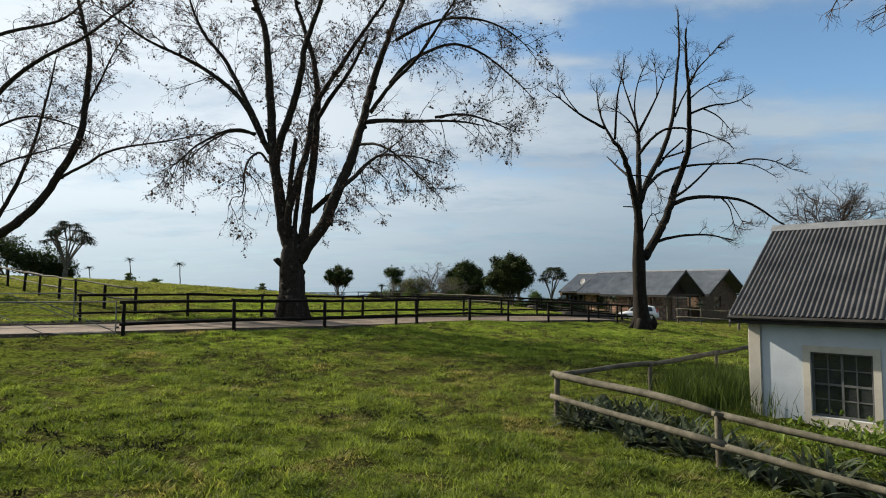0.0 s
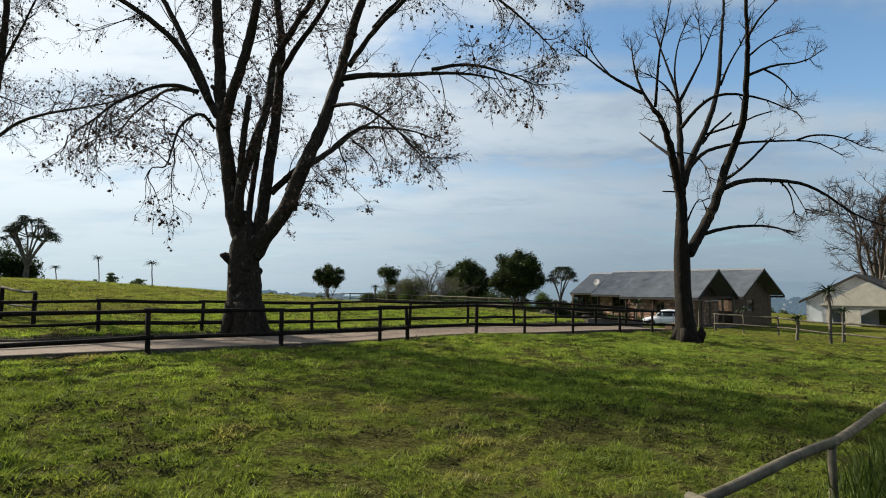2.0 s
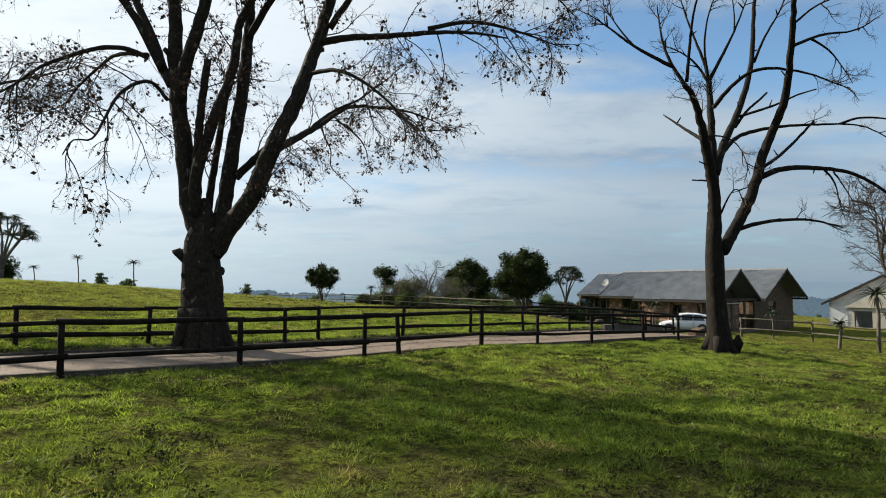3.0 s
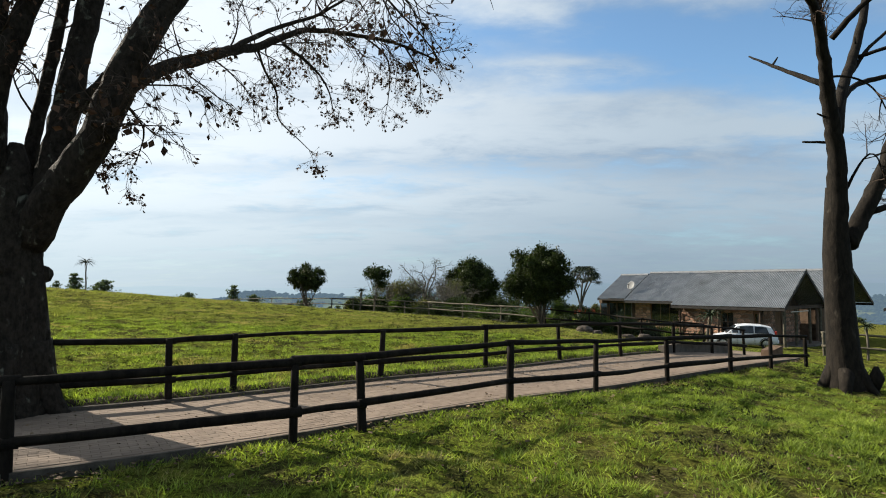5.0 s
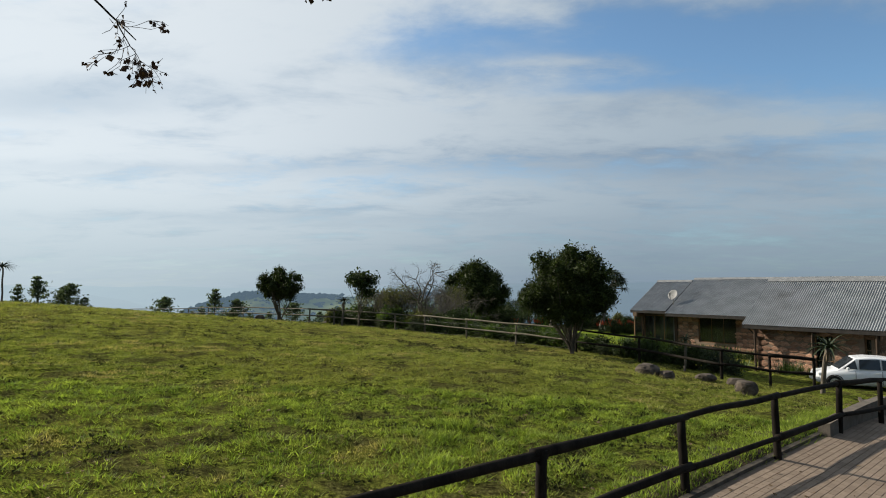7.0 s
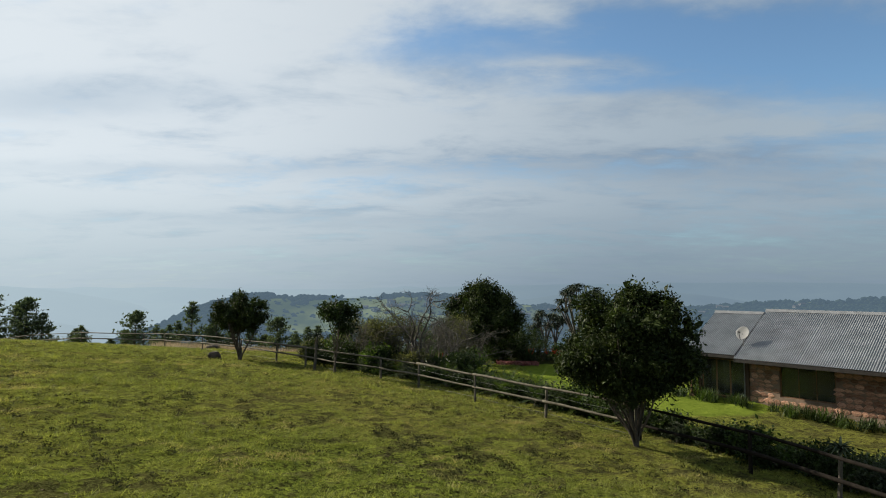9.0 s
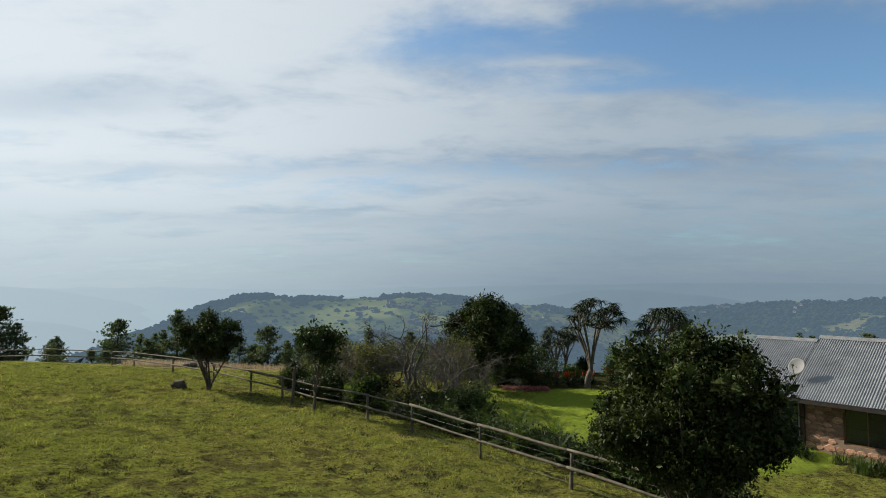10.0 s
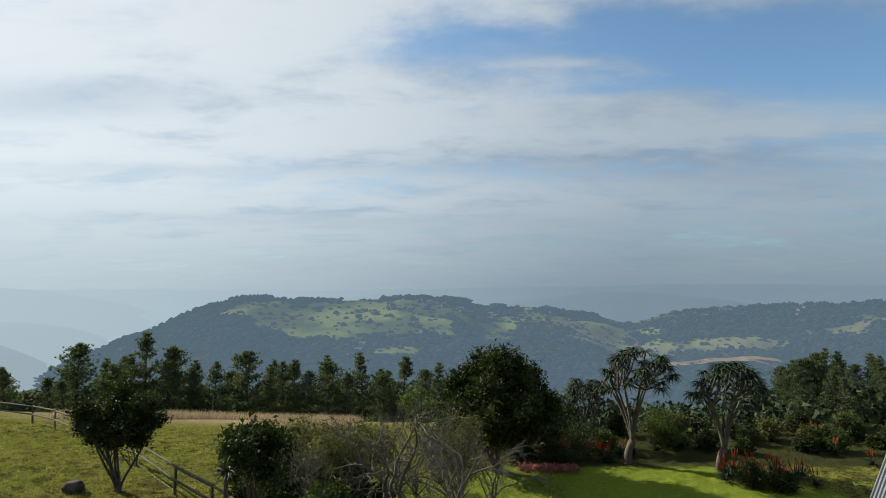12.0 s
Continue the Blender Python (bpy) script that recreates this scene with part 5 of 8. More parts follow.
# ---- satellite dish ----
def satellite_dish():
    x, y = -8.5, 8.55
    c = M_HOUSE @ Vector((x, y, 0))
    base = z_at(c.x, c.y)
    root = thing("satellite_dish", (c.x, c.y, base), "white satellite dish on a pole beside the eave", "satellite dish")
    top = 2.32 - base
    part("pole", Geo().tube([(0, 0, -0.2), (0, 0, top - 0.12)], 0.03, 8), M_DISH, root)
    d = Vector((-0.72, -0.50, 0.45)).normalized()
    q = d.to_track_quat("Z", "Y").to_matrix().to_4x4()
    v, f = [], []
    rings, seg = 7, 24
    for layer in (0, 1):
        for i in range(rings + 1):
            r = 0.36 * i / rings
            for j in range(seg):
                a = 2 * math.pi * j / seg
                p = q @ Vector((r * math.cos(a), r * math.sin(a) * 1.08, 0.55 * r * r - 0.008 * layer))
                v.append((p.x, p.y, p.z + top))
    n = (rings + 1) * seg
    for i in range(rings):
        for j in range(seg):
            k = (j + 1) % seg
            e = (i * seg + j, i * seg + k, (i + 1) * seg + k, (i + 1) * seg + j)
            f += [e, tuple(n + w for w in e[::-1])]
    f += [(rings * seg + j, rings * seg + (j + 1) % seg, n + rings * seg + (j + 1) % seg, n + rings * seg + j) for j in range(seg)]
    part("reflector", Geo().add(v, f), M_DISH, root, smooth=True)
    a, b = q @ Vector((0, -0.44, 0.12)), q @ Vector((0, -0.12, 0.46))
    part("feed_arm", Geo().tube([(a.x, a.y, a.z + top), (b.x, b.y, b.z + top)], 0.014, 6), M_IRON, root)
    part("receiver", Geo().tube([(b.x, b.y, b.z + top), (b.x * 0.75, b.y * 0.75, b.z * 0.75 + top)], 0.04, 8), M_IRON, root, "dark receiver head")
    part("bracket", Geo().box(0, 0.03, top - 0.1, 0.08, 0.08, 0.18, 0.01), M_IRON, root)


satellite_dish()


# ---- car ----
def build_car():
    x, y = 16.95, 50.2
    base = z_at(x, y) - 0.02
    root = thing("car", (x, y, base), "white five-door hatchback parked before the farmhouse", "car", turn=159)
    # stations from tail (-) to nose (+): x, half width, sill, waist height
    st = [(-1.92, 0.62, 0.42, 0.86), (-1.86, 0.76, 0.30, 0.94), (-1.55, 0.83, 0.22, 0.98), (-0.6, 0.85, 0.20, 0.96), (0.5, 0.85, 0.20, 0.93),
          (1.2, 0.83, 0.21, 0.86), (1.65, 0.78, 0.24, 0.76), (1.88, 0.68, 0.30, 0.66), (1.95, 0.52, 0.36, 0.58)]
    prof = [(0.80, 0.0), (0.97, 0.10), (1.0, 0.42), (0.97, 0.72), (0.90, 0.94), (0.78, 1.0)]
    v, f = [], []
    k = 2 * len(prof)
    for sx, hw, lo, hi in st:
        side = [(hw * a, lo + (hi - lo) * b) for a, b in prof]
        ring = [(sx, -w, z) for w, z in side] + [(sx, w, z) for w, z in side[::-1]]
        v += ring
    for i in range(len(st) - 1):
        for j in range(k):
            f.append((i * k + j, i * k + (j + 1) % k, (i + 1) * k + (j + 1) % k, (i + 1) * k + j))
    f += [tuple(range(k))[::-1], tuple((len(st) - 1) * k + j for j in range(k))]
    body = part("body", Geo().add(v, f), M_CARWHITE, root, smooth=True)
    cab = [(-1.80, 0.66, 0.90, 0.66), (-1.55, 0.74, 1.36, 0.58), (-1.0, 0.76, 1.47, 0.60), (-0.2, 0.77, 1.50, 0.61), (0.35, 0.76, 1.44, 0.60), (1.05, 0.70, 0.90, 0.62)]
    v, f = [], []
    for sx, wl, z, wt in cab:
        v += [(sx, -wl, 0.88), (sx, -wt - 0.02, z - 0.06), (sx, -wt + 0.08, z), (sx, wt - 0.08, z), (sx, wt + 0.02, z - 0.06), (sx, wl, 0.88)]
    for i in range(len(cab) - 1):
        for j in range(5):
            f.append((i * 6 + j, i * 6 + j + 1, (i + 1) * 6 + j + 1, (i + 1) * 6 + j))
    f += [tuple(range(6))[::-1], tuple(5 * 6 + j for j in range(6))]
    part("roof", Geo().add(v, f), M_CARWHITE, root, smooth=False)

    def panel(name, pts, material, parent=root, label=""):
        pts = np.array(pts, float)
        nr = np.cross(pts[1] - pts[0], pts[2] - pts[0])
        nr /= np.linalg.norm(nr)
        m = len(pts)
        g = Geo().add(np.concatenate([pts + nr * 0.012, pts - nr * 0.012]), [tuple(range(m)), tuple(range(m, 2 * m))[::-1]] + [(i, i + m, (i + 1) % m + m, (i + 1) % m) for i in range(m)])
        return part(name, g, material, parent, label)
    for s in (-1, 1):
        panel("side_window", [(-1.42, s * 0.755, 0.95), (-0.62, s * 0.775, 0.95), (-0.62, s * 0.655, 1.38), (-1.28, s * 0.640, 1.32)], M_TINTED)
        panel("side_window", [(-0.55, s * 0.776, 0.95), (0.25, s * 0.775, 0.95), (0.22, s * 0.645, 1.37), (-0.55, s * 0.655, 1.39)], M_TINTED)
        panel("side_window", [(0.32, s * 0.770, 0.95), (0.86, s * 0.735, 0.95), (0.38, s * 0.650, 1.34)], M_TINTED)
        panel("door_seam", [(-0.60, s * 0.858, 0.30), (-0.585, s * 0.858, 0.30), (-0.585, s * 0.852, 0.90), (-0.60, s * 0.852, 0.90)], M_IRON)
        panel("door_seam", [(0.40, s * 0.858, 0.30), (0.415, s * 0.858, 0.30), (0.415, s * 0.850, 0.88), (0.40, s * 0.850, 0.88)], M_IRON)
        part("door_handle", Geo().box(-0.42, s * 0.865, 0.80, 0.16, 0.03, 0.03, 0.008), M_CARWHITE, root)
        part("door_handle", Geo().box(-0.92, s * 0.865, 0.82, 0.16, 0.03, 0.03, 0.008), M_CARWHITE, root)
        part("wing_mirror", Geo().box(0.72, s * 0.93, 0.98, 0.10, 0.16, 0.12, 0.03), M_CARWHITE, root)
        part("headlight", Geo().box(1.74, s * 0.58, 0.66, 0.20, 0.26, 0.13, 0.04), M_LAMP, root, "clear headlight")
        part("tail_light", Geo().box(-1.80, s * 0.66, 0.93, 0.14, 0.16, 0.34, 0.04), M_TAIL, root, "red tail light")
    panel("windscreen", [(1.02, -0.60, 0.93), (1.02, 0.60, 0.93), (0.42, 0.55, 1.40), (0.42, -0.55, 1.40)], M_TINTED)
    panel("rear_window", [(-1.785, 0.56, 0.98), (-1.785, -0.56, 0.98), (-1.585, -0.50, 1.33), (-1.585, 0.50, 1.33)], M_TINTED)
    part("bumper", Geo().box(-1.90, 0, 0.45, 0.12, 1.40, 0.24, 0.05), M_CARWHITE, root)
    part("bumper", Geo().box(1.92, 0, 0.40, 0.10, 1.10, 0.20, 0.04), M_CARWHITE, root)
    part("number_plate", Geo().box(-1.965, 0, 0.66, 0.012, 0.44, 0.11), M_CREAM, root, "plain pale plate")
    for wx in (-1.22, 1.22):
        for s in (-1, 1):
            yy = s * 0.76
            t = Geo()
            ring = [(0.30, -0.09), (0.315, -0.06), (0.315, 0.06), (0.30, 0.09), (0.20, 0.09), (0.20, -0.09)]
            seg, v, f = 22, [], []
            for j in range(seg):
                a = 2 * math.pi * j / seg
                v += [(wx + r * math.cos(a), yy + o, 0.315 + r * math.sin(a)) for r, o in ring]
            for j in range(seg):
                q = (j + 1) % seg
                f += [(j * 6 + i, j * 6 + (i + 1) % 6, q * 6 + (i + 1) % 6, q * 6 + i) for i in range(6)]
            wheel = part("wheel", t.add(v, f), M_RUBBER, root, "black tyre", smooth=False)
            rim = Geo().tube([(wx, yy - 0.05, 0.315), (wx, yy + 0.05, 0.315)], 0.06, 10)
            for j in range(7):
                a = 2 * math.pi * j / 7
                rim.tube([(wx, yy + s * 0.05, 0.315), (wx + 0.20 * math.cos(a), yy + s * 0.06, 0.315 + 0.20 * math.sin(a))], 0.022, 5)
            part("rim", rim, M_ALLOY, wheel)
            part("wheel_arch", Geo().tube([(wx + 0.35 * math.cos(a), s * 0.845, 0.315 + 0.35 * math.sin(a)) for a in np.linspace(0, math.pi, 12)], 0.022, 6), M_RUBBER, root)
    root.matrix_world = root.matrix_world @ Matrix.Scale(0.87, 4)
    return root


build_car()


# ---- rocks and low walls ----
def rock(x, y, r, squash, seed, label, sink=0.25):
    bm = bmesh.new()
    bmesh.ops.create_icosphere(bm, subdivisions=3, radius=1.0)
    for v in bm.verts:
        n1 = noise.noise(v.co * 0.9 + Vector((seed * 3.1, 0, 0)))
        n2 = noise.noise(v.co * 2.7 + Vector((0, seed * 5.3, 0)))
        v.co *= 1 + 0.34 * n1 + 0.13 * n2
        v.co.x *= r
        v.co.y *= r * 0.85
        v.co.z = v.co.z * r * squash
        if v.co.z > r * squash * 0.72:
            v.co.z = r * squash * 0.72 + (v.co.z - r * squash * 0.72) * 0.25
    me = bpy.data.meshes.new("rock")
    bm.to_mesh(me)
    bm.free()
    me.materials.append(M_ROCK)
    ob = new("rock", me)
    ob.matrix_world = pose(x, y, z_at(x, y) + r * squash * (0.72 - sink), 0, 0, seed * 37)
    tagged(ob, label, "rock", "paddock rocks")


rock(7.3, 47.0, 0.42, 0.75, 1, "large lichened boulder resting in the paddock grass")
rock(7.9, 46.75, 0.30, 0.70, 2, "dark boulder leaning beside a larger one")
rock(9.55, 44.8, 0.33, 0.85, 3, "tall flat-topped boulder in the grass", 0.1)
rock(10.6, 47.5, 0.30, 0.75, 4, "grey boulder below the garden fence")
rock(9.9, 48.3, 0.34, 0.60, 5, "low dark boulder below the garden fence")
rock(-14.9, 75.0, 0.42, 0.85, 6, "small dark boulder alone in the grass")
rock(-23.0, 95.5, 0.8, 0.5, 7, "flat pale boulder in the dry veld")
rock(-12.4, 90.5, 0.6, 0.5, 8, "low grey boulder in the dry grass")


def low_wall(a, b, h, t, label, material=None):
    a, b = Vector(a), Vector(b)
    za, zb = z_at(a.x, a.y), z_at(b.x, b.y)
    d = (b - a)
    nrm = Vector((-d.y, d.x)).normalized() * t / 2
    n = 10
    v, f = [], []
    for i in range(n + 1):
        p = a + d * (i / n)
        z = z_at(p.x, p.y)
        hh = h * (0.55 + 0.45 * i / n)
        v += [(p.x - nrm.x, p.y - nrm.y, z - 0.3), (p.x - nrm.x, p.y - nrm.y, z + hh), (p.x + nrm.x, p.y + nrm.y, z + hh), (p.x + nrm.x, p.y + nrm.y, z - 0.3)]
    for i in range(n):
        for j in range(4):
            f.append((i * 4 + j, i * 4 + (j + 1) % 4, (i + 1) * 4 + (j + 1) % 4, (i + 1) * 4 + j))
    f += [(3, 2, 1, 0), tuple(n * 4 + j for j in range(4))]
    ob = new("retaining_wall", Geo().add(v, f).mesh("retaining_wall", material or M_CONCRETE))
    tagged(ob, label, "wall", kind="structure")


low_wall((8.2, 38.9), (12.9, 43.6), 0.50, 0.22, "low stained concrete retaining wall beside the drive")
low_wall((14.5, 43.3), (15.3, 43.9), 0.50, 0.5, "short brown planter wall at the end of the drive", M_BRICKWALL)

# ---- trees ----
def curve_pts(pts, n):
    """A smooth line through the given points."""
    p = np.array(pts, dtype=float)
    if len(p) < 3:
        t = np.linspace(0, 1, n)[:, None]
        return p[0] * (1 - t) + p[-1] * t
    for _ in range(2):
        q = np.empty((2 * len(p) - 2, p.shape[1]))
        q[0::2], q[1::2] = 0.75 * p[:-1] + 0.25 * p[1:], 0.25 * p[:-1] + 0.75 * p[1:]
        p = np.vstack([p[:1], q, p[-1:]])
    s = np.concatenate([[0], np.cumsum(np.linalg.norm(np.diff(p, axis=0), axis=1))])
    t = np.linspace(0, s[-1], n)
    return np.stack([np.interp(t, s, p[:, k]) for k in range(p.shape[1])], 1)


def unit(v):
    return v / (np.linalg.norm(v) + 1e-9)


def sprout(rng, start, d, length, droop, wob, n):
    """A wandering twig line."""
    pts = [np.array(start, float)]
    d = unit(np.array(d, float))
    for i in range(n):
        d = unit(d + rng.normal(size=3) * wob + np.array((0, 0, droop)))
        pts.append(pts[-1] + d * length / n)
    return np.array(pts)


def side_dir(rng, tan, spread):
    a = unit(np.cross(tan, rng.normal(size=3)))
    return unit(tan * math.cos(spread) + a * math.sin(spread))


def branching(rng, g_fine, tips, line, radius, levels, depth=0):
    """Side shoots along a line; levels: (count, length, spread, droop, wobble, thinning, start) from coarse to fine."""
    if depth >= len(levels):
        return
    count, length, spread, droop, wob, thin, lo = levels[depth]
    k = rng.poisson(count) if depth else count
    m = len(line)
    for _ in range(k):
        t = lo + (1 - lo) * rng.random() ** 0.8
        i = min(m - 2, int(t * (m - 1)))
        tan = unit(line[i + 1] - line[i])
        p = line[i] + (line[i + 1] - line[i]) * (t * (m - 1) - i)
        L = length * rng.uniform(0.55, 1.25) * (1.15 - 0.45 * t)
        n = (7, 5, 3, 3)[min(depth, 3)]
        q = sprout(rng, p, side_dir(rng, tan, spread * rng.uniform(0.6, 1.3)), L, droop, wob, n)
        r = max(0.0036, radius * thin * rng.uniform(0.7, 1.15))
        g_fine.tube(q, np.linspace(r, max(0.003, r * 0.3), n + 1), (5, 3, 3, 3)[min(depth, 3)], False)
        if depth == len(levels) - 1:
            tips.append(q)
        branching(rng, g_fine, tips, q, r, levels, depth + 1)


def leaf_quads(rng, pts, size, var=0.4, droop=0.0, aspect=0.5):
    """Small diamond leaves about points."""
    m = len(pts)
    a = rng.normal(size=(m, 3))
    a[:, 2] -= droop
    a /= np.linalg.norm(a, axis=1)[:, None]
    b = np.cross(a, rng.normal(size=(m, 3)))
    b /= np.linalg.norm(b, axis=1)[:, None] + 1e-9
    s = size * (1 + var * rng.normal(size=(m, 1))).clip(0.3, 2)
    p = np.asarray(pts)
    fold = np.cross(a, b) * s * 0.12
    return np.stack([p, p + a * s * 0.5 + b * s * aspect * 0.5 + fold, p + a * s, p + a * s * 0.5 - b * s * aspect * 0.5 + fold], 1)


def limb(g, pts, r0, r1, sides=12, rng=None, n=None, depth=(0.0, 0.0), wob=0.03, power=1.0):
    """A main limb drawn as (across, up) pairs in metres, leaning back from depth[0] to depth[1]."""
    k = len(pts)
    p3 = [q if len(q) == 3 else (q[0], depth[0] + (depth[1] - depth[0]) * i / (k - 1), q[1]) for i, q in enumerate(pts)]
    n = n or 5 * k
    line = curve_pts(p3, n)
    if rng is not None:
        line[1:-1] += rng.normal(size=(n - 2, 3)) * r0 * 0.05
    g.tube(line, r1 + (r0 - r1) * (1 - np.linspace(0, 1, n)) ** power, sides, True, wob, rng)
    return line


def great_plane_limbs(grow):
    """The stems of the great plane by the drive; two of them lean apart from low down, one limb reaches out over the paddock."""
    grow([(0.07, -0.05, 3.04), (-0.33, -0.05, 3.85), (-0.71, 0.15, 5.93), (-1.10, 0.35, 8.07), (-1.29, 0.55, 10.28), (-1.51, 0.75, 12.55), (-1.63, 0.88, 13.70), (-1.93, 0.98, 14.87), (-2.43, 1.08, 15.81), (-2.84, 1.28, 17.66), (-3.25, 1.48, 20.45)], 0.29, 0.03)
    grow([(-0.94, 0.25, 7.31), (-0.69, -0.05, 8.33), (-0.18, -0.35, 9.36), (0.24, -0.65, 10.46), (0.61, -0.95, 11.70), (0.61, -0.95, 12.44), (1.04, -1.15, 13.41), (1.56, -1.45, 14.71), (2.13, -1.85, 16.36), (2.41, -2.05, 17.83)], 0.2, 0.03)
    grow([(-0.13, -0.15, 3.84), (-0.17, -0.35, 4.92), (0.15, -0.35, 6.03), (0.41, -0.15, 7.10), (0.57, 0.25, 7.94), (0.61, 0.75, 9.27), (0.61, 0.75, 10.07), (1.46, 0.45, 11.24), (2.32, 0.25, 12.43), (3.16, 0.05, 13.63), (4.22, -0.25, 14.96), (5.21, -0.55, 16.43)], 0.19, 0.03)
    grow([(-0.15, -0.25, 5.24), (0.01, -0.45, 6.82), (0.16, -0.55, 7.80), (0.23, -0.55, 8.41)], 0.13, 0.1)
    grow([(-0.04, 0.35, 4.00), (0.04, 0.65, 5.56), (0.13, 0.75, 6.48), (0.27, 0.85, 7.96), (0.52, 0.95, 8.68)], 0.12, 0.08)
    grow([(0.42, 0.05, 3.25), (0.48, 0.25, 4.09), (0.57, 0.45, 5.17), (0.63, 0.65, 6.45), (0.77, 0.95, 7.99), (0.80, 1.25, 9.95), (0.79, 1.45, 11.36), (0.53, 1.65, 13.00), (0.16, 1.86, 14.05), (-0.25, 2.06, 15.31), (-0.61, 2.16, 16.26), (-1.07, 2.46, 18.83)], 0.24, 0.03)
    grow([(0.83, 1.15, 9.74), (1.45, 0.95, 10.77), (2.22, 0.75, 11.63), (2.76, 0.65, 12.50), (3.38, 0.45, 13.71)], 0.12, 0.05)
    grow([(0.32, -0.05, 2.74), (0.74, -0.15, 3.44), (1.26, -0.25, 4.03), (1.66, -0.30, 4.67), (1.91, -0.25, 5.49), (2.21, -0.10, 6.29), (2.55, 0.25, 7.26), (2.81, 0.65, 8.35), (3.07, 1.15, 9.63), (3.29, 1.45, 10.79), (3.60, 1.75, 12.27), (4.09, 1.95, 13.84), (4.48, 2.15, 15.11), (4.99, 2.35, 16.40), (5.56, 2.55, 18.33), (6.00, 2.75, 20.30)], 0.285, 0.03)
    grow([(3.43, 1.25, 10.15), (4.44, 0.85, 11.44), (5.70, 0.45, 12.41), (6.66, 0.05, 13.78), (7.47, -0.35, 14.84), (8.26, -0.75, 16.00)], 0.11, 0.03)
    grow([(1.55, -0.25, 4.39), (1.84, -0.45, 4.57), (1.98, -0.55, 4.63)], 0.2, 0.08)
    grow([(3.15, 1.15, 9.63), (4.01, 0.75, 9.64), (4.90, 0.35, 9.49), (5.76, -0.05, 9.35), (6.79, -0.45, 9.28), (7.99, -0.75, 9.15), (8.96, -0.95, 8.88)], 0.12, 0.02)
    grow([(3.02, 0.45, 8.36), (3.84, -0.15, 8.29), (4.59, -0.75, 7.84), (5.32, -1.35, 7.18), (6.00, -1.95, 6.37), (6.46, -2.35, 5.80)], 0.07, 0.012)
    grow([(0.77, 0.45, 5.11), (1.52, 0.25, 5.76), (2.16, -0.05, 6.14)], 0.12, 0.12)
    grow([(-1.19, 0.25, 7.94), (-1.55, 0.45, 8.48), (-1.99, 0.75, 9.49), (-2.71, 1.05, 10.81), (-3.56, 1.45, 12.33), (-3.91, 1.55, 12.95), (-5.34, 1.89, 14.60), (-6.07, 2.19, 16.35), (-6.85, 2.49, 18.33)], 0.15, 0.02)
    grow([(-1.50, 0.35, 8.37), (-2.31, -0.25, 10.30), (-3.57, -0.75, 11.36), (-4.78, -1.25, 12.02), (-6.14, -1.75, 12.49), (-7.13, -2.15, 13.21), (-8.04, -2.55, 13.76)], 0.13, 0.02)
    grow([(-1.97, 0.35, 8.81), (-2.45, -0.05, 8.99), (-3.06, -0.55, 8.78), (-3.56, -1.15, 8.24), (-3.98, -1.55, 7.85), (-4.37, -1.95, 7.16), (-4.83, -2.55, 6.48)], 0.08, 0.012)
    grow([(-1.24, 0.15, 7.43), (-1.42, -0.35, 7.80), (-1.46, -0.95, 7.65), (-1.64, -1.75, 7.07), (-1.38, -2.75, 6.18), (-1.01, -3.95, 5.10), (-1.33, -4.15, 5.21), (-1.43, -4.35, 4.74)], 0.06, 0.012)
    grow([(-1.84, 0.05, 8.79), (-3.26, 0.85, 9.19), (-4.47, 1.85, 9.02), (-5.65, 2.65, 8.63), (-6.25, 3.05, 8.13), (-7.47, 3.45, 8.00)], 0.07, 0.012)
    grow([(1.57, -0.10, 5.12), (1.55, 0.35, 5.41), (1.73, 1.45, 6.24), (1.99, 2.35, 6.73), (2.36, 3.15, 7.26), (2.52, 4.65, 7.93), (2.85, 5.55, 8.60), (3.28, 6.35, 9.17), (4.39, 7.05, 9.33), (5.66, 7.65, 9.34), (7.01, 8.05, 8.88)], 0.15, 0.02)
    grow([(2.36, 3.15, 7.26), (2.53, 3.85, 7.80), (3.04, 4.85, 8.59), (3.76, 5.45, 9.09), (4.27, 5.85, 9.67), (5.11, 6.45, 10.54)], 0.07, 0.015)
    grow([(2.48, 4.65, 7.91), (2.51, 5.25, 7.50), (2.65, 5.85, 7.25), (2.54, 6.25, 6.88), (2.50, 6.45, 6.62), (3.05, 6.55, 6.12), (3.60, 6.55, 5.58)], 0.035, 0.006)
    grow([(2.99, 5.05, 8.20), (3.55, 5.45, 7.88), (4.00, 5.85, 7.42), (4.12, 6.05, 6.71)], 0.045, 0.008)
    grow([(4.71, 7.15, 9.34), (5.51, 7.45, 8.82), (5.49, 7.65, 7.87), (5.32, 7.75, 6.95)], 0.03, 0.006)
    grow([(5.91, 7.65, 9.25), (6.41, 7.85, 8.46), (6.41, 7.95, 7.53)], 0.03, 0.006)
    grow([(1.67, 0.05, 5.26), (1.59, 0.65, 5.10), (1.65, 1.05, 4.91), (1.30, 1.35, 4.34)], 0.03, 0.006)
    grow([(4.44, 0.85, 11.49), (5.23, 1.35, 12.76), (6.35, 1.85, 13.54), (7.51, 2.35, 14.20), (9.00, 2.75, 13.91), (10.51, 3.05, 12.81), (11.87, 3.25, 11.50)], 0.1, 0.02)
    grow([(4.62, 1.85, 14.07), (5.92, 1.65, 14.78), (7.50, 1.45, 15.13), (9.19, 1.25, 14.89), (10.57, 1.05, 14.08), (11.51, 0.85, 12.99)], 0.09, 0.015)
    grow([(6.67, -0.15, 9.52), (7.98, -0.55, 9.61), (9.26, -0.95, 9.10), (10.37, -1.35, 8.47)], 0.07, 0.012)


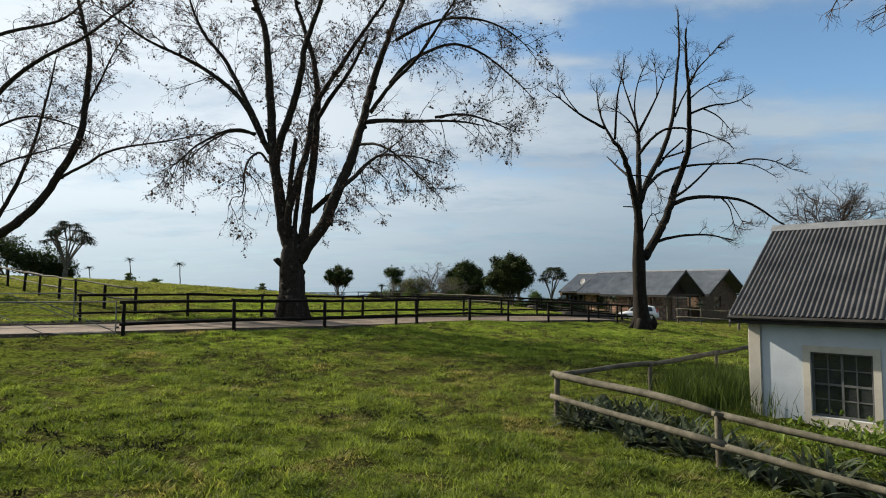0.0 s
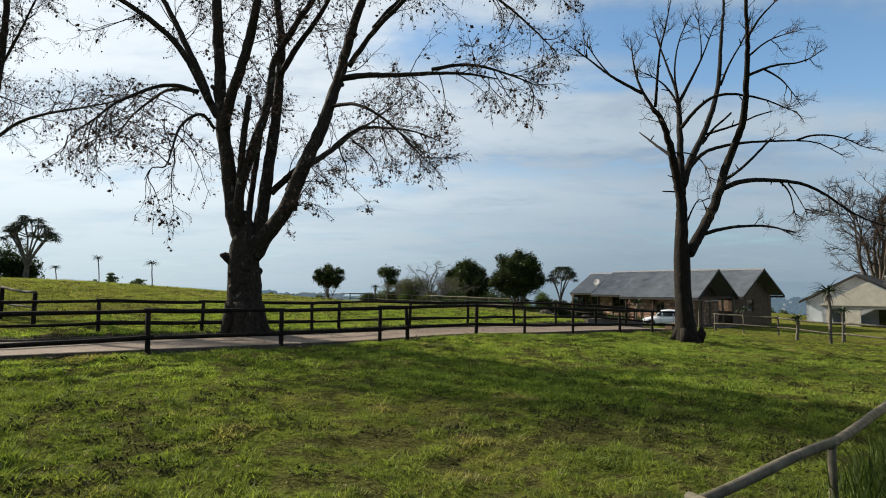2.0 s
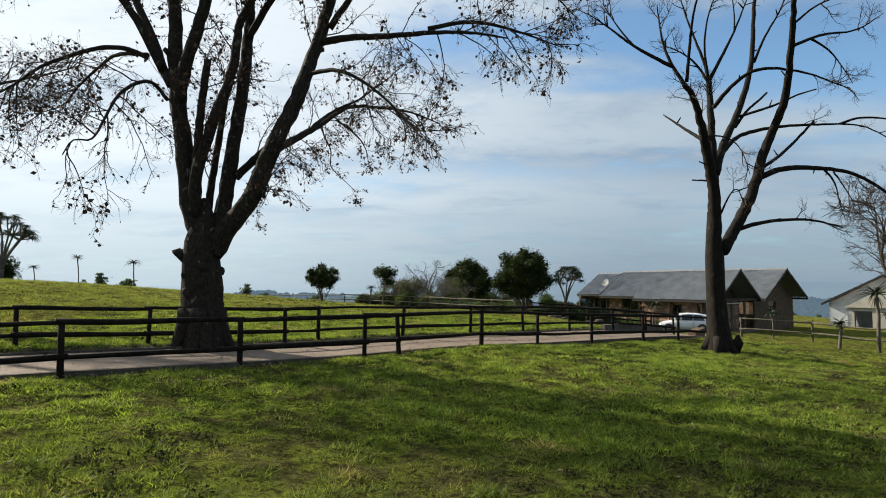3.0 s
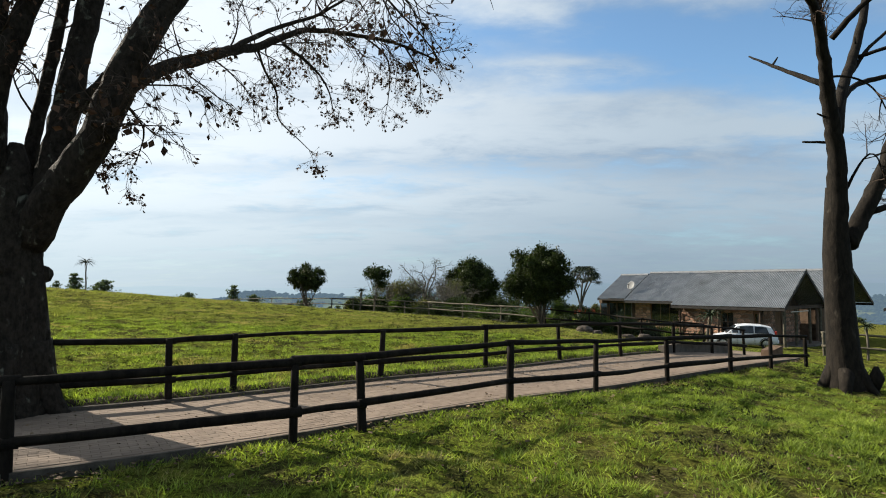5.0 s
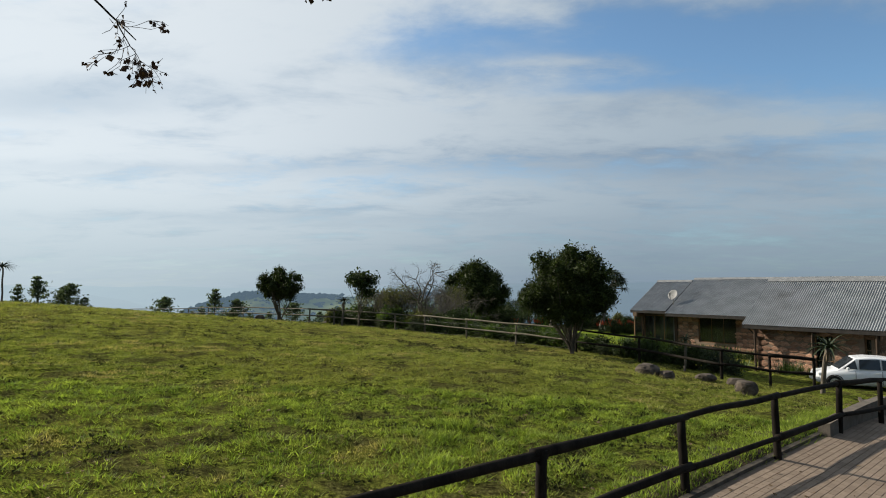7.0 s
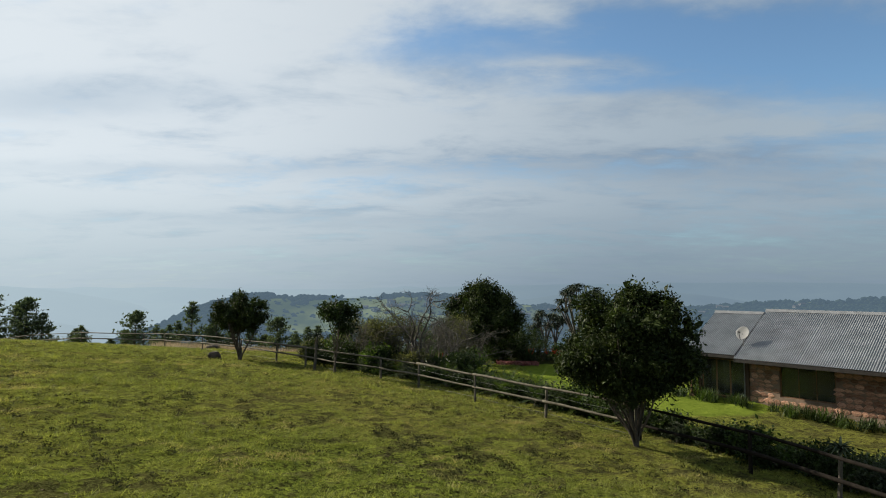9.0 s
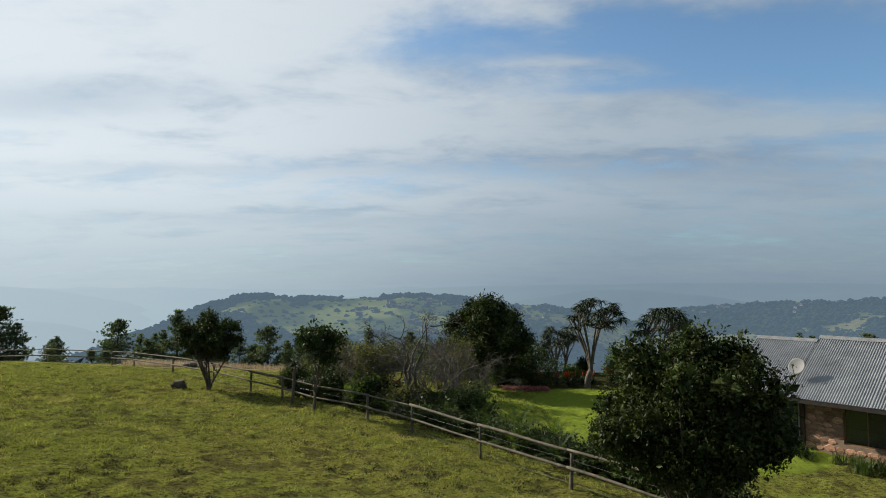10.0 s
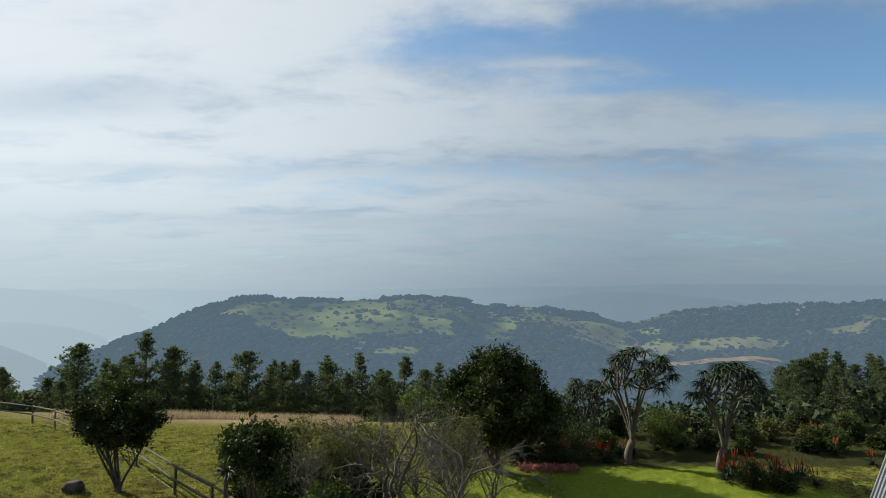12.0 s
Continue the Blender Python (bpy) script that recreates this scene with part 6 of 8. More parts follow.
def gate_plane_limbs(grow):
    """Limbs of the plane beyond the gate, sweeping up from a bole that stands out of view."""
    grow([(0.89, 0.00, 2.52), (2.75, 0.00, 3.28), (4.04, 0.00, 4.24), (5.10, 0.00, 5.36), (5.91, 0.00, 6.70), (6.63, 0.00, 7.87), (7.15, 0.00, 9.19), (7.16, 0.20, 11.02), (7.15, 0.50, 13.48), (6.95, 0.60, 14.53), (5.94, 1.00, 17.34), (5.61, 1.00, 19.76)], 0.26, 0.05)
    grow([(5.64, 0.00, 6.29), (6.92, -0.40, 6.82), (8.15, -0.80, 7.21), (8.82, -1.00, 7.64), (10.38, -1.50, 7.93), (11.88, -2.00, 7.96), (13.72, -2.50, 8.08), (15.17, -3.00, 8.22)], 0.09, 0.015)
    grow([(0.82, 0.50, 2.23), (2.09, 0.80, 4.52), (2.84, 1.00, 6.30), (3.56, 1.20, 8.54), (3.84, 1.40, 10.38), (4.13, 1.60, 12.29), (4.16, 2.00, 14.31)], 0.14, 0.03)
    grow([(0.16, 0.50, 9.06), (2.37, 0.00, 11.54), (4.00, -0.20, 12.82), (5.79, -0.40, 13.72), (7.42, -0.60, 14.32), (8.81, -0.80, 15.27), (10.21, -1.00, 16.15), (11.48, -1.20, 17.21)], 0.15, 0.03)
    grow([(-0.09, 0.50, 14.05), (1.60, 0.80, 15.22), (3.40, 1.00, 15.69), (4.85, 1.20, 16.09), (5.90, 1.40, 17.12), (6.64, 1.60, 18.69)], 0.12, 0.03)
    grow([(0.19, 0.50, 8.41), (1.69, 1.00, 9.86), (2.97, 1.40, 10.48), (3.87, 1.80, 10.50), (5.26, 2.20, 10.09), (7.08, 2.60, 9.36)], 0.09, 0.015)
    grow([(0.93, 0.50, 6.44), (2.56, 0.00, 7.32), (4.50, -0.50, 7.69), (6.25, -0.80, 8.03), (7.60, -1.00, 8.52)], 0.08, 0.015)
    grow([(7.17, 0.20, 10.62), (8.02, 0.20, 12.27), (8.61, 0.20, 13.76), (9.54, 0.20, 15.26)], 0.07, 0.015)


def plane_tree(at, label, limbs, girth, seed):
    """A great bare plane: several stems from one bole, a haze of twigs with the last dry leaves and seed balls."""
    rng = np.random.default_rng(seed)
    root = thing("plane_tree", at, label, "tree", "plane trees")
    trunk, fine, seeds = Geo(), Geo(), Geo()
    t = np.array((-0.5, 0.0, 0.35, 0.9, 1.7, 2.5, 3.1, 3.7, 4.4))
    c = np.stack([0.03 * np.sin(t * 2), 0.03 * np.sin(t * 1.7), t], 1)
    trunk.tube(c, np.array((1.0, 0.92, 0.80, 0.72, 0.67, 0.63, 0.58, 0.40, 0.12)) * girth, 26, True, 0.045, rng)
    for a in np.linspace(0, 2 * math.pi, 8, endpoint=False):
        a += rng.normal() * 0.2
        d = np.array((math.cos(a), math.sin(a))) * girth
        p = [(*(d * 0.50), 1.1), (*(d * 0.72), 0.42), (*(d * 0.95), 0.06), (*(d * 1.3), -0.2)]
        trunk.tube(curve_pts(p, 7), np.linspace(0.30, 0.12, 7), 9, True, 0.05, rng)
    for _ in range(9):
        a, z = rng.uniform(0, 6.283), rng.uniform(0.6, 3.2)
        d = np.array((math.cos(a), math.sin(a), 0.15)) * girth
        trunk.tube([d * 0.45 + (0, 0, z), d * 0.68 + (0, 0, z), d * 0.74 + (0, 0, z)], (0.2, 0.13, 0.04), 8, True, 0.12, rng)
    trunk.tube([(-0.40, -0.1, 2.62), (-0.68, -0.15, 2.80), (-0.82, -0.15, 2.80)], (0.2, 0.13, 0.05), 8, True, 0.1, rng)
    tips, low = [], []

    def grow(pts, r0, r1):
        first = len(tips)
        g = Geo()
        line = limb(g, pts, r0, r1, 14 if r0 > 0.2 else 9, rng, None, (0, 0), 0.05, 0.8)
        for _ in range(int(6 * r0 / 0.3)):
            i = int(rng.integers(len(line) // 4, len(line) - 2))
            d = side_dir(rng, unit(line[i + 1] - line[i]), 1.2)
            g.tube([line[i], line[i] + d * r0 * rng.uniform(0.9, 1.4)], (r0 * 0.5, r0 * 0.22), 6, True, 0.12, rng)
        part("limb", g, M_PLANEBARK, root, smooth=True)
        long = float(np.linalg.norm(line[-1] - line[0]))
        big = r0 > 0.055
        n1 = max(5, int(long * (2.5 if r0 < 0.2 else 2.0)))
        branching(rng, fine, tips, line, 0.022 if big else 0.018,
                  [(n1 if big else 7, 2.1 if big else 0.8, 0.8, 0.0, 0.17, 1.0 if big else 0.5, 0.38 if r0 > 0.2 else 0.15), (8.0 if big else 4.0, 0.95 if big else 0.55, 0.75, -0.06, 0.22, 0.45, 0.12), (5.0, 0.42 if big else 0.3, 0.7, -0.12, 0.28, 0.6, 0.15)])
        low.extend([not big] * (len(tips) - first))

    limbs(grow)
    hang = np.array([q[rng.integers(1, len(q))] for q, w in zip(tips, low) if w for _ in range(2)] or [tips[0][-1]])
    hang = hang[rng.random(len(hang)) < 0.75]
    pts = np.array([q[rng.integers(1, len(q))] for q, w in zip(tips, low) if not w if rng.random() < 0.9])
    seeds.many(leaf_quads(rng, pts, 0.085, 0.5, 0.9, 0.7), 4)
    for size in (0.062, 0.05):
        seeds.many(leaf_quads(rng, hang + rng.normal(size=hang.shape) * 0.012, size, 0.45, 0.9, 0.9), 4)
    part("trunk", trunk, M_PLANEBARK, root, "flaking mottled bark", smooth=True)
    part("twig_mass", fine, M_TWIG, root, kind="stuff")
    part("dry_foliage", seeds, M_SEED, root, "last brown leaves and seed balls", kind="stuff")
    return root


plane_tree((-6.95, 26.55, z_at(-6.95, 26.55) - 0.05), "huge bare plane tree with several stems and last brown leaves", great_plane_limbs, 0.84, 1)
plane_tree((-27.5, 32.0, z_at(-27.5, 32.0) - 0.1), "bare plane tree with sweeping limbs beyond the gate", gate_plane_limbs, 0.9, 2)


def dead_tree_limbs(grow):
    """Two leaning leaders and a crowd of lopped and broken limbs."""
    grow([(-0.20, 0.00, 3.40), (-0.22, 0.00, 4.30), (-0.17, -0.10, 6.02), (-0.36, -0.30, 7.30), (-0.87, -0.80, 8.95), (-1.35, -1.40, 9.95), (-1.79, -1.90, 10.57), (-2.29, -2.30, 10.79)], 0.34, 0.1)
    grow([(-2.24, -2.30, 10.74), (-2.72, -2.10, 11.68), (-2.97, -1.80, 12.83), (-3.00, -1.50, 14.45)], 0.085, 0.02)
    grow([(-2.71, -2.20, 11.57), (-3.55, -2.10, 12.05), (-4.38, -1.90, 12.69), (-5.06, -1.70, 13.38), (-5.91, -1.50, 14.09)], 0.085, 0.02)
    grow([(-4.17, -1.90, 12.58), (-4.74, -1.80, 13.35), (-5.31, -1.70, 14.39)], 0.04, 0.015)
    grow([(-2.19, -2.30, 10.90), (-2.26, -2.80, 12.09), (-2.32, -3.30, 13.14), (-2.17, -3.60, 13.91), (-2.04, -4.00, 15.11)], 0.075, 0.02)
    grow([(-0.09, 0.10, 7.22), (0.04, 0.50, 9.24), (0.21, 0.90, 10.76), (0.35, 1.30, 12.21)], 0.2, 0.12)
    grow([(0.30, 1.20, 12.06), (-0.05, 1.30, 12.81), (-0.50, 1.40, 13.39), (-1.25, 1.60, 13.92)], 0.07, 0.02)
    grow([(0.35, 1.30, 12.30), (0.24, 1.50, 13.21), (0.00, 1.80, 14.36), (-0.28, 2.10, 15.56), (-0.44, 2.50, 17.05)], 0.08, 0.02)
    grow([(0.41, 1.30, 12.30), (0.86, 1.20, 13.20), (1.43, 1.10, 14.30), (2.15, 1.00, 16.15)], 0.09, 0.02)
    grow([(1.47, 1.10, 14.39), (1.54, 1.10, 15.08), (1.45, 1.20, 16.64)], 0.04, 0.015)
    grow([(0.32, 1.30, 12.45), (-0.04, 0.90, 13.81), (0.14, 0.60, 15.32), (0.70, 0.40, 16.48)], 0.06, 0.02)
    grow([(0.01, 0.20, 10.63), (0.42, -0.40, 11.28), (0.99, -0.90, 11.80), (1.58, -1.20, 11.90), (2.42, -1.40, 11.75), (3.21, -1.60, 11.49), (4.01, -1.80, 11.05), (4.51, -2.00, 10.72)], 0.1, 0.02)
    grow([(-0.02, 0.10, 7.65), (0.59, 0.80, 8.93), (1.45, 1.60, 10.11), (2.12, 2.10, 11.09), (2.78, 2.60, 12.50), (3.35, 3.00, 14.17), (3.59, 3.40, 15.87), (3.99, 3.80, 17.64), (4.24, 4.10, 19.15), (4.34, 4.50, 21.73)], 0.19, 0.04)
    grow([(3.32, 2.90, 13.70), (3.71, 2.60, 14.88), (4.46, 2.30, 16.17), (4.70, 2.10, 17.49)], 0.07, 0.02)
    grow([(1.94, 2.00, 10.72), (2.48, 1.60, 10.83), (3.27, 1.10, 11.02), (4.04, 0.60, 11.38), (4.65, 0.30, 11.49)], 0.07, 0.03)
    grow([(1.75, 1.80, 10.19), (2.48, 2.10, 11.09), (3.19, 2.30, 11.63), (3.62, 2.40, 12.03)], 0.07, 0.05)
    grow([(0.63, 1.00, 8.68), (1.92, 2.20, 9.83), (3.14, 2.60, 10.26), (4.65, 2.60, 10.48), (5.85, 2.50, 10.51), (7.07, 2.40, 10.52), (8.24, 2.30, 10.40), (9.36, 2.20, 9.67)], 0.12, 0.02)
    grow([(7.07, 2.40, 10.52), (7.89, 2.20, 10.81), (9.19, 1.90, 10.61), (10.15, 1.60, 9.93), (11.02, 1.40, 9.70)], 0.06, 0.015)
    grow([(0.15, 0.10, 4.28), (0.96, 0.30, 5.47), (1.56, 0.30, 6.63), (2.03, 0.40, 7.76), (2.37, 0.50, 8.86), (2.58, 0.20, 9.57), (2.70, -0.40, 10.41), (2.51, -1.20, 11.32), (2.11, -2.20, 12.50), (1.79, -3.00, 13.81), (1.39, -3.60, 14.95), (1.21, -4.20, 16.52)], 0.27, 0.05)
    grow([(2.11, -2.20, 12.39), (2.99, -2.10, 12.80), (3.78, -2.00, 13.02), (4.95, -1.90, 13.14), (6.14, -1.80, 13.94)], 0.07, 0.015)
    grow([(2.91, -2.10, 12.77), (4.00, -1.60, 12.52), (4.77, -1.20, 11.98), (5.42, -0.90, 11.33)], 0.05, 0.012)
    grow([(2.00, -2.60, 13.16), (2.50, -2.90, 13.62), (3.03, -3.10, 13.87), (3.68, -3.30, 13.99)], 0.05, 0.015)
    grow([(1.79, -3.00, 13.91), (2.25, -3.20, 14.73), (2.79, -3.40, 15.28), (3.45, -3.60, 16.08)], 0.06, 0.015)
    grow([(2.11, 0.40, 7.58), (2.88, 0.50, 7.94), (4.04, 0.80, 8.11), (5.45, 1.20, 8.13), (6.85, 1.50, 8.03), (8.09, 1.60, 7.43), (9.36, 1.70, 6.52), (11.23, 1.80, 5.76), (12.18, 1.80, 5.85)], 0.13, 0.025)
    grow([(5.36, 1.20, 8.13), (6.04, 1.40, 7.60), (6.27, 1.50, 6.61), (6.59, 1.60, 5.80)], 0.05, 0.012)
    grow([(5.91, 1.30, 8.00), (6.26, 1.20, 7.39), (6.74, 1.10, 6.36)], 0.04, 0.012)
    grow([(2.23, 0.50, 8.00), (3.41, 0.70, 8.79), (4.86, 0.90, 10.23)], 0.08, 0.05)
    grow([(1.04, 0.30, 5.28), (1.92, 0.30, 5.56), (3.15, 0.40, 5.71), (4.37, 0.50, 5.72), (5.80, 0.60, 5.36)], 0.1, 0.03)
    grow([(-0.71, -0.40, 9.01), (-1.02, 1.00, 9.94), (-1.31, 2.50, 10.98)], 0.09, 0.03)
    grow([(-0.22, -0.10, 7.33), (-1.06, 0.10, 7.39)], 0.05, 0.03)
    grow([(-0.83, -0.50, 9.16), (-0.10, -0.60, 9.19), (0.50, -0.70, 8.89), (0.82, -0.80, 8.21), (0.95, -0.90, 7.42)], 0.04, 0.012)
    grow([(0.06, 0.00, 5.81), (0.33, -0.40, 6.73), (0.58, -0.60, 6.98), (0.69, -0.80, 6.27)], 0.05, 0.012)


def dead_tree():
    rng = np.random.default_rng(7)
    at = (12.05, 34.4, z_at(12.05, 34.4) - 0.05)
    root = thing("dead_tree", at, "tall bare half-dead tree with lopped limbs on the lawn", "tree")
    trunk, fine, tips = Geo(), Geo(), []
    trunk.tube([(-0.05, 0, -0.4), (-0.07, 0, 0.05), (-0.11, 0, 0.5), (-0.16, 0, 1.3), (-0.2, 0, 2.6), (-0.22, 0, 4.0), (-0.24, 0.0, 5.0), (-0.3, 0.0, 6.0)], (0.72, 0.60, 0.49, 0.41, 0.38, 0.36, 0.29, 0.16), 18, True, 0.05, rng)
    for a in (0.3, 1.7, 2.9, 4.1, 5.3):
        d = np.array((math.cos(a), math.sin(a)))
        trunk.tube([(-0.1 + d[0] * 0.3, d[1] * 0.3, 0.6), (-0.1 + d[0] * 0.55, d[1] * 0.55, 0.15), (-0.1 + d[0] * 0.9, d[1] * 0.9, -0.2)], (0.24, 0.18, 0.08), 8, True, 0.06, rng)
    trunk.tube([(0.35, -0.3, 0.1), (0.5, -0.42, 0.45), (0.48, -0.42, 0.75)], (0.25, 0.2, 0.06), 9, True, 0.1, rng)

    def grow(pts, r0, r1):
        g = Geo()
        line = limb(g, pts, r0, r1, 12 if r0 > 0.15 else 8, rng, None, (0, 0), 0.05)
        k = 0 if r1 > 0.025 and r0 < 0.1 else (8 if r0 > 0.15 else 6)
        if k:
            branching(rng, fine, tips, line, 0.026, [(k, 1.15, 0.75, 0.05, 0.14, 1.0, 0.72 if r0 > 0.15 else 0.5), (4.0, 0.62, 0.7, 0.04, 0.18, 0.45, 0.2), (3.6, 0.34, 0.7, 0.03, 0.22, 0.55, 0.2)])
        for _ in range(4 if r0 > 0.12 else (1 if r0 > 0.05 else 0)):
            i = int(rng.integers(len(line) // 4, len(line) - 2))
            d = side_dir(rng, unit(line[i + 1] - line[i]), 1.0)
            g.tube([line[i], line[i] + d * rng.uniform(0.2, 0.5)], (0.04, 0.022), 6, True, 0.1, rng)
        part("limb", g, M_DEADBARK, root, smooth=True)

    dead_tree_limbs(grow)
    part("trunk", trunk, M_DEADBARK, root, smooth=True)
    part("twig_mass", fine, M_TWIG, root, kind="stuff")


dead_tree()
for ends, wide in ((((0.35, 0.585), (0.40, 0.595), (0.46, 0.600), (0.52, 0.600), (0.563, 0.62)), 9.0), (((0.49, 0.605), (0.53, 0.63), (0.566, 0.665)), 6.0), (((0.447, 0.445), (0.450, 0.48), (0.462, 0.53), (0.480, 0.58)), 5.0), (((0.30, 0.26), (0.33, 0.33), (0.31, 0.40)), 5.0)):
    dirt_track(ends, wide)



def bare_tree(at, high, spread, label, seed, material=None, stems=5, r=0.16, levels=None, name="bare_tree", bend=0.12):
    rng = np.random.default_rng(seed)
    root = thing(name, at, label, "tree", "bare trees")
    trunk, fine, tips = Geo(), Geo(), []
    h0 = high * 0.22
    trunk.tube(sprout(rng, (0, 0, -0.3), (0, 0, 1), h0 + 0.3, 0, 0.05, 5), np.linspace(r * 1.25, r, 6), 10, True, 0.05, rng)
    for i in range(stems):
        a = 2 * math.pi * i / stems + rng.normal() * 0.3
        out = rng.uniform(0.35, 1.0) * spread
        line = sprout(rng, (0, 0, h0 * rng.uniform(0.75, 1)), (math.cos(a) * out, math.sin(a) * out, high * 0.75), math.hypot(out, high * 0.75) * rng.uniform(0.85, 1.05), 0.01, bend, 9)
        trunk.tube(line, np.linspace(r * 0.7, 0.02, 10), 8, True, 0.06, rng)
        branching(rng, fine, tips, line, r * 0.22, levels or [(9, high * 0.28, 0.8, 0.02, 0.18, 1.0, 0.25), (5, high * 0.13, 0.8, 0.0, 0.22, 0.5, 0.2), (4, high * 0.06, 0.8, 0.0, 0.25, 0.55, 0.2)])
    part("trunk", trunk, material or M_BARK, root, smooth=True)
    part("twig_mass", fine, M_GREYTWIG if material is M_ALOEBARK else M_TWIG, root, kind="stuff")
    return root, tips


bare_tree((50.0, 73.0, z_at(50, 73) - 0.1), 15.5, 6.0, "tall leafless tree behind the white house", 31, stems=10, r=0.3, levels=[(12, 4.0, 0.8, 0.02, 0.18, 1.0, 0.2), (8, 1.9, 0.8, 0.0, 0.22, 0.5, 0.15), (6, 0.9, 0.8, 0.0, 0.25, 0.55, 0.15)])
bare_tree((-1.5, 71.0, z_at(-1.5, 71) - 0.1), 5.3, 2.2, "small gnarled leafless tree by the garden fence", 32, M_ALOEBARK, 4, 0.13, bend=0.28)
bare_tree((1.0, 73.0, z_at(1.0, 73) - 0.1), 4.4, 2.6, "grey leafless shrub in the garden", 34, M_ALOEBARK, 7, 0.07, bend=0.25)
bare_tree((-3.0, 75.5, z_at(-3.0, 75.5) - 0.1), 3.8, 2.4, "grey twiggy leafless shrub in the garden", 35, M_ALOEBARK, 7, 0.07, bend=0.25)
for k, (bx, by, bh, bw) in enumerate(((-0.8, 75.6, 3.6, 2.6), (2.4, 75.2, 3.4, 2.4), (-5.0, 73.6, 3.4, 2.2), (0.2, 70.8, 3.0, 2.2), (-1.8, 78.2, 3.6, 2.6))):
    bare_tree((bx, by, z_at(bx, by) - 0.1), bh, bw, "grey twiggy leafless shrub in the garden", 350 + k, M_ALOEBARK, 8, 0.05, bend=0.25)


def overhanging_tree():
    """Stands out of sight beside the cottage; one limb hangs into view."""
    rng = np.random.default_rng(41)
    at = (18.5, 17.5, z_at(18.5, 17.5) - 0.1)
    root = thing("bare_tree", at, "leafless tree whose branch hangs over the cottage", "tree", "bare trees")
    trunk, fine, tips, seeds = Geo(), Geo(), [], Geo()
    trunk.tube([(0, 0, -0.4), (0.1, 0, 2), (0.0, 0.2, 5), (-0.3, 0.3, 8.5), (-0.2, 0.2, 12)], (0.42, 0.34, 0.3, 0.24, 0.12), 12, True, 0.05, rng)
    for pts in ([(-0.2, 0.2, 8.0), (-2.5, 0.0, 11.0), (-4.6, -0.4, 12.7), (-5.9, -0.6, 12.6), (-6.4, -0.8, 12.2)], [(-0.2, 0.2, 6.0), (-1.2, 0.6, 7.0), (-1.9, 0.8, 7.4)], [(-0.3, 0.2, 9), (2, 1, 12), (4, 1.5, 14)], [(-0.3, 0.2, 9), (1, -2, 12), (1.5, -3.5, 14)]):
        line = curve_pts(pts, 16)
        trunk.tube(line, np.linspace(0.14, 0.02, 16), 8, True, 0.04, rng)
        branching(rng, fine, tips, line, 0.03, [(9, 1.6, 0.8, -0.04, 0.18, 1.0, 0.5), (4, 0.7, 0.8, -0.05, 0.2, 0.5, 0.2), (3, 0.35, 0.8, -0.05, 0.2, 0.6, 0.2)])
    part("trunk", trunk, M_BARK, root, smooth=True)
    part("twig_mass", fine, M_TWIG, root, kind="stuff")


overhanging_tree()


def crown_points(rng, lumps, n, shell=0.55):
    """Points inside a heap of soft balls (x, y, z, radius), thicker towards their skins."""
    lumps = np.array(lumps, float)
    w = lumps[:, 3] ** 2
    pick = rng.choice(len(lumps), n, p=w / w.sum())
    d = rng.normal(size=(n, 3))
    d /= np.linalg.norm(d, axis=1)[:, None]
    r = (shell + (1 - shell) * rng.random(n)) * (1 + 0.10 * rng.normal(size=n))
    return lumps[pick, :3] + d * (lumps[pick, 3] * r)[:, None]


def random_lumps(rng, cx, cz, rx, rz, k, size, flat=1.0, cy=0.0):
    out = []
    for _ in range(k):
        d = rng.normal(size=3)
        d /= np.linalg.norm(d)
        q = rng.random() ** 0.4
        out.append((cx + d[0] * rx * q, cy + d[1] * rx * q, cz + d[2] * rz * q * flat, size * rng.uniform(0.7, 1.3)))
    return out


def leafy_tree(name, at, label, lumps, n, leaf, material, stems, seed, bark=None, category="tree", group="", aspect=0.45, droop=0.2, twig_n=26, r=0.1, clump=5, core=0):
    """Stems that fork into the crown; the crown is small leaves in sprays, with gaps."""
    rng = np.random.default_rng(seed)
    root = thing(name, at, label, category, group)
    trunk, crown = Geo(), Geo()
    L = np.array(lumps, float)
    for i in range(stems):
        a = 2 * math.pi * i / max(1, stems) + rng.normal() * 0.3
        foot = np.array((math.cos(a), math.sin(a), 0)) * r * (0.9 if stems > 1 else 0)
        goal = L[rng.integers(len(L)), :3] if stems > 1 else np.array((L[:, 0].mean(), L[:, 1].mean(), L[:, 2].max() * 0.8))
        mid = (foot + goal) / 2 + rng.normal(size=3) * 0.12
        mid[2] = goal[2] * 0.45
        line = curve_pts([foot + (0, 0, -0.3), foot + (0, 0, 0.25), mid, goal], 12)
        trunk.tube(line, np.linspace(r, r * 0.25, 12), 8, True, 0.06, rng)
        for _ in range(twig_n // max(1, stems)):
            j = int(rng.integers(4, 11))
            goal2 = L[rng.integers(len(L)), :3] + rng.normal(size=3) * 0.2
            q = curve_pts([line[j], (line[j] + goal2) / 2 + (0, 0, 0.1), goal2], 6)
            trunk.tube(q, np.linspace(r * 0.28, 0.008, 6), 5, True)
    base = crown_points(rng, lumps, n // clump)
    pts = (base[:, None, :] + rng.normal(size=(len(base), clump, 3)) * leaf * 0.75).reshape(-1, 3)
    crown.many(leaf_quads(rng, pts, leaf, 0.35, droop, aspect), 4)
    if core:
        inner = crown_points(rng, [(x, y, z, w * 0.72) for x, y, z, w in lumps], core, 0.2)
        crown.many(leaf_quads(rng, inner, leaf * 2.6, 0.3, droop, 0.7), 4)
    part("trunk", trunk, bark or M_BARK, root, smooth=True)
    part("crown", crown, material, root, kind="stuff")
    return root


rg = np.random.default_rng(50)
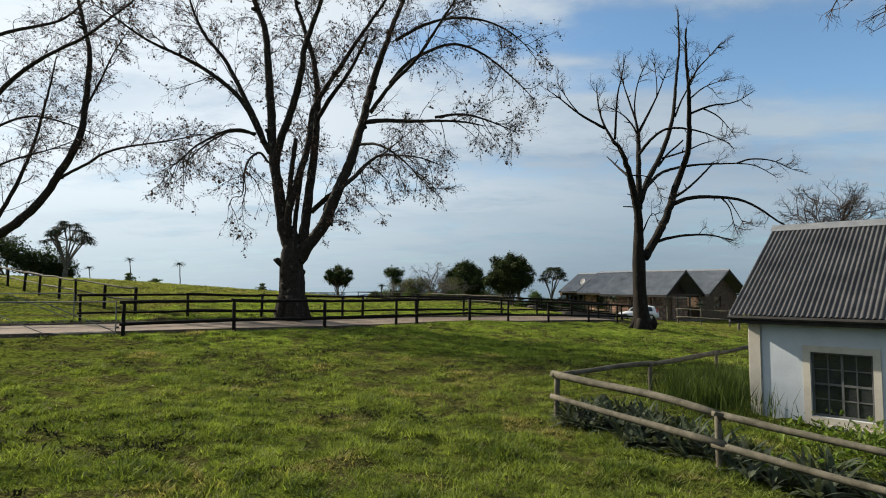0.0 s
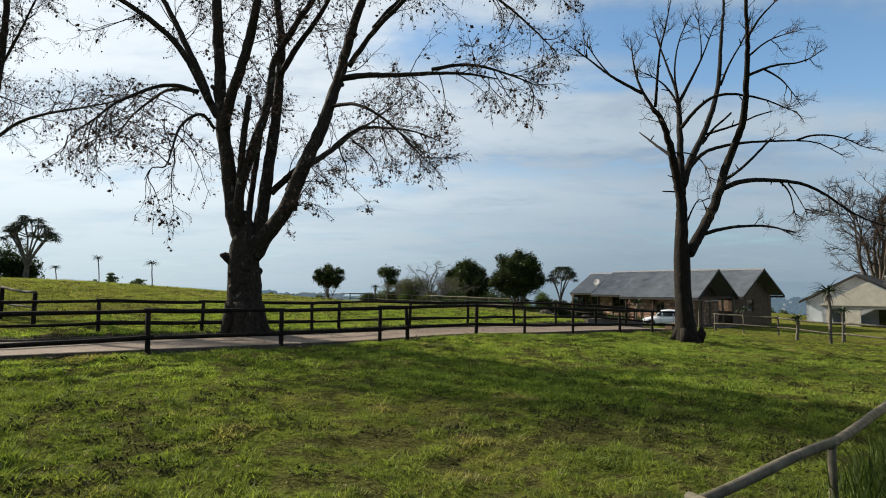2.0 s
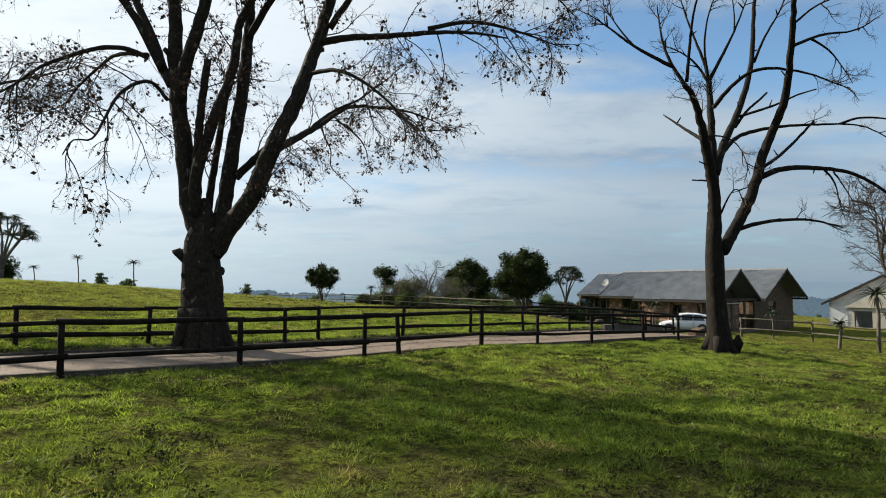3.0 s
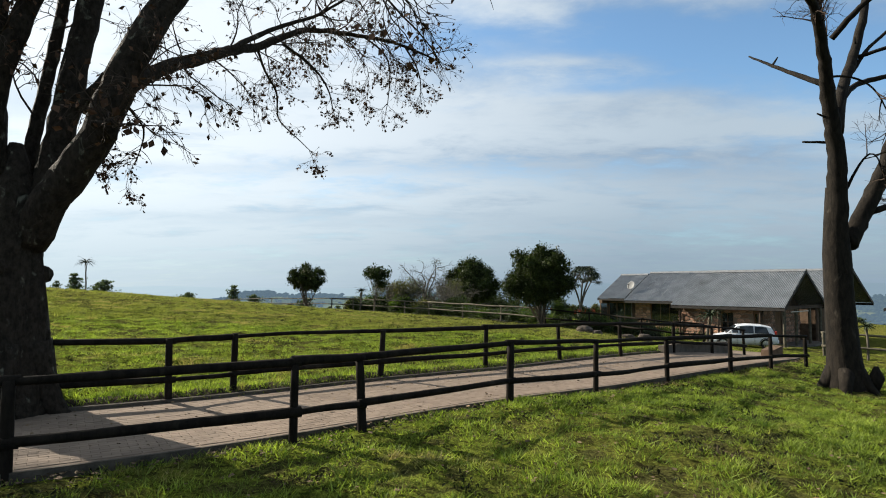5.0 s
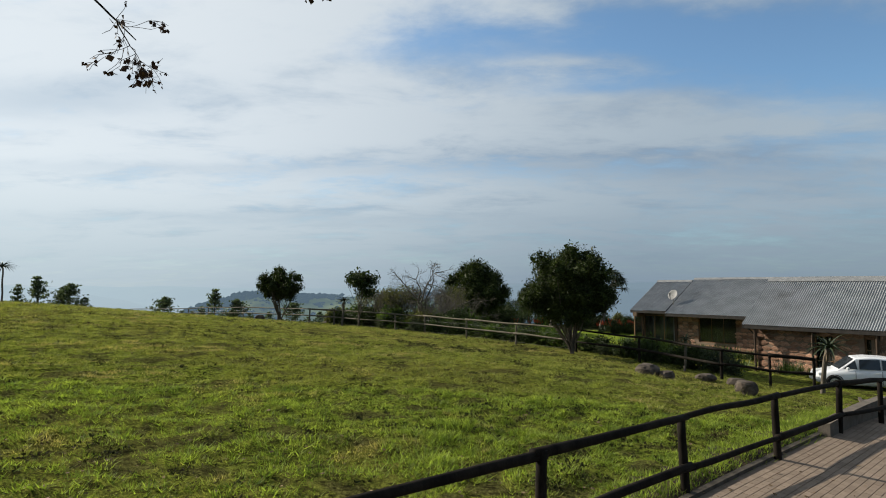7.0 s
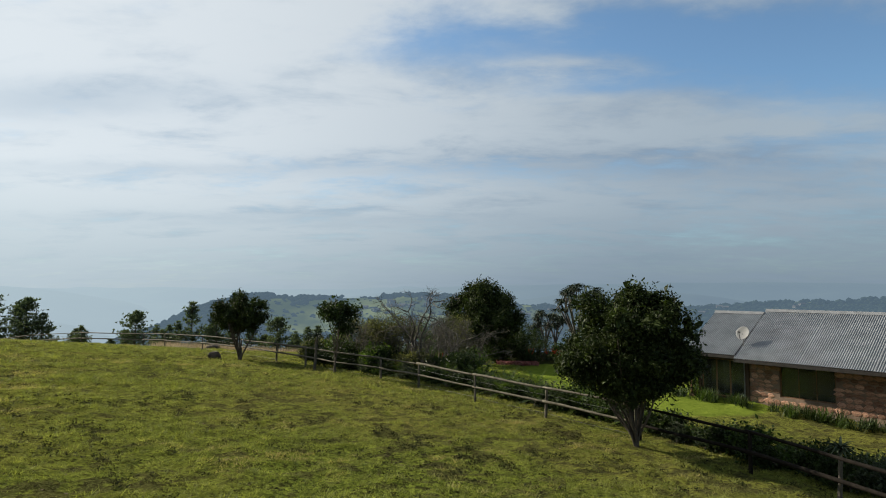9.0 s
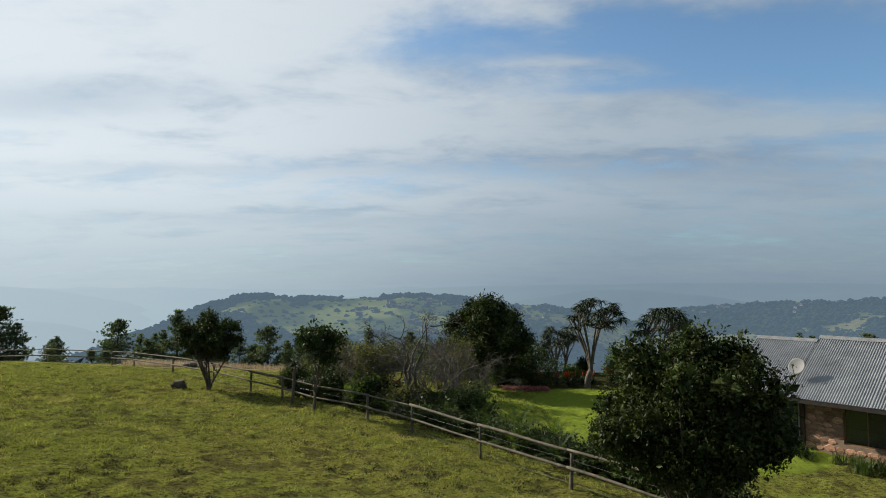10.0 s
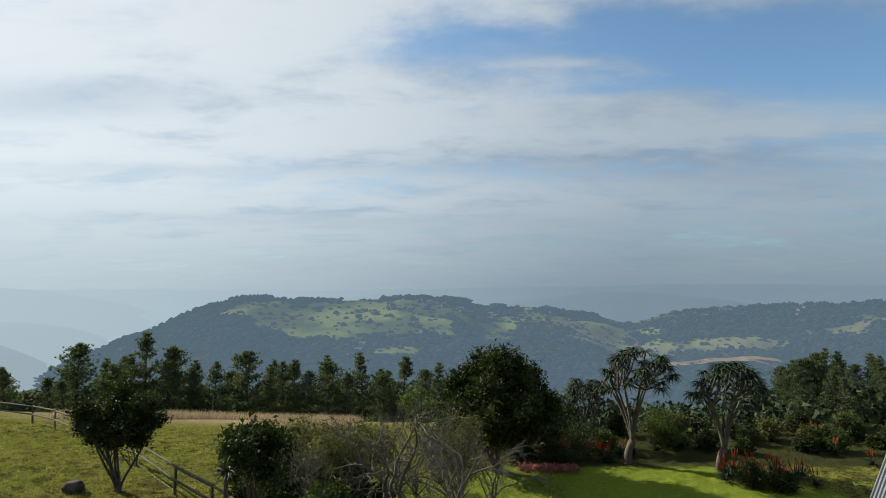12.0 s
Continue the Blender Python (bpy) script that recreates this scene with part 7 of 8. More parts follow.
# round dark evergreen by the fence: many thin stems fanning up into a dense ball
leafy_tree("evergreen_bush", (6.6, 55.7, z_at(6.6, 55.7) - 0.05), "dense round dark-green evergreen with many thin stems",
           random_lumps(rg, -0.25, 3.45, 2.2, 1.55, 80, 0.48) + [(-0.25, 0, 3.4, 1.8), (0.15, 0, 3.4, 1.4), (1.0, 0, 2.6, 0.95), (-1.3, 0.2, 2.5, 0.95), (-2.1, 0, 2.7, 0.6), (1.7, 0.2, 2.9, 0.6), (-0.1, 0, 4.9, 0.55), (-0.5, -0.2, 2.3, 1.0), (0.3, 0.1, 2.2, 0.9)],
           60000, 0.10, M_LEAF_EVER, 18, 51, r=0.05, twig_n=60, clump=4, aspect=0.5, core=5000)
# big dark tree in the garden
leafy_tree("garden_tree", (3.2, 82.0, z_at(3.2, 82) - 0.1), "large dense dark-green tree over the garden lawn",
           random_lumps(rg, 0.1, 3.9, 2.9, 2.2, 70, 0.72) + [(0.2, 0, 3.8, 2.4), (0, 0, 5.7, 1.0), (2.2, 0, 3.2, 1.2), (-2.0, 0, 3.4, 1.2), (0.2, 0, 3.4, 1.8)],
           46000, 0.145, M_LEAF_EVER, 3, 52, r=0.2, twig_n=30, clump=4, core=4200)
leafy_tree("small_tree", (-13.4, 75.6, z_at(-13.4, 75.6) - 0.05), "small evergreen tree with a fan of thin stems in the paddock",
           random_lumps(rg, 0.0, 3.15, 1.75, 1.15, 56, 0.40) + [(0, 0, 3.1, 1.1), (-1.0, 0, 2.7, 0.6), (0.9, 0, 2.8, 0.6), (0, 0, 4.1, 0.5)], 22000, 0.115, M_LEAF_EVER, 7, 53, r=0.07, twig_n=50, clump=4, core=1300)
leafy_tree("umbrella_tree", (-6.05, 70.0, z_at(-6.05, 70) - 0.05), "slim tree with a flat umbrella crown by the fence", random_lumps(rg, 0.1, 3.55, 1.05, 0.42, 20, 0.34) + random_lumps(rg, 0.6, 2.7, 0.7, 0.3, 7, 0.28), 4600, 0.17, M_LEAF_DARK, 1, 54, r=0.07, twig_n=26, droop=0.6)
leafy_tree("olive_shrub", (-3.4, 74.5, z_at(-3.4, 74.5) - 0.05), "tall dry olive-brown shrub in the garden", random_lumps(rg, 0, 2.4, 1.5, 1.3, 26, 0.5), 5200, 0.12, M_LEAF_OLIVE, 9, 55, r=0.04, twig_n=60)
leafy_tree("olive_shrub", (-5.2, 77.0, z_at(-5.2, 77) - 0.05), "tall dry olive-brown shrub in the garden", random_lumps(rg, 0, 2.2, 1.6, 1.2, 26, 0.5), 5000, 0.12, M_LEAF_OLIVE, 9, 56, r=0.04, twig_n=60)
leafy_tree("olive_shrub", (1.0, 77.5, z_at(1.0, 77.5) - 0.05), "tall grey-green shrub beside the dark tree", random_lumps(rg, 0, 2.3, 1.4, 1.5, 24, 0.5), 5000, 0.11, M_LEAF_OLIVE, 8, 57, r=0.04, twig_n=50)
leafy_tree("lime_shrub", (13.6, 86.8, z_at(13.6, 86.8) - 0.05), "rounded bright-green shrub between the aloes", random_lumps(rg, 0, 1.3, 1.1, 0.9, 22, 0.5), 6000, 0.11, M_LEAF_MID, 5, 58, r=0.04)
for k, (bx, by, br, bm) in enumerate(((-5.6, 79.5, 1.0, M_LEAF_LIME), (-7.6, 81.5, 1.1, M_LEAF_LIME), (8.4, 85.0, 1.6, M_LEAF_DARK), (6.6, 84.0, 1.0, M_LEAF_DARK), (-0.2, 84.0, 1.2, M_LEAF_MID), (19.5, 88.0, 0.8, M_LEAF_DARK),
                                   (15.6, 80.0, 0.8, M_LEAF_DARK), (16.9, 79.4, 0.7, M_LEAF_DARK), (24, 86, 0.9, M_LEAF_MID), (4.2, 84.6, 1.1, M_LEAF_MID), (17.5, 70.5, 0.7, M_LEAF_MID), (-7.5, 74.4, 0.8, M_LEAF_DARK))):
    leafy_tree("garden_shrub", (bx, by, z_at(bx, by) - 0.05), "rounded leafy garden shrub", random_lumps(rg, 0, br * 0.8, br * 0.7, br * 0.55, 14, br * 0.42), 2600, 0.11, bm, 4, 60 + k, category="shrub", group="garden shrubs", r=0.03, twig_n=12)
sh_rng = np.random.default_rng(66)
back_bed = [(sh_rng.uniform(-2, 34), sh_rng.uniform(85.2, 92.5)) for _ in range(52)]
fence_bed = [(sh_rng.uniform(-9.5, 2.5), 0.0) for _ in range(26)]
fence_bed = [(a, np.interp(a, [-11, -5, 2], [78.0, 71.8, 66.5]) + sh_rng.uniform(0.8, 4.5)) for a, b in fence_bed]
for k, (bx, by) in enumerate(back_bed + fence_bed):
    br = sh_rng.uniform(0.9, 2.0) * (1.0 if bx < 9.5 else 0.45) if k < 52 else sh_rng.uniform(0.55, 1.15)
    bm = (M_LEAF_DARK, M_LEAF_MID, M_LEAF_DARK, M_LEAF_OLIVE, M_LEAF_DARK)[int(sh_rng.integers(5))]
    leafy_tree("garden_shrub", (bx, by, z_at(bx, by) - 0.05), "rounded leafy garden shrub", random_lumps(sh_rng, 0, br * 0.85, br * 0.75, br * 0.6, 14, br * 0.42), 1900, 0.18, bm, 4, 600 + k, category="shrub", group="garden shrubs", r=0.03, twig_n=12)
# clipped low shrubs along the garden side of the fence
hedge_rng = np.random.default_rng(70)
for k, t in enumerate(np.concatenate([np.linspace(0, 1, 48), np.linspace(0.5, 0.96, 34)])):
    hx = np.interp(t, [0, 0.35, 0.7, 1.0], [-7.4, -0.6, 5.2, 11.5]) + 0.85 + abs(hedge_rng.normal()) * 0.45
    hy = np.interp(t, [0, 0.35, 0.7, 1.0], [72.6, 66.6, 59.8, 50.2]) + 0.85 + abs(hedge_rng.normal()) * 0.45
    hr = hedge_rng.uniform(0.35, 0.85)
    hm = (M_LEAF_DARK, M_LEAF_GREY, M_LEAF_MID, M_LEAF_DARK)[int(hedge_rng.integers(4))]
    leafy_tree("border_shrub", (hx, hy, z_at(hx, hy) - 0.03), "low leafy shrub along the garden fence", random_lumps(hedge_rng, 0, hr * 0.7, hr * 0.8, hr * 0.4, 9, hr * 0.5), 1100, 0.12, hm, 3, 100 + k, category="shrub", group="border shrubs", r=0.02, twig_n=6)
# clumps of strap leaves in a band before the farmhouse wall
def strap_clump(at, size, seed):
    rng = np.random.default_rng(seed)
    g = Geo()
    for _ in range(46):
        a, e = rng.uniform(0, 6.283), rng.uniform(0.7, 1.45)
        d = np.array((math.cos(a) * math.cos(e), math.sin(a) * math.cos(e), math.sin(e)))
        side = np.array((-math.sin(a), math.cos(a), 0)) * 0.018
        p, v = np.array((rng.normal() * 0.16, rng.normal() * 0.16, -0.02)), []
        for j in range(4):
            w = (0.8, 1.0, 0.8, 0.1)[j]
            v += [p - side * w, p + side * w]
            d = unit(d + np.array((0, 0, -0.22)))
            p = p + d * size / 3
        g.add(v, [(2 * j, 2 * j + 1, 2 * j + 3, 2 * j + 2) for j in range(3)])
    solo("strap_plant", g, M_LEAF_MID if seed % 3 else M_LEAF_DARK, at, "clump of dark green strap leaves before the farmhouse", "plant", "strap plants")


strap_rng = np.random.default_rng(80)
for k in range(58):
    c = M_HOUSE @ Vector((strap_rng.uniform(-11.6, -0.4), strap_rng.uniform(6.3, 7.7), 0)) if k < 44 else M_HOUSE @ Vector((strap_rng.uniform(-0.6, 5.4), strap_rng.uniform(-1.0, -0.3), 0))
    strap_clump((c.x, c.y, z_at(c.x, c.y)), strap_rng.uniform(0.5, 0.85), 8000 + k)
# dark trees on the rise beyond the gate
for k, (bx, by, br, bh) in enumerate(((-48.6, 70, 2.4, 2.7), (-52.0, 69.5, 3.0, 3.3), (-46.3, 71, 1.5, 1.6), (-64, 70, 4.2, 4.2), (-70, 66, 4.4, 4.6), (-60.5, 73, 3.8, 3.8))):
    leafy_tree("hedgerow_tree", (bx, by, z_at(bx, by) - 0.1), "dark bushy tree on the rise", random_lumps(rg, 0, bh, br, bh * 0.6, 26, 1.0), 5200, 0.26, M_LEAF_DARK, 3, 140 + k, group="hedgerow trees", r=0.15)


# ---- aloes ----
def rosette(g, rng, c, n, length, width, curl=1.0, up=0.5):
    """Fleshy tapering leaves that arch out and down from one point."""
    c = np.array(c, float)
    for i in range(n):
        a = 2 * math.pi * i * 0.381966 + rng.normal() * 0.1
        e = up + 0.9 * (1 - i / n) - 0.35 + rng.normal() * 0.1
        d = np.array((math.cos(a) * math.cos(e), math.sin(a) * math.cos(e), math.sin(e)))
        side = np.array((-math.sin(a), math.cos(a), 0.0))
        L = length * rng.uniform(0.8, 1.15)
        p, v = c.copy(), []
        m = 5
        for j in range(m + 1):
            w = width * (1 - (j / m) ** 1.6) * 0.5 + 0.004
            lift = np.array((0, 0, 0.25 * w))
            v += [p - side * w + lift, p - (0, 0, 0.35 * w), p + side * w + lift]
            d = unit(d + np.array((0, 0, -0.26 * curl)))
            p = p + d * L / m
        f = []
        for j in range(m):
            b = j * 3
            f += [(b, b + 1, b + 4, b + 3), (b + 1, b + 2, b + 5, b + 4)]
        g.add(v, f)


def tree_aloe(at, high, width, label, seed, group="tree aloes", levels=5, trunk_r=0.22, leaf=0.62):
    """A short bole, smooth pale stems fanning up from it, and a dome of recurved leaf heads on their tips."""
    rng = np.random.default_rng(seed)
    root = thing("tree_aloe", at, label, "aloe", group)
    trunk, leaves = Geo(), Geo()
    R, fork_z = width * high * 0.36, high * 0.20
    lean = np.array((rng.normal() * 0.05, rng.normal() * 0.05, 0.0)) * high
    top = np.array((0, 0, fork_z)) + lean * 0.4
    trunk.tube(curve_pts([(0, 0, -0.3), (0, 0, fork_z * 0.5), top], 7), np.linspace(trunk_r * 1.1, trunk_r * 0.85, 7), 10, True, 0.03, rng)
    k = 4 + levels
    for i in range(k):
        # long bare stems that part low down and spread like a fan
        a = 2 * math.pi * i / k + rng.normal() * 0.25
        out = R * rng.uniform(0.35, 0.72)
        mid = top + np.array((math.cos(a) * out, math.sin(a) * out, high * rng.uniform(0.40, 0.50)))
        line = curve_pts([top - (0, 0, 0.2), top + (mid - top) * (0.30, 0.30, 0.45), mid], 9)
        trunk.tube(line, np.linspace(trunk_r * 0.42, trunk_r * 0.26, 9), 8, True)
        for j in range(levels):
            b = a + rng.normal() * 0.5
            rr = R * math.sqrt(rng.uniform(0.05, 1.0))
            head = top + lean * 0.6 + np.array((math.cos(b) * rr, math.sin(b) * rr, high * 0.77 - 0.34 * high * (rr / R) ** 2 + rng.normal() * 0.10))
            q = curve_pts([mid, mid + (head - mid) * (0.6, 0.6, 0.45), head], 6)
            trunk.tube(q, np.linspace(trunk_r * 0.24, trunk_r * 0.15, 6), 6, True)
            rosette(leaves, rng, head, 22, leaf * rng.uniform(0.85, 1.1), 0.095, 1.3, 0.35)
    part("trunk", trunk, M_ALOEBARK, root, "smooth pale forking stems", smooth=True)
    part("foliage", leaves, M_ALOE, root, kind="stuff")
    return root


tree_aloe((10.7, 84.0, z_at(10.7, 84) - 0.05), 6.7, 0.92, "tall tree aloe with pale stems and a domed crown", 201, levels=5, leaf=0.70)
tree_aloe((15.2, 82.6, z_at(15.2, 82.6) - 0.05), 6.1, 0.92, "tall leaning tree aloe with pale stems", 202, levels=5, leaf=0.70)
tree_aloe((9.2, 88.0, z_at(9.2, 88) - 0.05), 4.2, 0.8, "smaller tree aloe behind the flower bed", 203, levels=3, trunk_r=0.16)
tree_aloe((10.5, 91.0, z_at(10.5, 91) - 0.05), 3.6, 0.8, "smaller tree aloe behind the flower bed", 204, levels=3, trunk_r=0.15)
tree_aloe((-44.5, 68.5, z_at(-44.5, 68.5) - 0.05), 7.4, 0.95, "dark tree aloe standing on the rise", 206, levels=5, trunk_r=0.3, leaf=0.85)


def stem_aloe(at, high, label, seed, leaf=0.62, n=34, lean=0.06, skirt=True, r=0.07, heads=1):
    rng = np.random.default_rng(seed)
    root = thing("stem_aloe", at, label, "aloe", "single-stem aloes")
    stem, leaves, dead = Geo(), Geo(), Geo()
    for k in range(heads):
        d = np.array((rng.normal() * lean + (0.25 * (k - 0.5) if heads > 1 else 0), rng.normal() * lean, 1.0))
        q = sprout(rng, (0.12 * k, 0, -0.2), d, high * (1 - 0.18 * k) + 0.2, 0.02, 0.05, 6)
        stem.tube(q, np.linspace(r * 1.15, r, 7), 8, True, 0.05, rng)
        rosette(leaves, rng, q[-1], n, leaf, 0.085, 1.0, 0.55)
        if skirt:
            rosette(dead, rng, q[-1] - (0, 0, 0.12), 16, leaf * 0.55, 0.06, 2.2, -0.3)
    part("stem", stem, M_ALOEBARK, root, smooth=True)
    part("leaf_head", leaves, M_ALOE, root)
    if skirt:
        part("dead_leaf_skirt", dead, M_DEADLEAF, root, "dry hanging dead leaves")
    return root


for k, (ax, ay, hh, lf, lab) in enumerate(((-30.2, 67.0, 2.55, 0.95, "single-stem aloe on the paddock skyline"), (-37.5, 70.0, 2.9, 0.75, "single-stem aloe on the paddock skyline"), (-44.8, 74.0, 2.2, 0.75, "single-stem aloe on the paddock skyline"),
                                        (20.0, 44.7, 1.55, 0.55, "thin single-stem aloe by the yard fence"), (20.95, 37.4, 2.85, 1.15, "tall single-stem aloe with a large leaf head"), (13.9, 47.9, 1.75, 0.85, "single-stem aloe beside the parked car"),
                                        (10.4, 51.4, 1.35, 0.4, "thin single-stem aloe by the garden fence"), (22.6, 38.9, 1.9, 0.5, "curved single-stem aloe by the yard fence"), (-7.6, 71.9, 2.0, 0.75, "single-stem aloe by the garden fence"), (19.6, 38.2, 1.3, 0.6, "short single-stem aloe by the yard fence"))):
    stem_aloe((ax, ay, z_at(ax, ay) - 0.03), hh, lab, 220 + k, lf, skirt=k not in (0, 1, 2, 3, 6), r=0.05 if k in (0, 1, 2, 3, 6, 7) else 0.075)


# ---- cycads, flower beds ----
def cycad(at, size, label, seed, n=22):
    rng = np.random.default_rng(seed)
    root = thing("cycad", at, label, "cycad", "cycads")
    stem, fr = Geo(), Geo()
    stem.tube([(0, 0, -0.2), (0, 0, size * 0.22)], (0.16, 0.13), 9, True, 0.08, rng)
    for i in range(n):
        a = 2 * math.pi * i * 0.381966
        e = 1.25 - 1.0 * (i / n) + rng.normal() * 0.08
        d = np.array((math.cos(a) * math.cos(e), math.sin(a) * math.cos(e), math.sin(e)))
        p = sprout(rng, (0, 0, size * 0.2), d, size * rng.uniform(0.8, 1.1), -0.13, 0.02, 7)
        fr.tube(p, np.linspace(0.012, 0.004, 8), 3, False)
        side = np.array((-math.sin(a), math.cos(a), 0.0))
        for j in range(1, 8):
            for s in (-1, 1):
                for h in (0.0, 0.5):
                    q = p[j - 1] + (p[j] - p[j - 1]) * h
                    w = size * 0.17 * math.sin(math.pi * (j + h) / 8.6) + 0.03
                    t = unit(p[j] - p[j - 1])
                    tip = q + (side * s * 0.9 + t * 0.45 + np.array((0, 0, 0.12))) * w
                    fr.add([q - t * 0.012, q + t * 0.03, tip], [(0, 1, 2)])
    part("stem", stem, M_BARK, root, smooth=True)
    part("frond_crown", fr, M_LEAF_LIME if seed % 2 else M_LEAF_MID, root, kind="stuff")


for k, (cx_, cy_, cs) in enumerate(((0.6, 69.6, 1.5), (2.0, 68.2, 1.25), (3.7, 67.4, 1.35), (-0.6, 71.2, 1.4), (2.6, 70.6, 1.2), (5.2, 64.6, 1.2), (-2.4, 70.4, 1.1), (3.0, 64.2, 1.3), (4.4, 62.6, 1.2), (6.0, 61.4, 1.3), (2.0, 66.2, 1.3), (7.6, 58.6, 1.1), (0.4, 67.4, 1.2), (5.0, 66.6, 1.2))):
    cycad((cx_, cy_, z_at(cx_, cy_) - 0.03), cs, "spreading green cycad with feathery fronds", 240 + k)


def red_aloe(at, label, seed):
    rng = np.random.default_rng(seed)
    root = thing("flowering_aloe", at, label, "aloe", "flowering aloes")
    leaves, spikes = Geo(), Geo()
    rosette(leaves, rng, (0, 0, 0.1), 22, 0.62, 0.09, 0.5, 0.55)
    for _ in range(int(rng.integers(2, 5))):
        d = np.array((rng.normal() * 0.25, rng.normal() * 0.25, 1.0))
        q = sprout(rng, (0, 0, 0.15), d, rng.uniform(0.75, 1.1), 0.0, 0.04, 5)
        leaves.tube(q[:4], 0.014, 4, False)
        spikes.tube(np.array([q[3], q[4], q[5]]), (0.030, 0.027, 0.008), 6, True, 0.15, rng)
    part("leaf_head", leaves, M_ALOE, root)
    part("flower", spikes, M_FLOWER, root, "orange-red flower spikes", kind="stuff")
    return root


fl_rng = np.random.default_rng(260)
made_aloes = [red_aloe((0, 0, 0), "flowering aloe with orange-red spikes in the bed", 261 + k) for k in range(3)]
for k in range(58):
    if k < 26:
        fx, fy = fl_rng.uniform(14.2, 19.0), fl_rng.uniform(78.8, 82.5)
    elif k < 42:
        fx, fy = fl_rng.uniform(6.0, 13.5), fl_rng.uniform(84.3, 86.0)
    else:
        fx, fy = fl_rng.uniform(20, 32), fl_rng.uniform(83, 90)
    m = pose(fx, fy, z_at(fx, fy), 0, 0, fl_rng.uniform(0, 360))
    if k < 3:
        made_aloes[k].matrix_world = m
    else:
        copy_thing(made_aloes[k % 3], m)
for fx, fy in ((-3.6, 76.4), (-3.0, 77.0), (-4.2, 76.9), (-2.5, 78.4), (0.2, 79.4)):
    copy_thing(made_aloes[1], pose(fx, fy, z_at(fx, fy), 0, 0, fx * 100))


def pink_bed():
    rng = np.random.default_rng(280)
    n = 5200
    x, y = rng.uniform(4.4, 7.6, n), rng.normal(82.6, 0.28, n)
    z = land(x, y) + rng.random(n) * 0.24
    g = Geo().many(leaf_quads(rng, np.stack([x, y, z], 1), 0.07, 0.4, -0.4, 0.8), 4)
    tagged(new("flower_bed", g.mesh("flower_bed", M_PINK)), "low strip of dusty pink flowers edging the lawn", "flowers", kind="stuff")


pink_bed()


# ---- planted bed by the cottage ----
def strap_plants():
    """Broad strap leaves inside the bed fence, and tall reeds by the cottage corner."""
    rng = np.random.default_rng(290)
    g = Geo()
    n = 170
    k = 0
    while k < n:
        u, v = 6.0 * rng.random() ** 1.7, rng.uniform(-0.35, 1.6)
        x, y = 2.45 + u * 0.58 + v * 0.60, 10.6 - u * 0.80 + v * 0.62
        c = np.array((x, y, z_at(x, y) + 0.02))
        h = rng.uniform(0.30, 0.52)
        m = int(rng.integers(8, 13))
        for i in range(m):
            a = rng.uniform(0, 6.283)
            e = rng.uniform(0.5, 1.3)
            d = np.array((math.cos(a) * math.cos(e), math.sin(a) * math.cos(e), math.sin(e)))
            side = np.array((-math.sin(a), math.cos(a), 0)) * rng.uniform(0.026, 0.042)
            p, vv = c.copy(), []
            for j in range(5):
                w = (0.5, 1.0, 1.0, 0.7, 0.05)[j]
                vv += [p - side * w, p + side * w]
                d = unit(d + np.array((0, 0, -0.24)))
                p = p + d * h / 3.6
            g.add(vv, [(2 * j, 2 * j + 1, 2 * j + 3, 2 * j + 2) for j in range(4)])
        k += 1
    tagged(new("bed_plants", g.mesh("bed_plants", M_LEAF_GREY)), "broad grey-green strap-leaved plants filling the bed", "plants", kind="stuff")
    r = Geo()
    tri = []
    for _ in range(5200):
        x, y = rng.normal(6.3, 1.15), rng.normal(13.9, 1.0)
        if (x - 6.85) * 0.69 + (y - 12.19) * 0.72 > -0.15 and (x - 6.85) * 0.72 - (y - 12.19) * 0.69 > -0.3:
            continue
        if y - 10.75 > (x - 2.29) * 0.86 - 0.12:
            continue
        z = z_at(x, y)
        h = rng.uniform(0.40, 0.85)
        d = rng.normal(size=2) * 0.22
        a = rng.uniform(0, 3.14)
        s = np.array((math.cos(a), math.sin(a), 0)) * 0.011
        p = np.array((x, y, z))
        tri += [(p - s, p + s, p + (d[0] * 0.4 * h, d[1] * 0.4 * h, h * 0.6)), (p + (d[0] * 0.3 * h, d[1] * 0.3 * h, h * 0.5) - s, p + (d[0] * 0.3 * h, d[1] * 0.3 * h, h * 0.5) + s, p + (d[0] * h, d[1] * h, h))]
    r.many(np.array(tri), 3)
    tagged(new("reeds", r.mesh("reeds", M_BLADE_TALL)), "tall green reeds beside the cottage wall", "reeds", kind="stuff")
    s2 = Geo()
    x, y = rng.normal(7.8, 0.9, 2600), rng.normal(8.6, 0.9, 2600)
    keep = (x - 6.85) * 0.69 + (y - 12.19) * 0.72 < -0.2
    x, y = x[keep], y[keep]
    z = land(x, y) + rng.random(len(x)) * 0.45
    s2.many(leaf_quads(rng, np.stack([x, y, z], 1), 0.11, 0.4, -0.3, 0.5), 4)
    tagged(new("bed_shrubs", s2.mesh("bed_shrubs", M_LEAF_LIME)), "bright green leafy plants under the cottage window", "plants", kind="stuff")


M_BLADE_TALL = mat("reed", (0.034, 0.054, 0.013), (0.085, 0.108, 0.03), 1.5, 0.6, 0, 12, island=0.4, translucent=(1.1, 1.2, 0.6))
strap_plants()


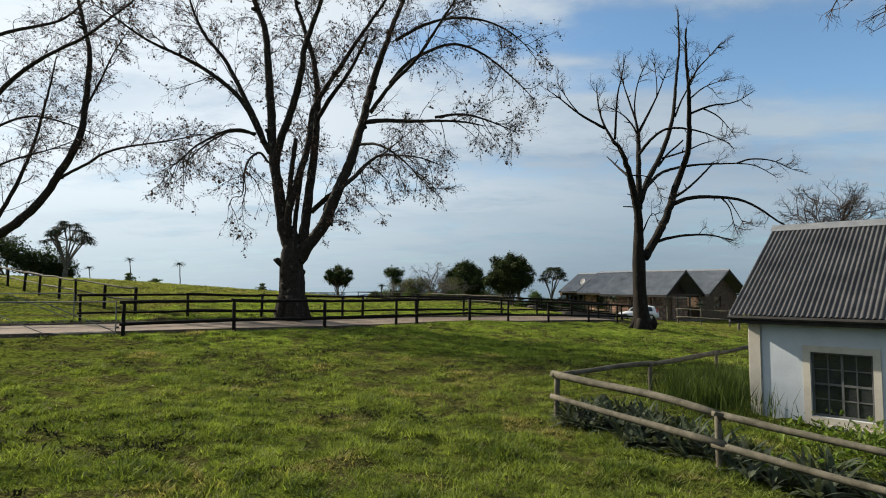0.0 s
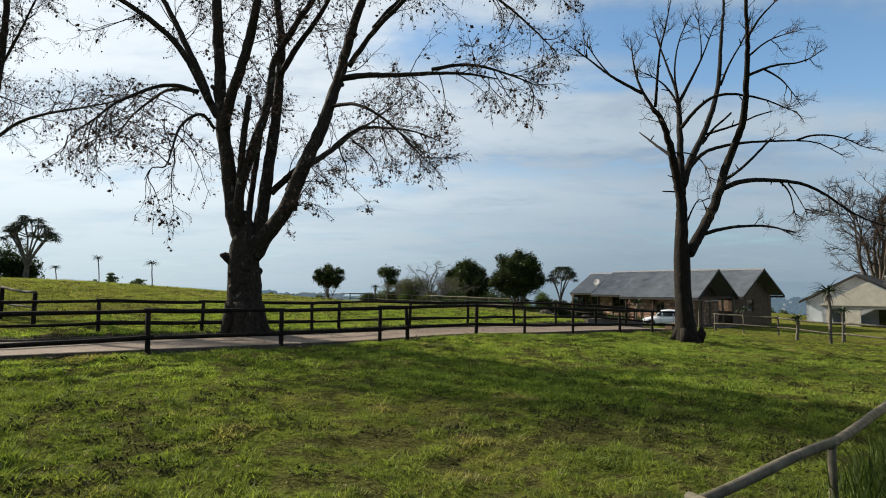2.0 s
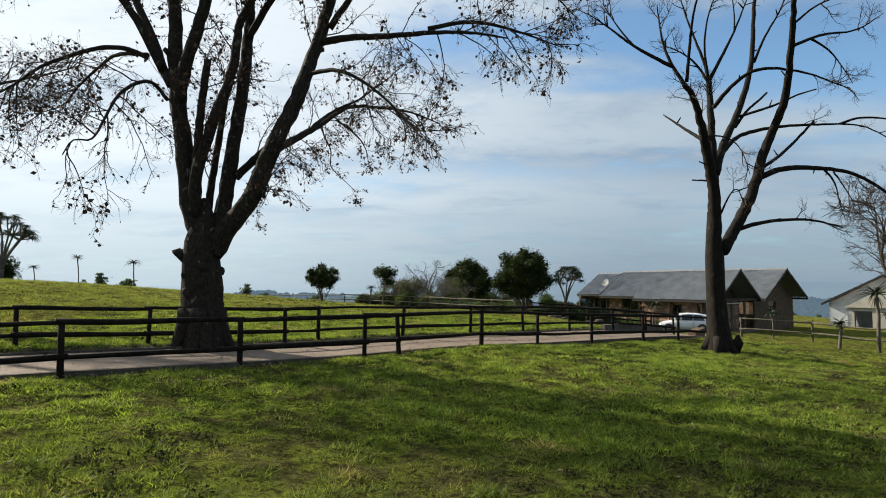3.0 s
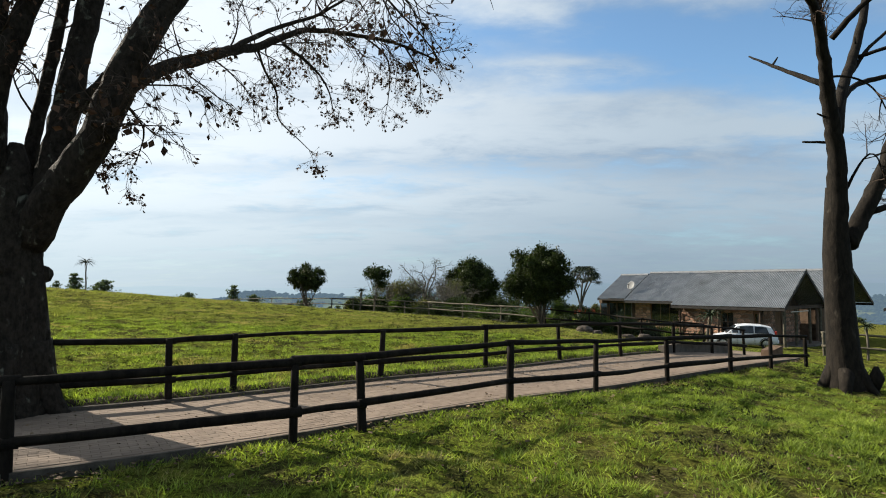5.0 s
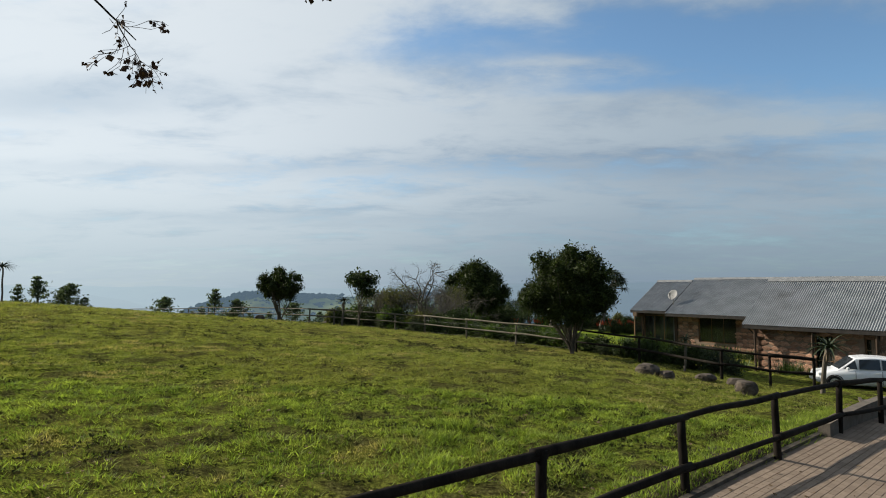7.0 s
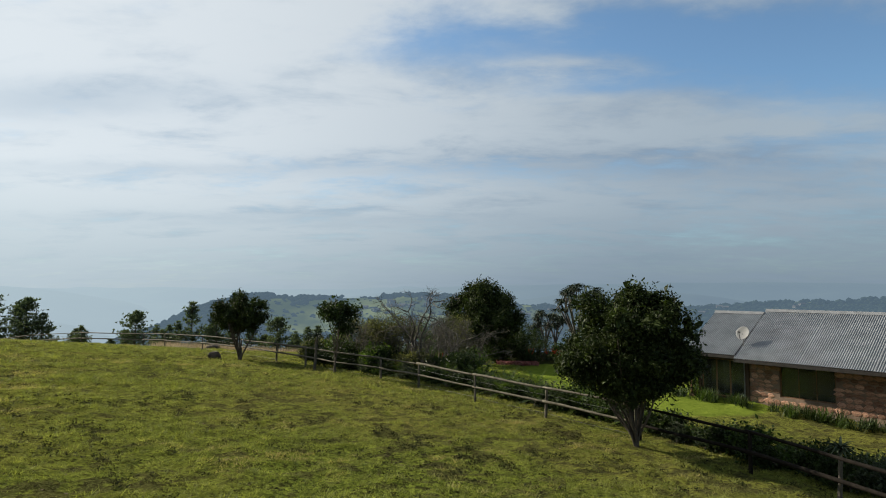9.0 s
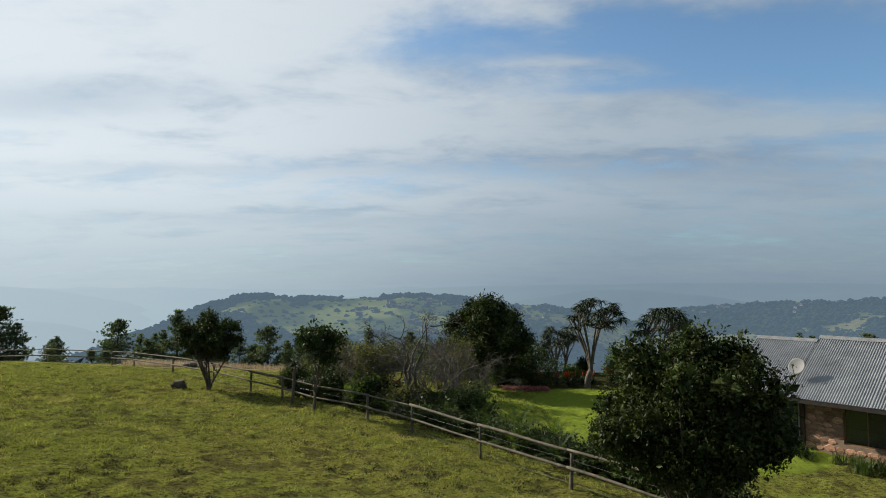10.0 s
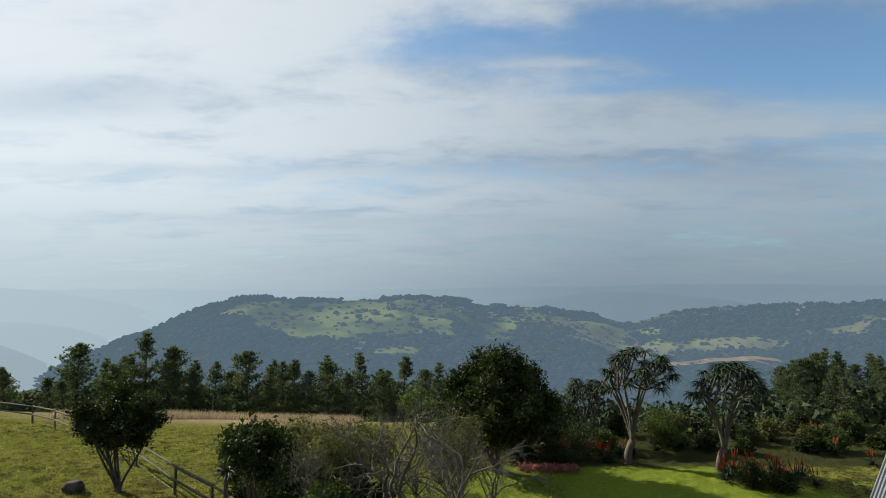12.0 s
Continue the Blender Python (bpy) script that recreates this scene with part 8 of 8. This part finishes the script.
# ---- pines ----
def pine_mesh(seed, high, width, bare):
    """Trunk and whorled boughs of a pine, each bough ending in tufts of long needles."""
    rng = np.random.default_rng(seed)
    trunk, crown = Geo(), []
    q = sprout(rng, (0, 0, -0.5), (0, 0, 1), high + 0.5, 0.02, 0.02, 10)
    trunk.tube(q, np.linspace(0.22, 0.03, 11), 7, True)
    z = high * bare
    while z < high * 0.985:
        t = (z - high * bare) / (high * (1 - bare))
        reach = width * (1.0 - t) ** 0.75 * (0.70 + 0.30 * min(1, t * 4)) * rng.uniform(0.55, 1.10) + 0.2
        turn = rng.uniform(0, 6.283)
        k = int(rng.integers(5, 8))
        for a in turn + np.arange(k) * 6.283 / k + rng.normal(size=k) * 0.25:
            if rng.random() < 0.12:
                continue
            i = min(9, int((z + 0.5) / (high + 0.5) * 10))
            d = np.array((math.cos(a), math.sin(a), rng.uniform(0.0, 0.30) + 0.6 * t))
            own = reach * rng.uniform(0.6, 1.15)
            b = sprout(rng, (q[i][0], q[i][1], z), d, own, 0.10, 0.08, 4)
            trunk.tube(b, np.linspace(0.04, 0.012, 5), 3, False)
            tufts = int(5 + own * 8.5)
            tt = rng.uniform(0.30, 1.03, tufts)
            c = np.stack([np.interp(tt, np.linspace(0, 1, 5), b[:, k2]) for k2 in range(3)], 1) + rng.normal(size=(tufts, 3)) * np.array((0.30, 0.30, 0.10)) * (0.4 + 0.6 * min(1.0, own / 2))
            p = np.repeat(c, 5, 0)
            dd = rng.normal(size=p.shape) + (0, 0, 0.9)
            dd /= np.linalg.norm(dd, axis=1)[:, None]
            s = np.cross(dd, rng.normal(size=p.shape))
            s *= rng.uniform(0.05, 0.09, (len(p), 1)) / (np.linalg.norm(s, axis=1)[:, None] + 1e-9)
            ln = rng.uniform(0.22, 0.40, (len(p), 1))
            crown.append(np.stack([p - s, p + dd * ln, p + s], 1))
        z += rng.uniform(0.65, 1.05) * (1.0 - 0.35 * t)
    return trunk, Geo().many(np.concatenate(crown), 3)


def pine(seed, high, width, bare):
    root = thing("pine_tree", (0, 0, 0), "dark green pine on the slope below the garden", "pine", "pines on the slope")
    trunk, crown = pine_mesh(seed, high, width, bare)
    part("trunk", trunk, M_PINEBARK, root, smooth=True)
    part("crown", crown, M_NEEDLE, root, kind="stuff")
    return root


PINE_HIGH = (10.5, 9.5, 9.0, 10.0)
pines = [pine(300, 10.5, 4.1, 0.14), pine(301, 9.5, 3.3, 0.22), pine(302, 9.0, 4.3, 0.10), pine(303, 10.0, 3.1, 0.28)]
p_rng = np.random.default_rng(310)
# x, y and height of the crown's top for the row below the garden
PINE_ROW = [(-49.8, 118.0, -0.5), (-51.2, 128.0, -3.3), (-49.0, 130.0, 0.9), (-48.8, 136.0, -1.8), (-48.5, 140.0, -1.9), (-41.0, 132.0, 2.3), (-35.9, 130.0, 0.5),
            (-36.5, 138.0, -2.5), (-31.3, 132.0, -1.7), (-31.8, 140.0, -4.4), (-26.0, 130.0, -0.1), (-25.4, 138.0, -3.1), (-21.9, 132.0, -1.7), (-21.1, 134.0, -1.7)]
PINE_ROW += [(-15.3, 130.0, -1.5), (-10.7, 132.0, -0.6), (-8.7, 140.0, -4.0), (-5.4, 132.0, -1.1), (-2.6, 136.0, -3.4), (-0.5, 132.0, -1.9), (6.0, 134.0, -4.0),
             (-63.7, 120.0, 4.4), (-59.2, 120.0, 3.2), (-68.1, 120.0, 3.0), (-56.5, 119.0, 1.2), (-61.5, 122.0, 2.2), (-38.6, 134.0, -1.5), (-43.6, 133.0, -1.0)]
PINE_ROW += [(-53.2, 121.0, -1.2), (-47.0, 124.0, -3.0), (-52.5, 134.0, -2.4), (-56.0, 127.0, -2.6), (-46.0, 134.0, -2.2), (-33.5, 131.0, -2.6), (-28.6, 132.0, -3.0), (-23.6, 131.0, -3.4), (-18.4, 133.0, -3.0), (-13.0, 131.0, -3.2), (-8.0, 133.0, -3.6)]
pine_spots = [(px_, py_, z_at(px_, py_) - 0.2, top) for px_, py_, top in PINE_ROW]
for k in range(9):
    # lower trees standing behind the row
    px_, py_ = p_rng.uniform(-60, 12), p_rng.uniform(146, 170)
    pine_spots.append((px_, py_, z_at(px_, py_) - 0.2, -6.5 + p_rng.normal()))
for k in range(80):
    # plantation on the far side of the hollow
    py_ = p_rng.uniform(158, 215)
    px_ = (py_ - 50) * p_rng.uniform(0.56, 0.98)
    gz = z_at(px_, py_) - 0.2
    pine_spots.append((px_, py_, gz, min(gz + p_rng.uniform(9.0, 14.5), -3.2 - p_rng.uniform(0, 2.5) - 0.09 * max(0.0, 92 - px_))))
for k, (px_, py_, gz, top) in enumerate(pine_spots):
    tall = (top - gz) / PINE_HIGH[k % 4]
    stout = (0.35 + 0.65 * tall) * p_rng.uniform(0.85, 1.15)
    m = pose(px_, py_, gz, 0, 0, p_rng.uniform(0, 360)) @ Matrix.Diagonal((stout, stout, tall, 1.0))
    if k < 4:
        pines[k].matrix_world = m
    else:
        c = copy_thing(pines[k % 4], m)
        c.matrix_world = m


def valley_trees(near, far, count, bits, material, label, seed, span=(-0.75, 0.85), grain=0.19):
    """Bush and plantation covering the slopes below."""
    rng = np.random.default_rng(seed)
    tris = []
    for _ in range(count):
        y = rng.uniform(near, far)
        x = rng.uniform(*span) * y
        s = rng.uniform(1.6, 4.2) * (1 + y / 500) * (0.55 if y < 165 else 1.0)
        p = np.array((x, y, z_at(x, y)))
        d = rng.normal(size=(bits, 3))
        c = p + d / np.linalg.norm(d, axis=1)[:, None] * rng.random((bits, 1)) ** 0.4 * s * (0.75, 0.75, 0.55) + (0, 0, s * 0.7)
        tris.append(c[:, None, :] + rng.normal(size=(bits, 3, 3)) * s * grain)
    g = Geo().many(np.concatenate(tris), 3)
    tagged(new("valley_trees", g.mesh("valley_trees", material)), label, "trees", kind="stuff")


M_VALLEY = mat("valley_bush", (0.024, 0.038, 0.024), (0.058, 0.070, 0.038), 0.03, 0.9, 0, 0.3, island=0.35, spec=0.0)
# the far bush has its haze put in as emission
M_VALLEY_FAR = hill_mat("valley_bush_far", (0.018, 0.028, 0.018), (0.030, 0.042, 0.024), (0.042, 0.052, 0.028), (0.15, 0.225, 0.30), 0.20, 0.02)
valley_trees(165, 300, 1900, 60, M_VALLEY, "dense dark bush on the slopes below the garden", 330, grain=0.115)
valley_trees(96, 165, 420, 170, M_VALLEY, "dark scrub on the slope beside the paddock", 332, (-0.95, -0.50), 0.10)
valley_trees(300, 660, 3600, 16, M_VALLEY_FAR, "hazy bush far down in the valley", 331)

# ---- grass, litter ----
def grass():
    """Matted tufts of grass on the hummocks of lawn and paddock, closest together where the camera flies low."""
    rng = np.random.default_rng(400)
    lawn, near, far = [], [], []
    # tufts to the square metre, plan, blade height, blades to a tuft, reach of a tuft
    for dens, (x0, x1, y0, y1), h0, blades, reach in ((170, (-8.5, 8.5, 3.5, 11), 0.056, 9, 0.045), (110, (-9, 11, 11, 18), 0.060, 8, 0.055), (85, (-14, 16, 18, 28), 0.060, 8, 0.065), (85, (0, 17, 28, 40), 0.060, 8, 0.065),
                                                      (95, (-14, 9, 28, 40), 0.058, 8, 0.065), (62, (-19, 13, 40, 60), 0.055, 7, 0.075), (18, (-36, -14, 28, 62), 0.10, 5, 0.10), (30, (-34, 6, 60, 90), 0.10, 5, 0.10)):
        out = far if y1 > 59 else (lawn if y1 < 19 else near)
        n = int(dens * (x1 - x0) * (y1 - y0))
        x, y = rng.uniform(x0, x1, n), rng.uniform(y0, y1, n)
        c = clods(x, y)
        f = 0.35 * soft_noise(x, y, 0.5, 1) + 0.5 * c - 1.2 * bare_patch(x, y) + 0.3 * soft_noise(x, y, 5.5, 3)
        keep = (f + rng.normal(size=n) * 0.12 > -0.12) & (road_dist(x, y) > ROAD_W / 2 + 0.13)
        keep &= ~(((x - 6.85) * 0.69 + (y - 12.19) * 0.72 > -0.1) & ((x - 6.85) * 0.72 - (y - 12.19) * 0.69 > -0.1) & (x < 16) & (y < 19))
        x, y, f, c = x[keep], y[keep], f[keep], c[keep]
        z = land(x, y) + CLOD * c
        m = len(x)
        tall = h0 * (0.55 + 0.75 * np.clip(f + 0.2, 0, 1.4)) * rng.uniform(0.75, 1.3, m)
        for _ in range(blades):
            a = rng.uniform(0, 6.283, m)
            h = tall * rng.uniform(0.5, 1.15, m)
            w = 0.004 + h * 0.08
            ox, oy = rng.normal(size=m) * reach, rng.normal(size=m) * reach
            lx, ly = ox * 0.5 + rng.normal(size=m) * 0.8 * h, oy * 0.5 + rng.normal(size=m) * 0.8 * h
            bx, by = x + ox, y + oy
            s, co = np.sin(a) * w, np.cos(a) * w
            out.append(np.stack([np.stack([bx - co, by - s, z - 0.015], 1), np.stack([bx + co, by + s, z - 0.015], 1), np.stack([bx + lx, by + ly, z + h], 1)], 1))
    for out, m, label in ((lawn, M_BLADE_DIMMED, "short green winter lawn grass in uneven tufts, darkened for tree shade"), (near, M_BLADE, "short winter grass in uneven tufts"), (far, M_BLADE_DRY, "drier yellow-green paddock grass")):
        g = Geo().many(np.concatenate(out), 3)
        tagged(new("grass", g.mesh("grass", m)), label, "grass", kind="stuff")


grass()


def weeds():
    """Low dark broad-leaved weeds and old tussocks scattered through the grass; they also stand in for shaded pits."""
    rng = np.random.default_rng(405)
    pts = []
    for n, (x0, x1, y0, y1) in ((3600, (-8.5, 8.5, 4, 13)), (5600, (-13, 15, 13, 28)), (3000, (0, 17, 28, 40)), (7600, (-18, 12, 28, 60)), (8500, (-30, 6, 50, 88))):
        x, y = rng.uniform(x0, x1, n), rng.uniform(y0, y1, n)
        f = soft_noise(x, y, 0.5, 11) + 0.7 * soft_noise(x, y, 1.7, 12)
        keep = (f > 0.0) & (bare_patch(x, y) > -0.15) & (road_dist(x, y) > ROAD_W / 2 + 0.3)
        keep &= ~(((x - 6.85) * 0.69 + (y - 12.19) * 0.72 > -0.1) & ((x - 6.85) * 0.72 - (y - 12.19) * 0.69 > -0.1) & (x < 16) & (y < 19))
        pts.append(np.stack([x[keep], y[keep], land(x[keep], y[keep]) + CLOD * clods(x[keep], y[keep]) + 0.015], 1))
    c = np.concatenate(pts)
    k = 15
    spread = rng.uniform(0.03, 0.11, (len(c), 1, 1))
    p = (c[:, None, :] + rng.normal(size=(len(c), k, 3)) * spread * (1.3, 0.9, 0.40)).reshape(-1, 3)
    p[:, 2] = np.maximum(p[:, 2], np.repeat(c[:, 2], k) - 0.01) + 0.012
    g = Geo().many(leaf_quads(rng, p, 0.05, 0.4, -0.5, 0.45), 4)
    tagged(new("weeds", g.mesh("weeds", M_WEED)), "low dark weeds and tussocks in the grass, also standing in for shaded pits", "weeds", kind="stuff")


M_WEED = mat("weed_leaf", (0.012, 0.015, 0.006), (0.044, 0.048, 0.018), 1.5, 0.8, 0, 8, c3=(0.055, 0.042, 0.024), spot=0.52, island=0.5, spec=0.05)
weeds()


def veld_grass():
    rng = np.random.default_rng(410)
    n = 42000
    x, y = rng.uniform(-29, -7, n), rng.uniform(91, 116, n)
    keep = y > 93 + 2.2 * np.sin(x * 0.3) + (np.abs(x + 22) < 9) * 3
    x, y = x[keep], y[keep]
    z, m = land(x, y), int(keep.sum())
    h = rng.uniform(0.25, 0.75, m)
    a = rng.uniform(0, 6.283, m)
    w = 0.022
    v = np.stack([np.stack([x - np.cos(a) * w, y - np.sin(a) * w, z], 1), np.stack([x + np.cos(a) * w, y + np.sin(a) * w, z], 1), np.stack([x + rng.normal(size=m) * 0.2, y + rng.normal(size=m) * 0.2, z + h], 1)], 1)
    g = Geo().many(v, 3)
    tagged(new("dry_grass", g.mesh("dry_grass", M_DRYGRASS)), "tall pale dry veld grass beyond the fence", "grass", kind="stuff")


veld_grass()


def fallen_leaves():
    rng = np.random.default_rng(420)
    x = np.concatenate([rng.uniform(-10, 10, 1300), rng.uniform(-8, 14, 2600), rng.uniform(-14, 8, 600)])
    y = np.concatenate([rng.uniform(4, 24, 1300), rng.uniform(22, 36, 2600), rng.uniform(30, 56, 600)])
    # litter swept to both edges of the drive
    s = rng.uniform(8.0, S_HI - 2.0, 7600)
    w = np.where(rng.random(7600) < 0.6, 1, -1) * (ROAD_W / 2 + 0.06 + np.abs(rng.normal(size=7600)) * 0.28)
    edge = road_point(s, w, 0.0)
    x, y = np.concatenate([x, edge[:, 0]]), np.concatenate([y, edge[:, 1]])
    z = land(x, y) + CLOD * clods(x, y) + 0.03
    q = leaf_quads(rng, np.stack([x, y, z], 1), 0.06, 0.4, 0.0, 0.8)
    q[:, :, 2] = z[:, None] + (q[:, :, 2] - z[:, None]) * 0.35
    g = Geo().many(q, 4)
    tagged(new("fallen_leaves", g.mesh("fallen_leaves", M_FALLEN)), "scattered dry fallen leaves", "leaves", kind="stuff")


fallen_leaves()

# ---- pieces: stones of the farmhouse, bricks of the drive ----
def stone_mesh(k):
    rng = np.random.default_rng(500 + k)
    a = np.sort(rng.uniform(0, 2 * math.pi, 7) * 0.35 + np.linspace(0, 2 * math.pi, 7, endpoint=False) * 0.65 * 1.0)
    a = np.linspace(0, 2 * math.pi, 7, endpoint=False) + rng.normal(size=7) * 0.16
    r = 0.5 * (1 + rng.normal(size=7) * 0.08)
    ring = np.stack([np.cos(a) * r * 1.12, np.sin(a) * r], 1)
    v = [(p[0], 0.0, p[1]) for p in ring] + [(p[0] * 0.86, -0.16, p[1] * 0.84) for p in ring] + [(rng.normal() * 0.05, -0.21, rng.normal() * 0.05)]
    f = [(i, (i + 1) % 7, 7 + (i + 1) % 7, 7 + i) for i in range(7)] + [(7 + i, 7 + (i + 1) % 7, 14) for i in range(7)]
    return Geo().add(v, f).mesh("stone", M_STONE)


STONES = [stone_mesh(k) for k in range(9)]


def lay_stones():
    rng = np.random.default_rng(510)
    for wall, p0, p1, z0, z1, holes in STONE_WALLS:
        p0, p1 = np.array(p0, float), np.array(p1, float)
        L = float(np.linalg.norm(p1 - p0))
        t = (p1 - p0) / L
        ang = math.atan2(t[1], t[0])
        z, row = 0.02, 0
        while z < z1 - 0.12:
            hgt = rng.uniform(0.20, 0.32)
            u = -0.1 + 0.17 * (row % 2)
            while u < L - 0.05:
                w = rng.uniform(0.30, 0.50)
                cu, cz = u + w / 2, z + hgt / 2
                if 0.05 < cu < L - 0.05 and not any(h[0] - 0.1 < cu < h[1] + 0.1 and h[2] - 0.08 < cz < h[3] + 0.05 for h in holes):
                    ob = new("stone", STONES[int(rng.integers(9))])
                    ob.parent = wall
                    ob.matrix_basis = Matrix.Translation((p0[0] + t[0] * cu, p0[1] + t[1] * cu, cz)) @ Matrix.Rotation(ang, 4, "Z") @ Matrix.Rotation(rng.normal() * 0.08, 4, "Y") @ Matrix.Diagonal((w * 0.97, 0.13, hgt * 0.98, 1))
                u += w
            z += hgt
            row += 1


lay_stones()

BL, BW, BH = 0.222, 0.108, 0.045


def brick_mesh():
    x, y, b = BL / 2 - 0.003, BW / 2 - 0.003, 0.003
    v = [(i * x, j * y, -BH) for j in (-1, 1) for i in (-1, 1)] + [(i * x, j * y, -b) for j in (-1, 1) for i in (-1, 1)] + [(i * (x - b), j * (y - b), 0) for j in (-1, 1) for i in (-1, 1)]
    f = []
    for k in (0, 4):
        f += [(k, k + 1, k + 5, k + 4), (k + 1, k + 3, k + 7, k + 5), (k + 3, k + 2, k + 6, k + 7), (k + 2, k, k + 4, k + 6)]
    f.append((8, 9, 11, 10))
    return np.array(v, float), f


def lay_bricks():
    """Stretcher bond along the drive; the stretch beside the gateless bend as single bricks, the rest joined."""
    rng = np.random.default_rng(520)
    bv, bf = brick_mesh()
    me = Geo().add(bv, bf).mesh("brick", M_PAVER)
    rows = int(ROAD_W / BW)
    s_lo, s_hi = 20.0, S_HI - 0.5
    mid = float(ROAD_S[np.argmin(np.linalg.norm(ROAD_P - (0.2, 29.5), axis=1))])
    g = Geo()
    vs, fs, n = [], [], 0
    single = 0
    s = s_lo
    k = 0
    while s < s_hi:
        for j in range(rows):
            w = (j + 0.5) * BW - rows * BW / 2
            ss = s + (BL / 2 if j % 2 else 0)
            p, t, nn = (np.array([np.interp(ss, ROAD_S, A[:, q]) for q in (0, 1)]) for A in (ROAD_P, ROAD_T, ROAD_N))
            c = p + nn * w
            crown, (xa, ya), (xb, yb) = z_at(p[0], p[1]), c + nn * 0.05, c - nn * 0.05
            high, low = max(crown, z_at(xa, ya) + 0.012), max(crown, z_at(xb, yb) + 0.012)
            z = max(crown, z_at(c[0], c[1]) + 0.012) + rng.normal() * 0.0010
            fall_s, fall_w = (z_at(*(p + t * 0.1)) - z_at(*(p - t * 0.1))) / 0.2, (high - low) / 0.1
            if abs(s - mid) < 1.28 and single < 300:
                ob = new("brick", me)
                ob.parent = ROAD_OB
                ob.matrix_basis = Matrix.Translation((c[0], c[1], z)) @ Matrix.Rotation(math.atan2(t[1], t[0]) + rng.normal() * 0.008, 4, "Z") @ Matrix.Rotation(-math.atan(fall_s), 4, "Y") @ Matrix.Rotation(math.atan(fall_w), 4, "X")
                single += 1
            else:
                tx = np.array((t[0], t[1], fall_s))
                ny = np.array((nn[0], nn[1], fall_w))
                vs.append(np.array((c[0], c[1], z)) + bv[:, :1] * tx + bv[:, 1:2] * ny + bv[:, 2:] * np.array((0, 0, 1.0)))
                fs.append(n)
                n += 12
        s += BL
        k += 1
    v = np.concatenate(vs)
    f = [tuple(q + o for q in face) for o in fs for face in bf]
    g.v, g.f, g.n = [v], f, len(v)
    ob = part("bricks", g, M_PAVER_J, ROAD_OB, kind="stuff")


lay_bricks()
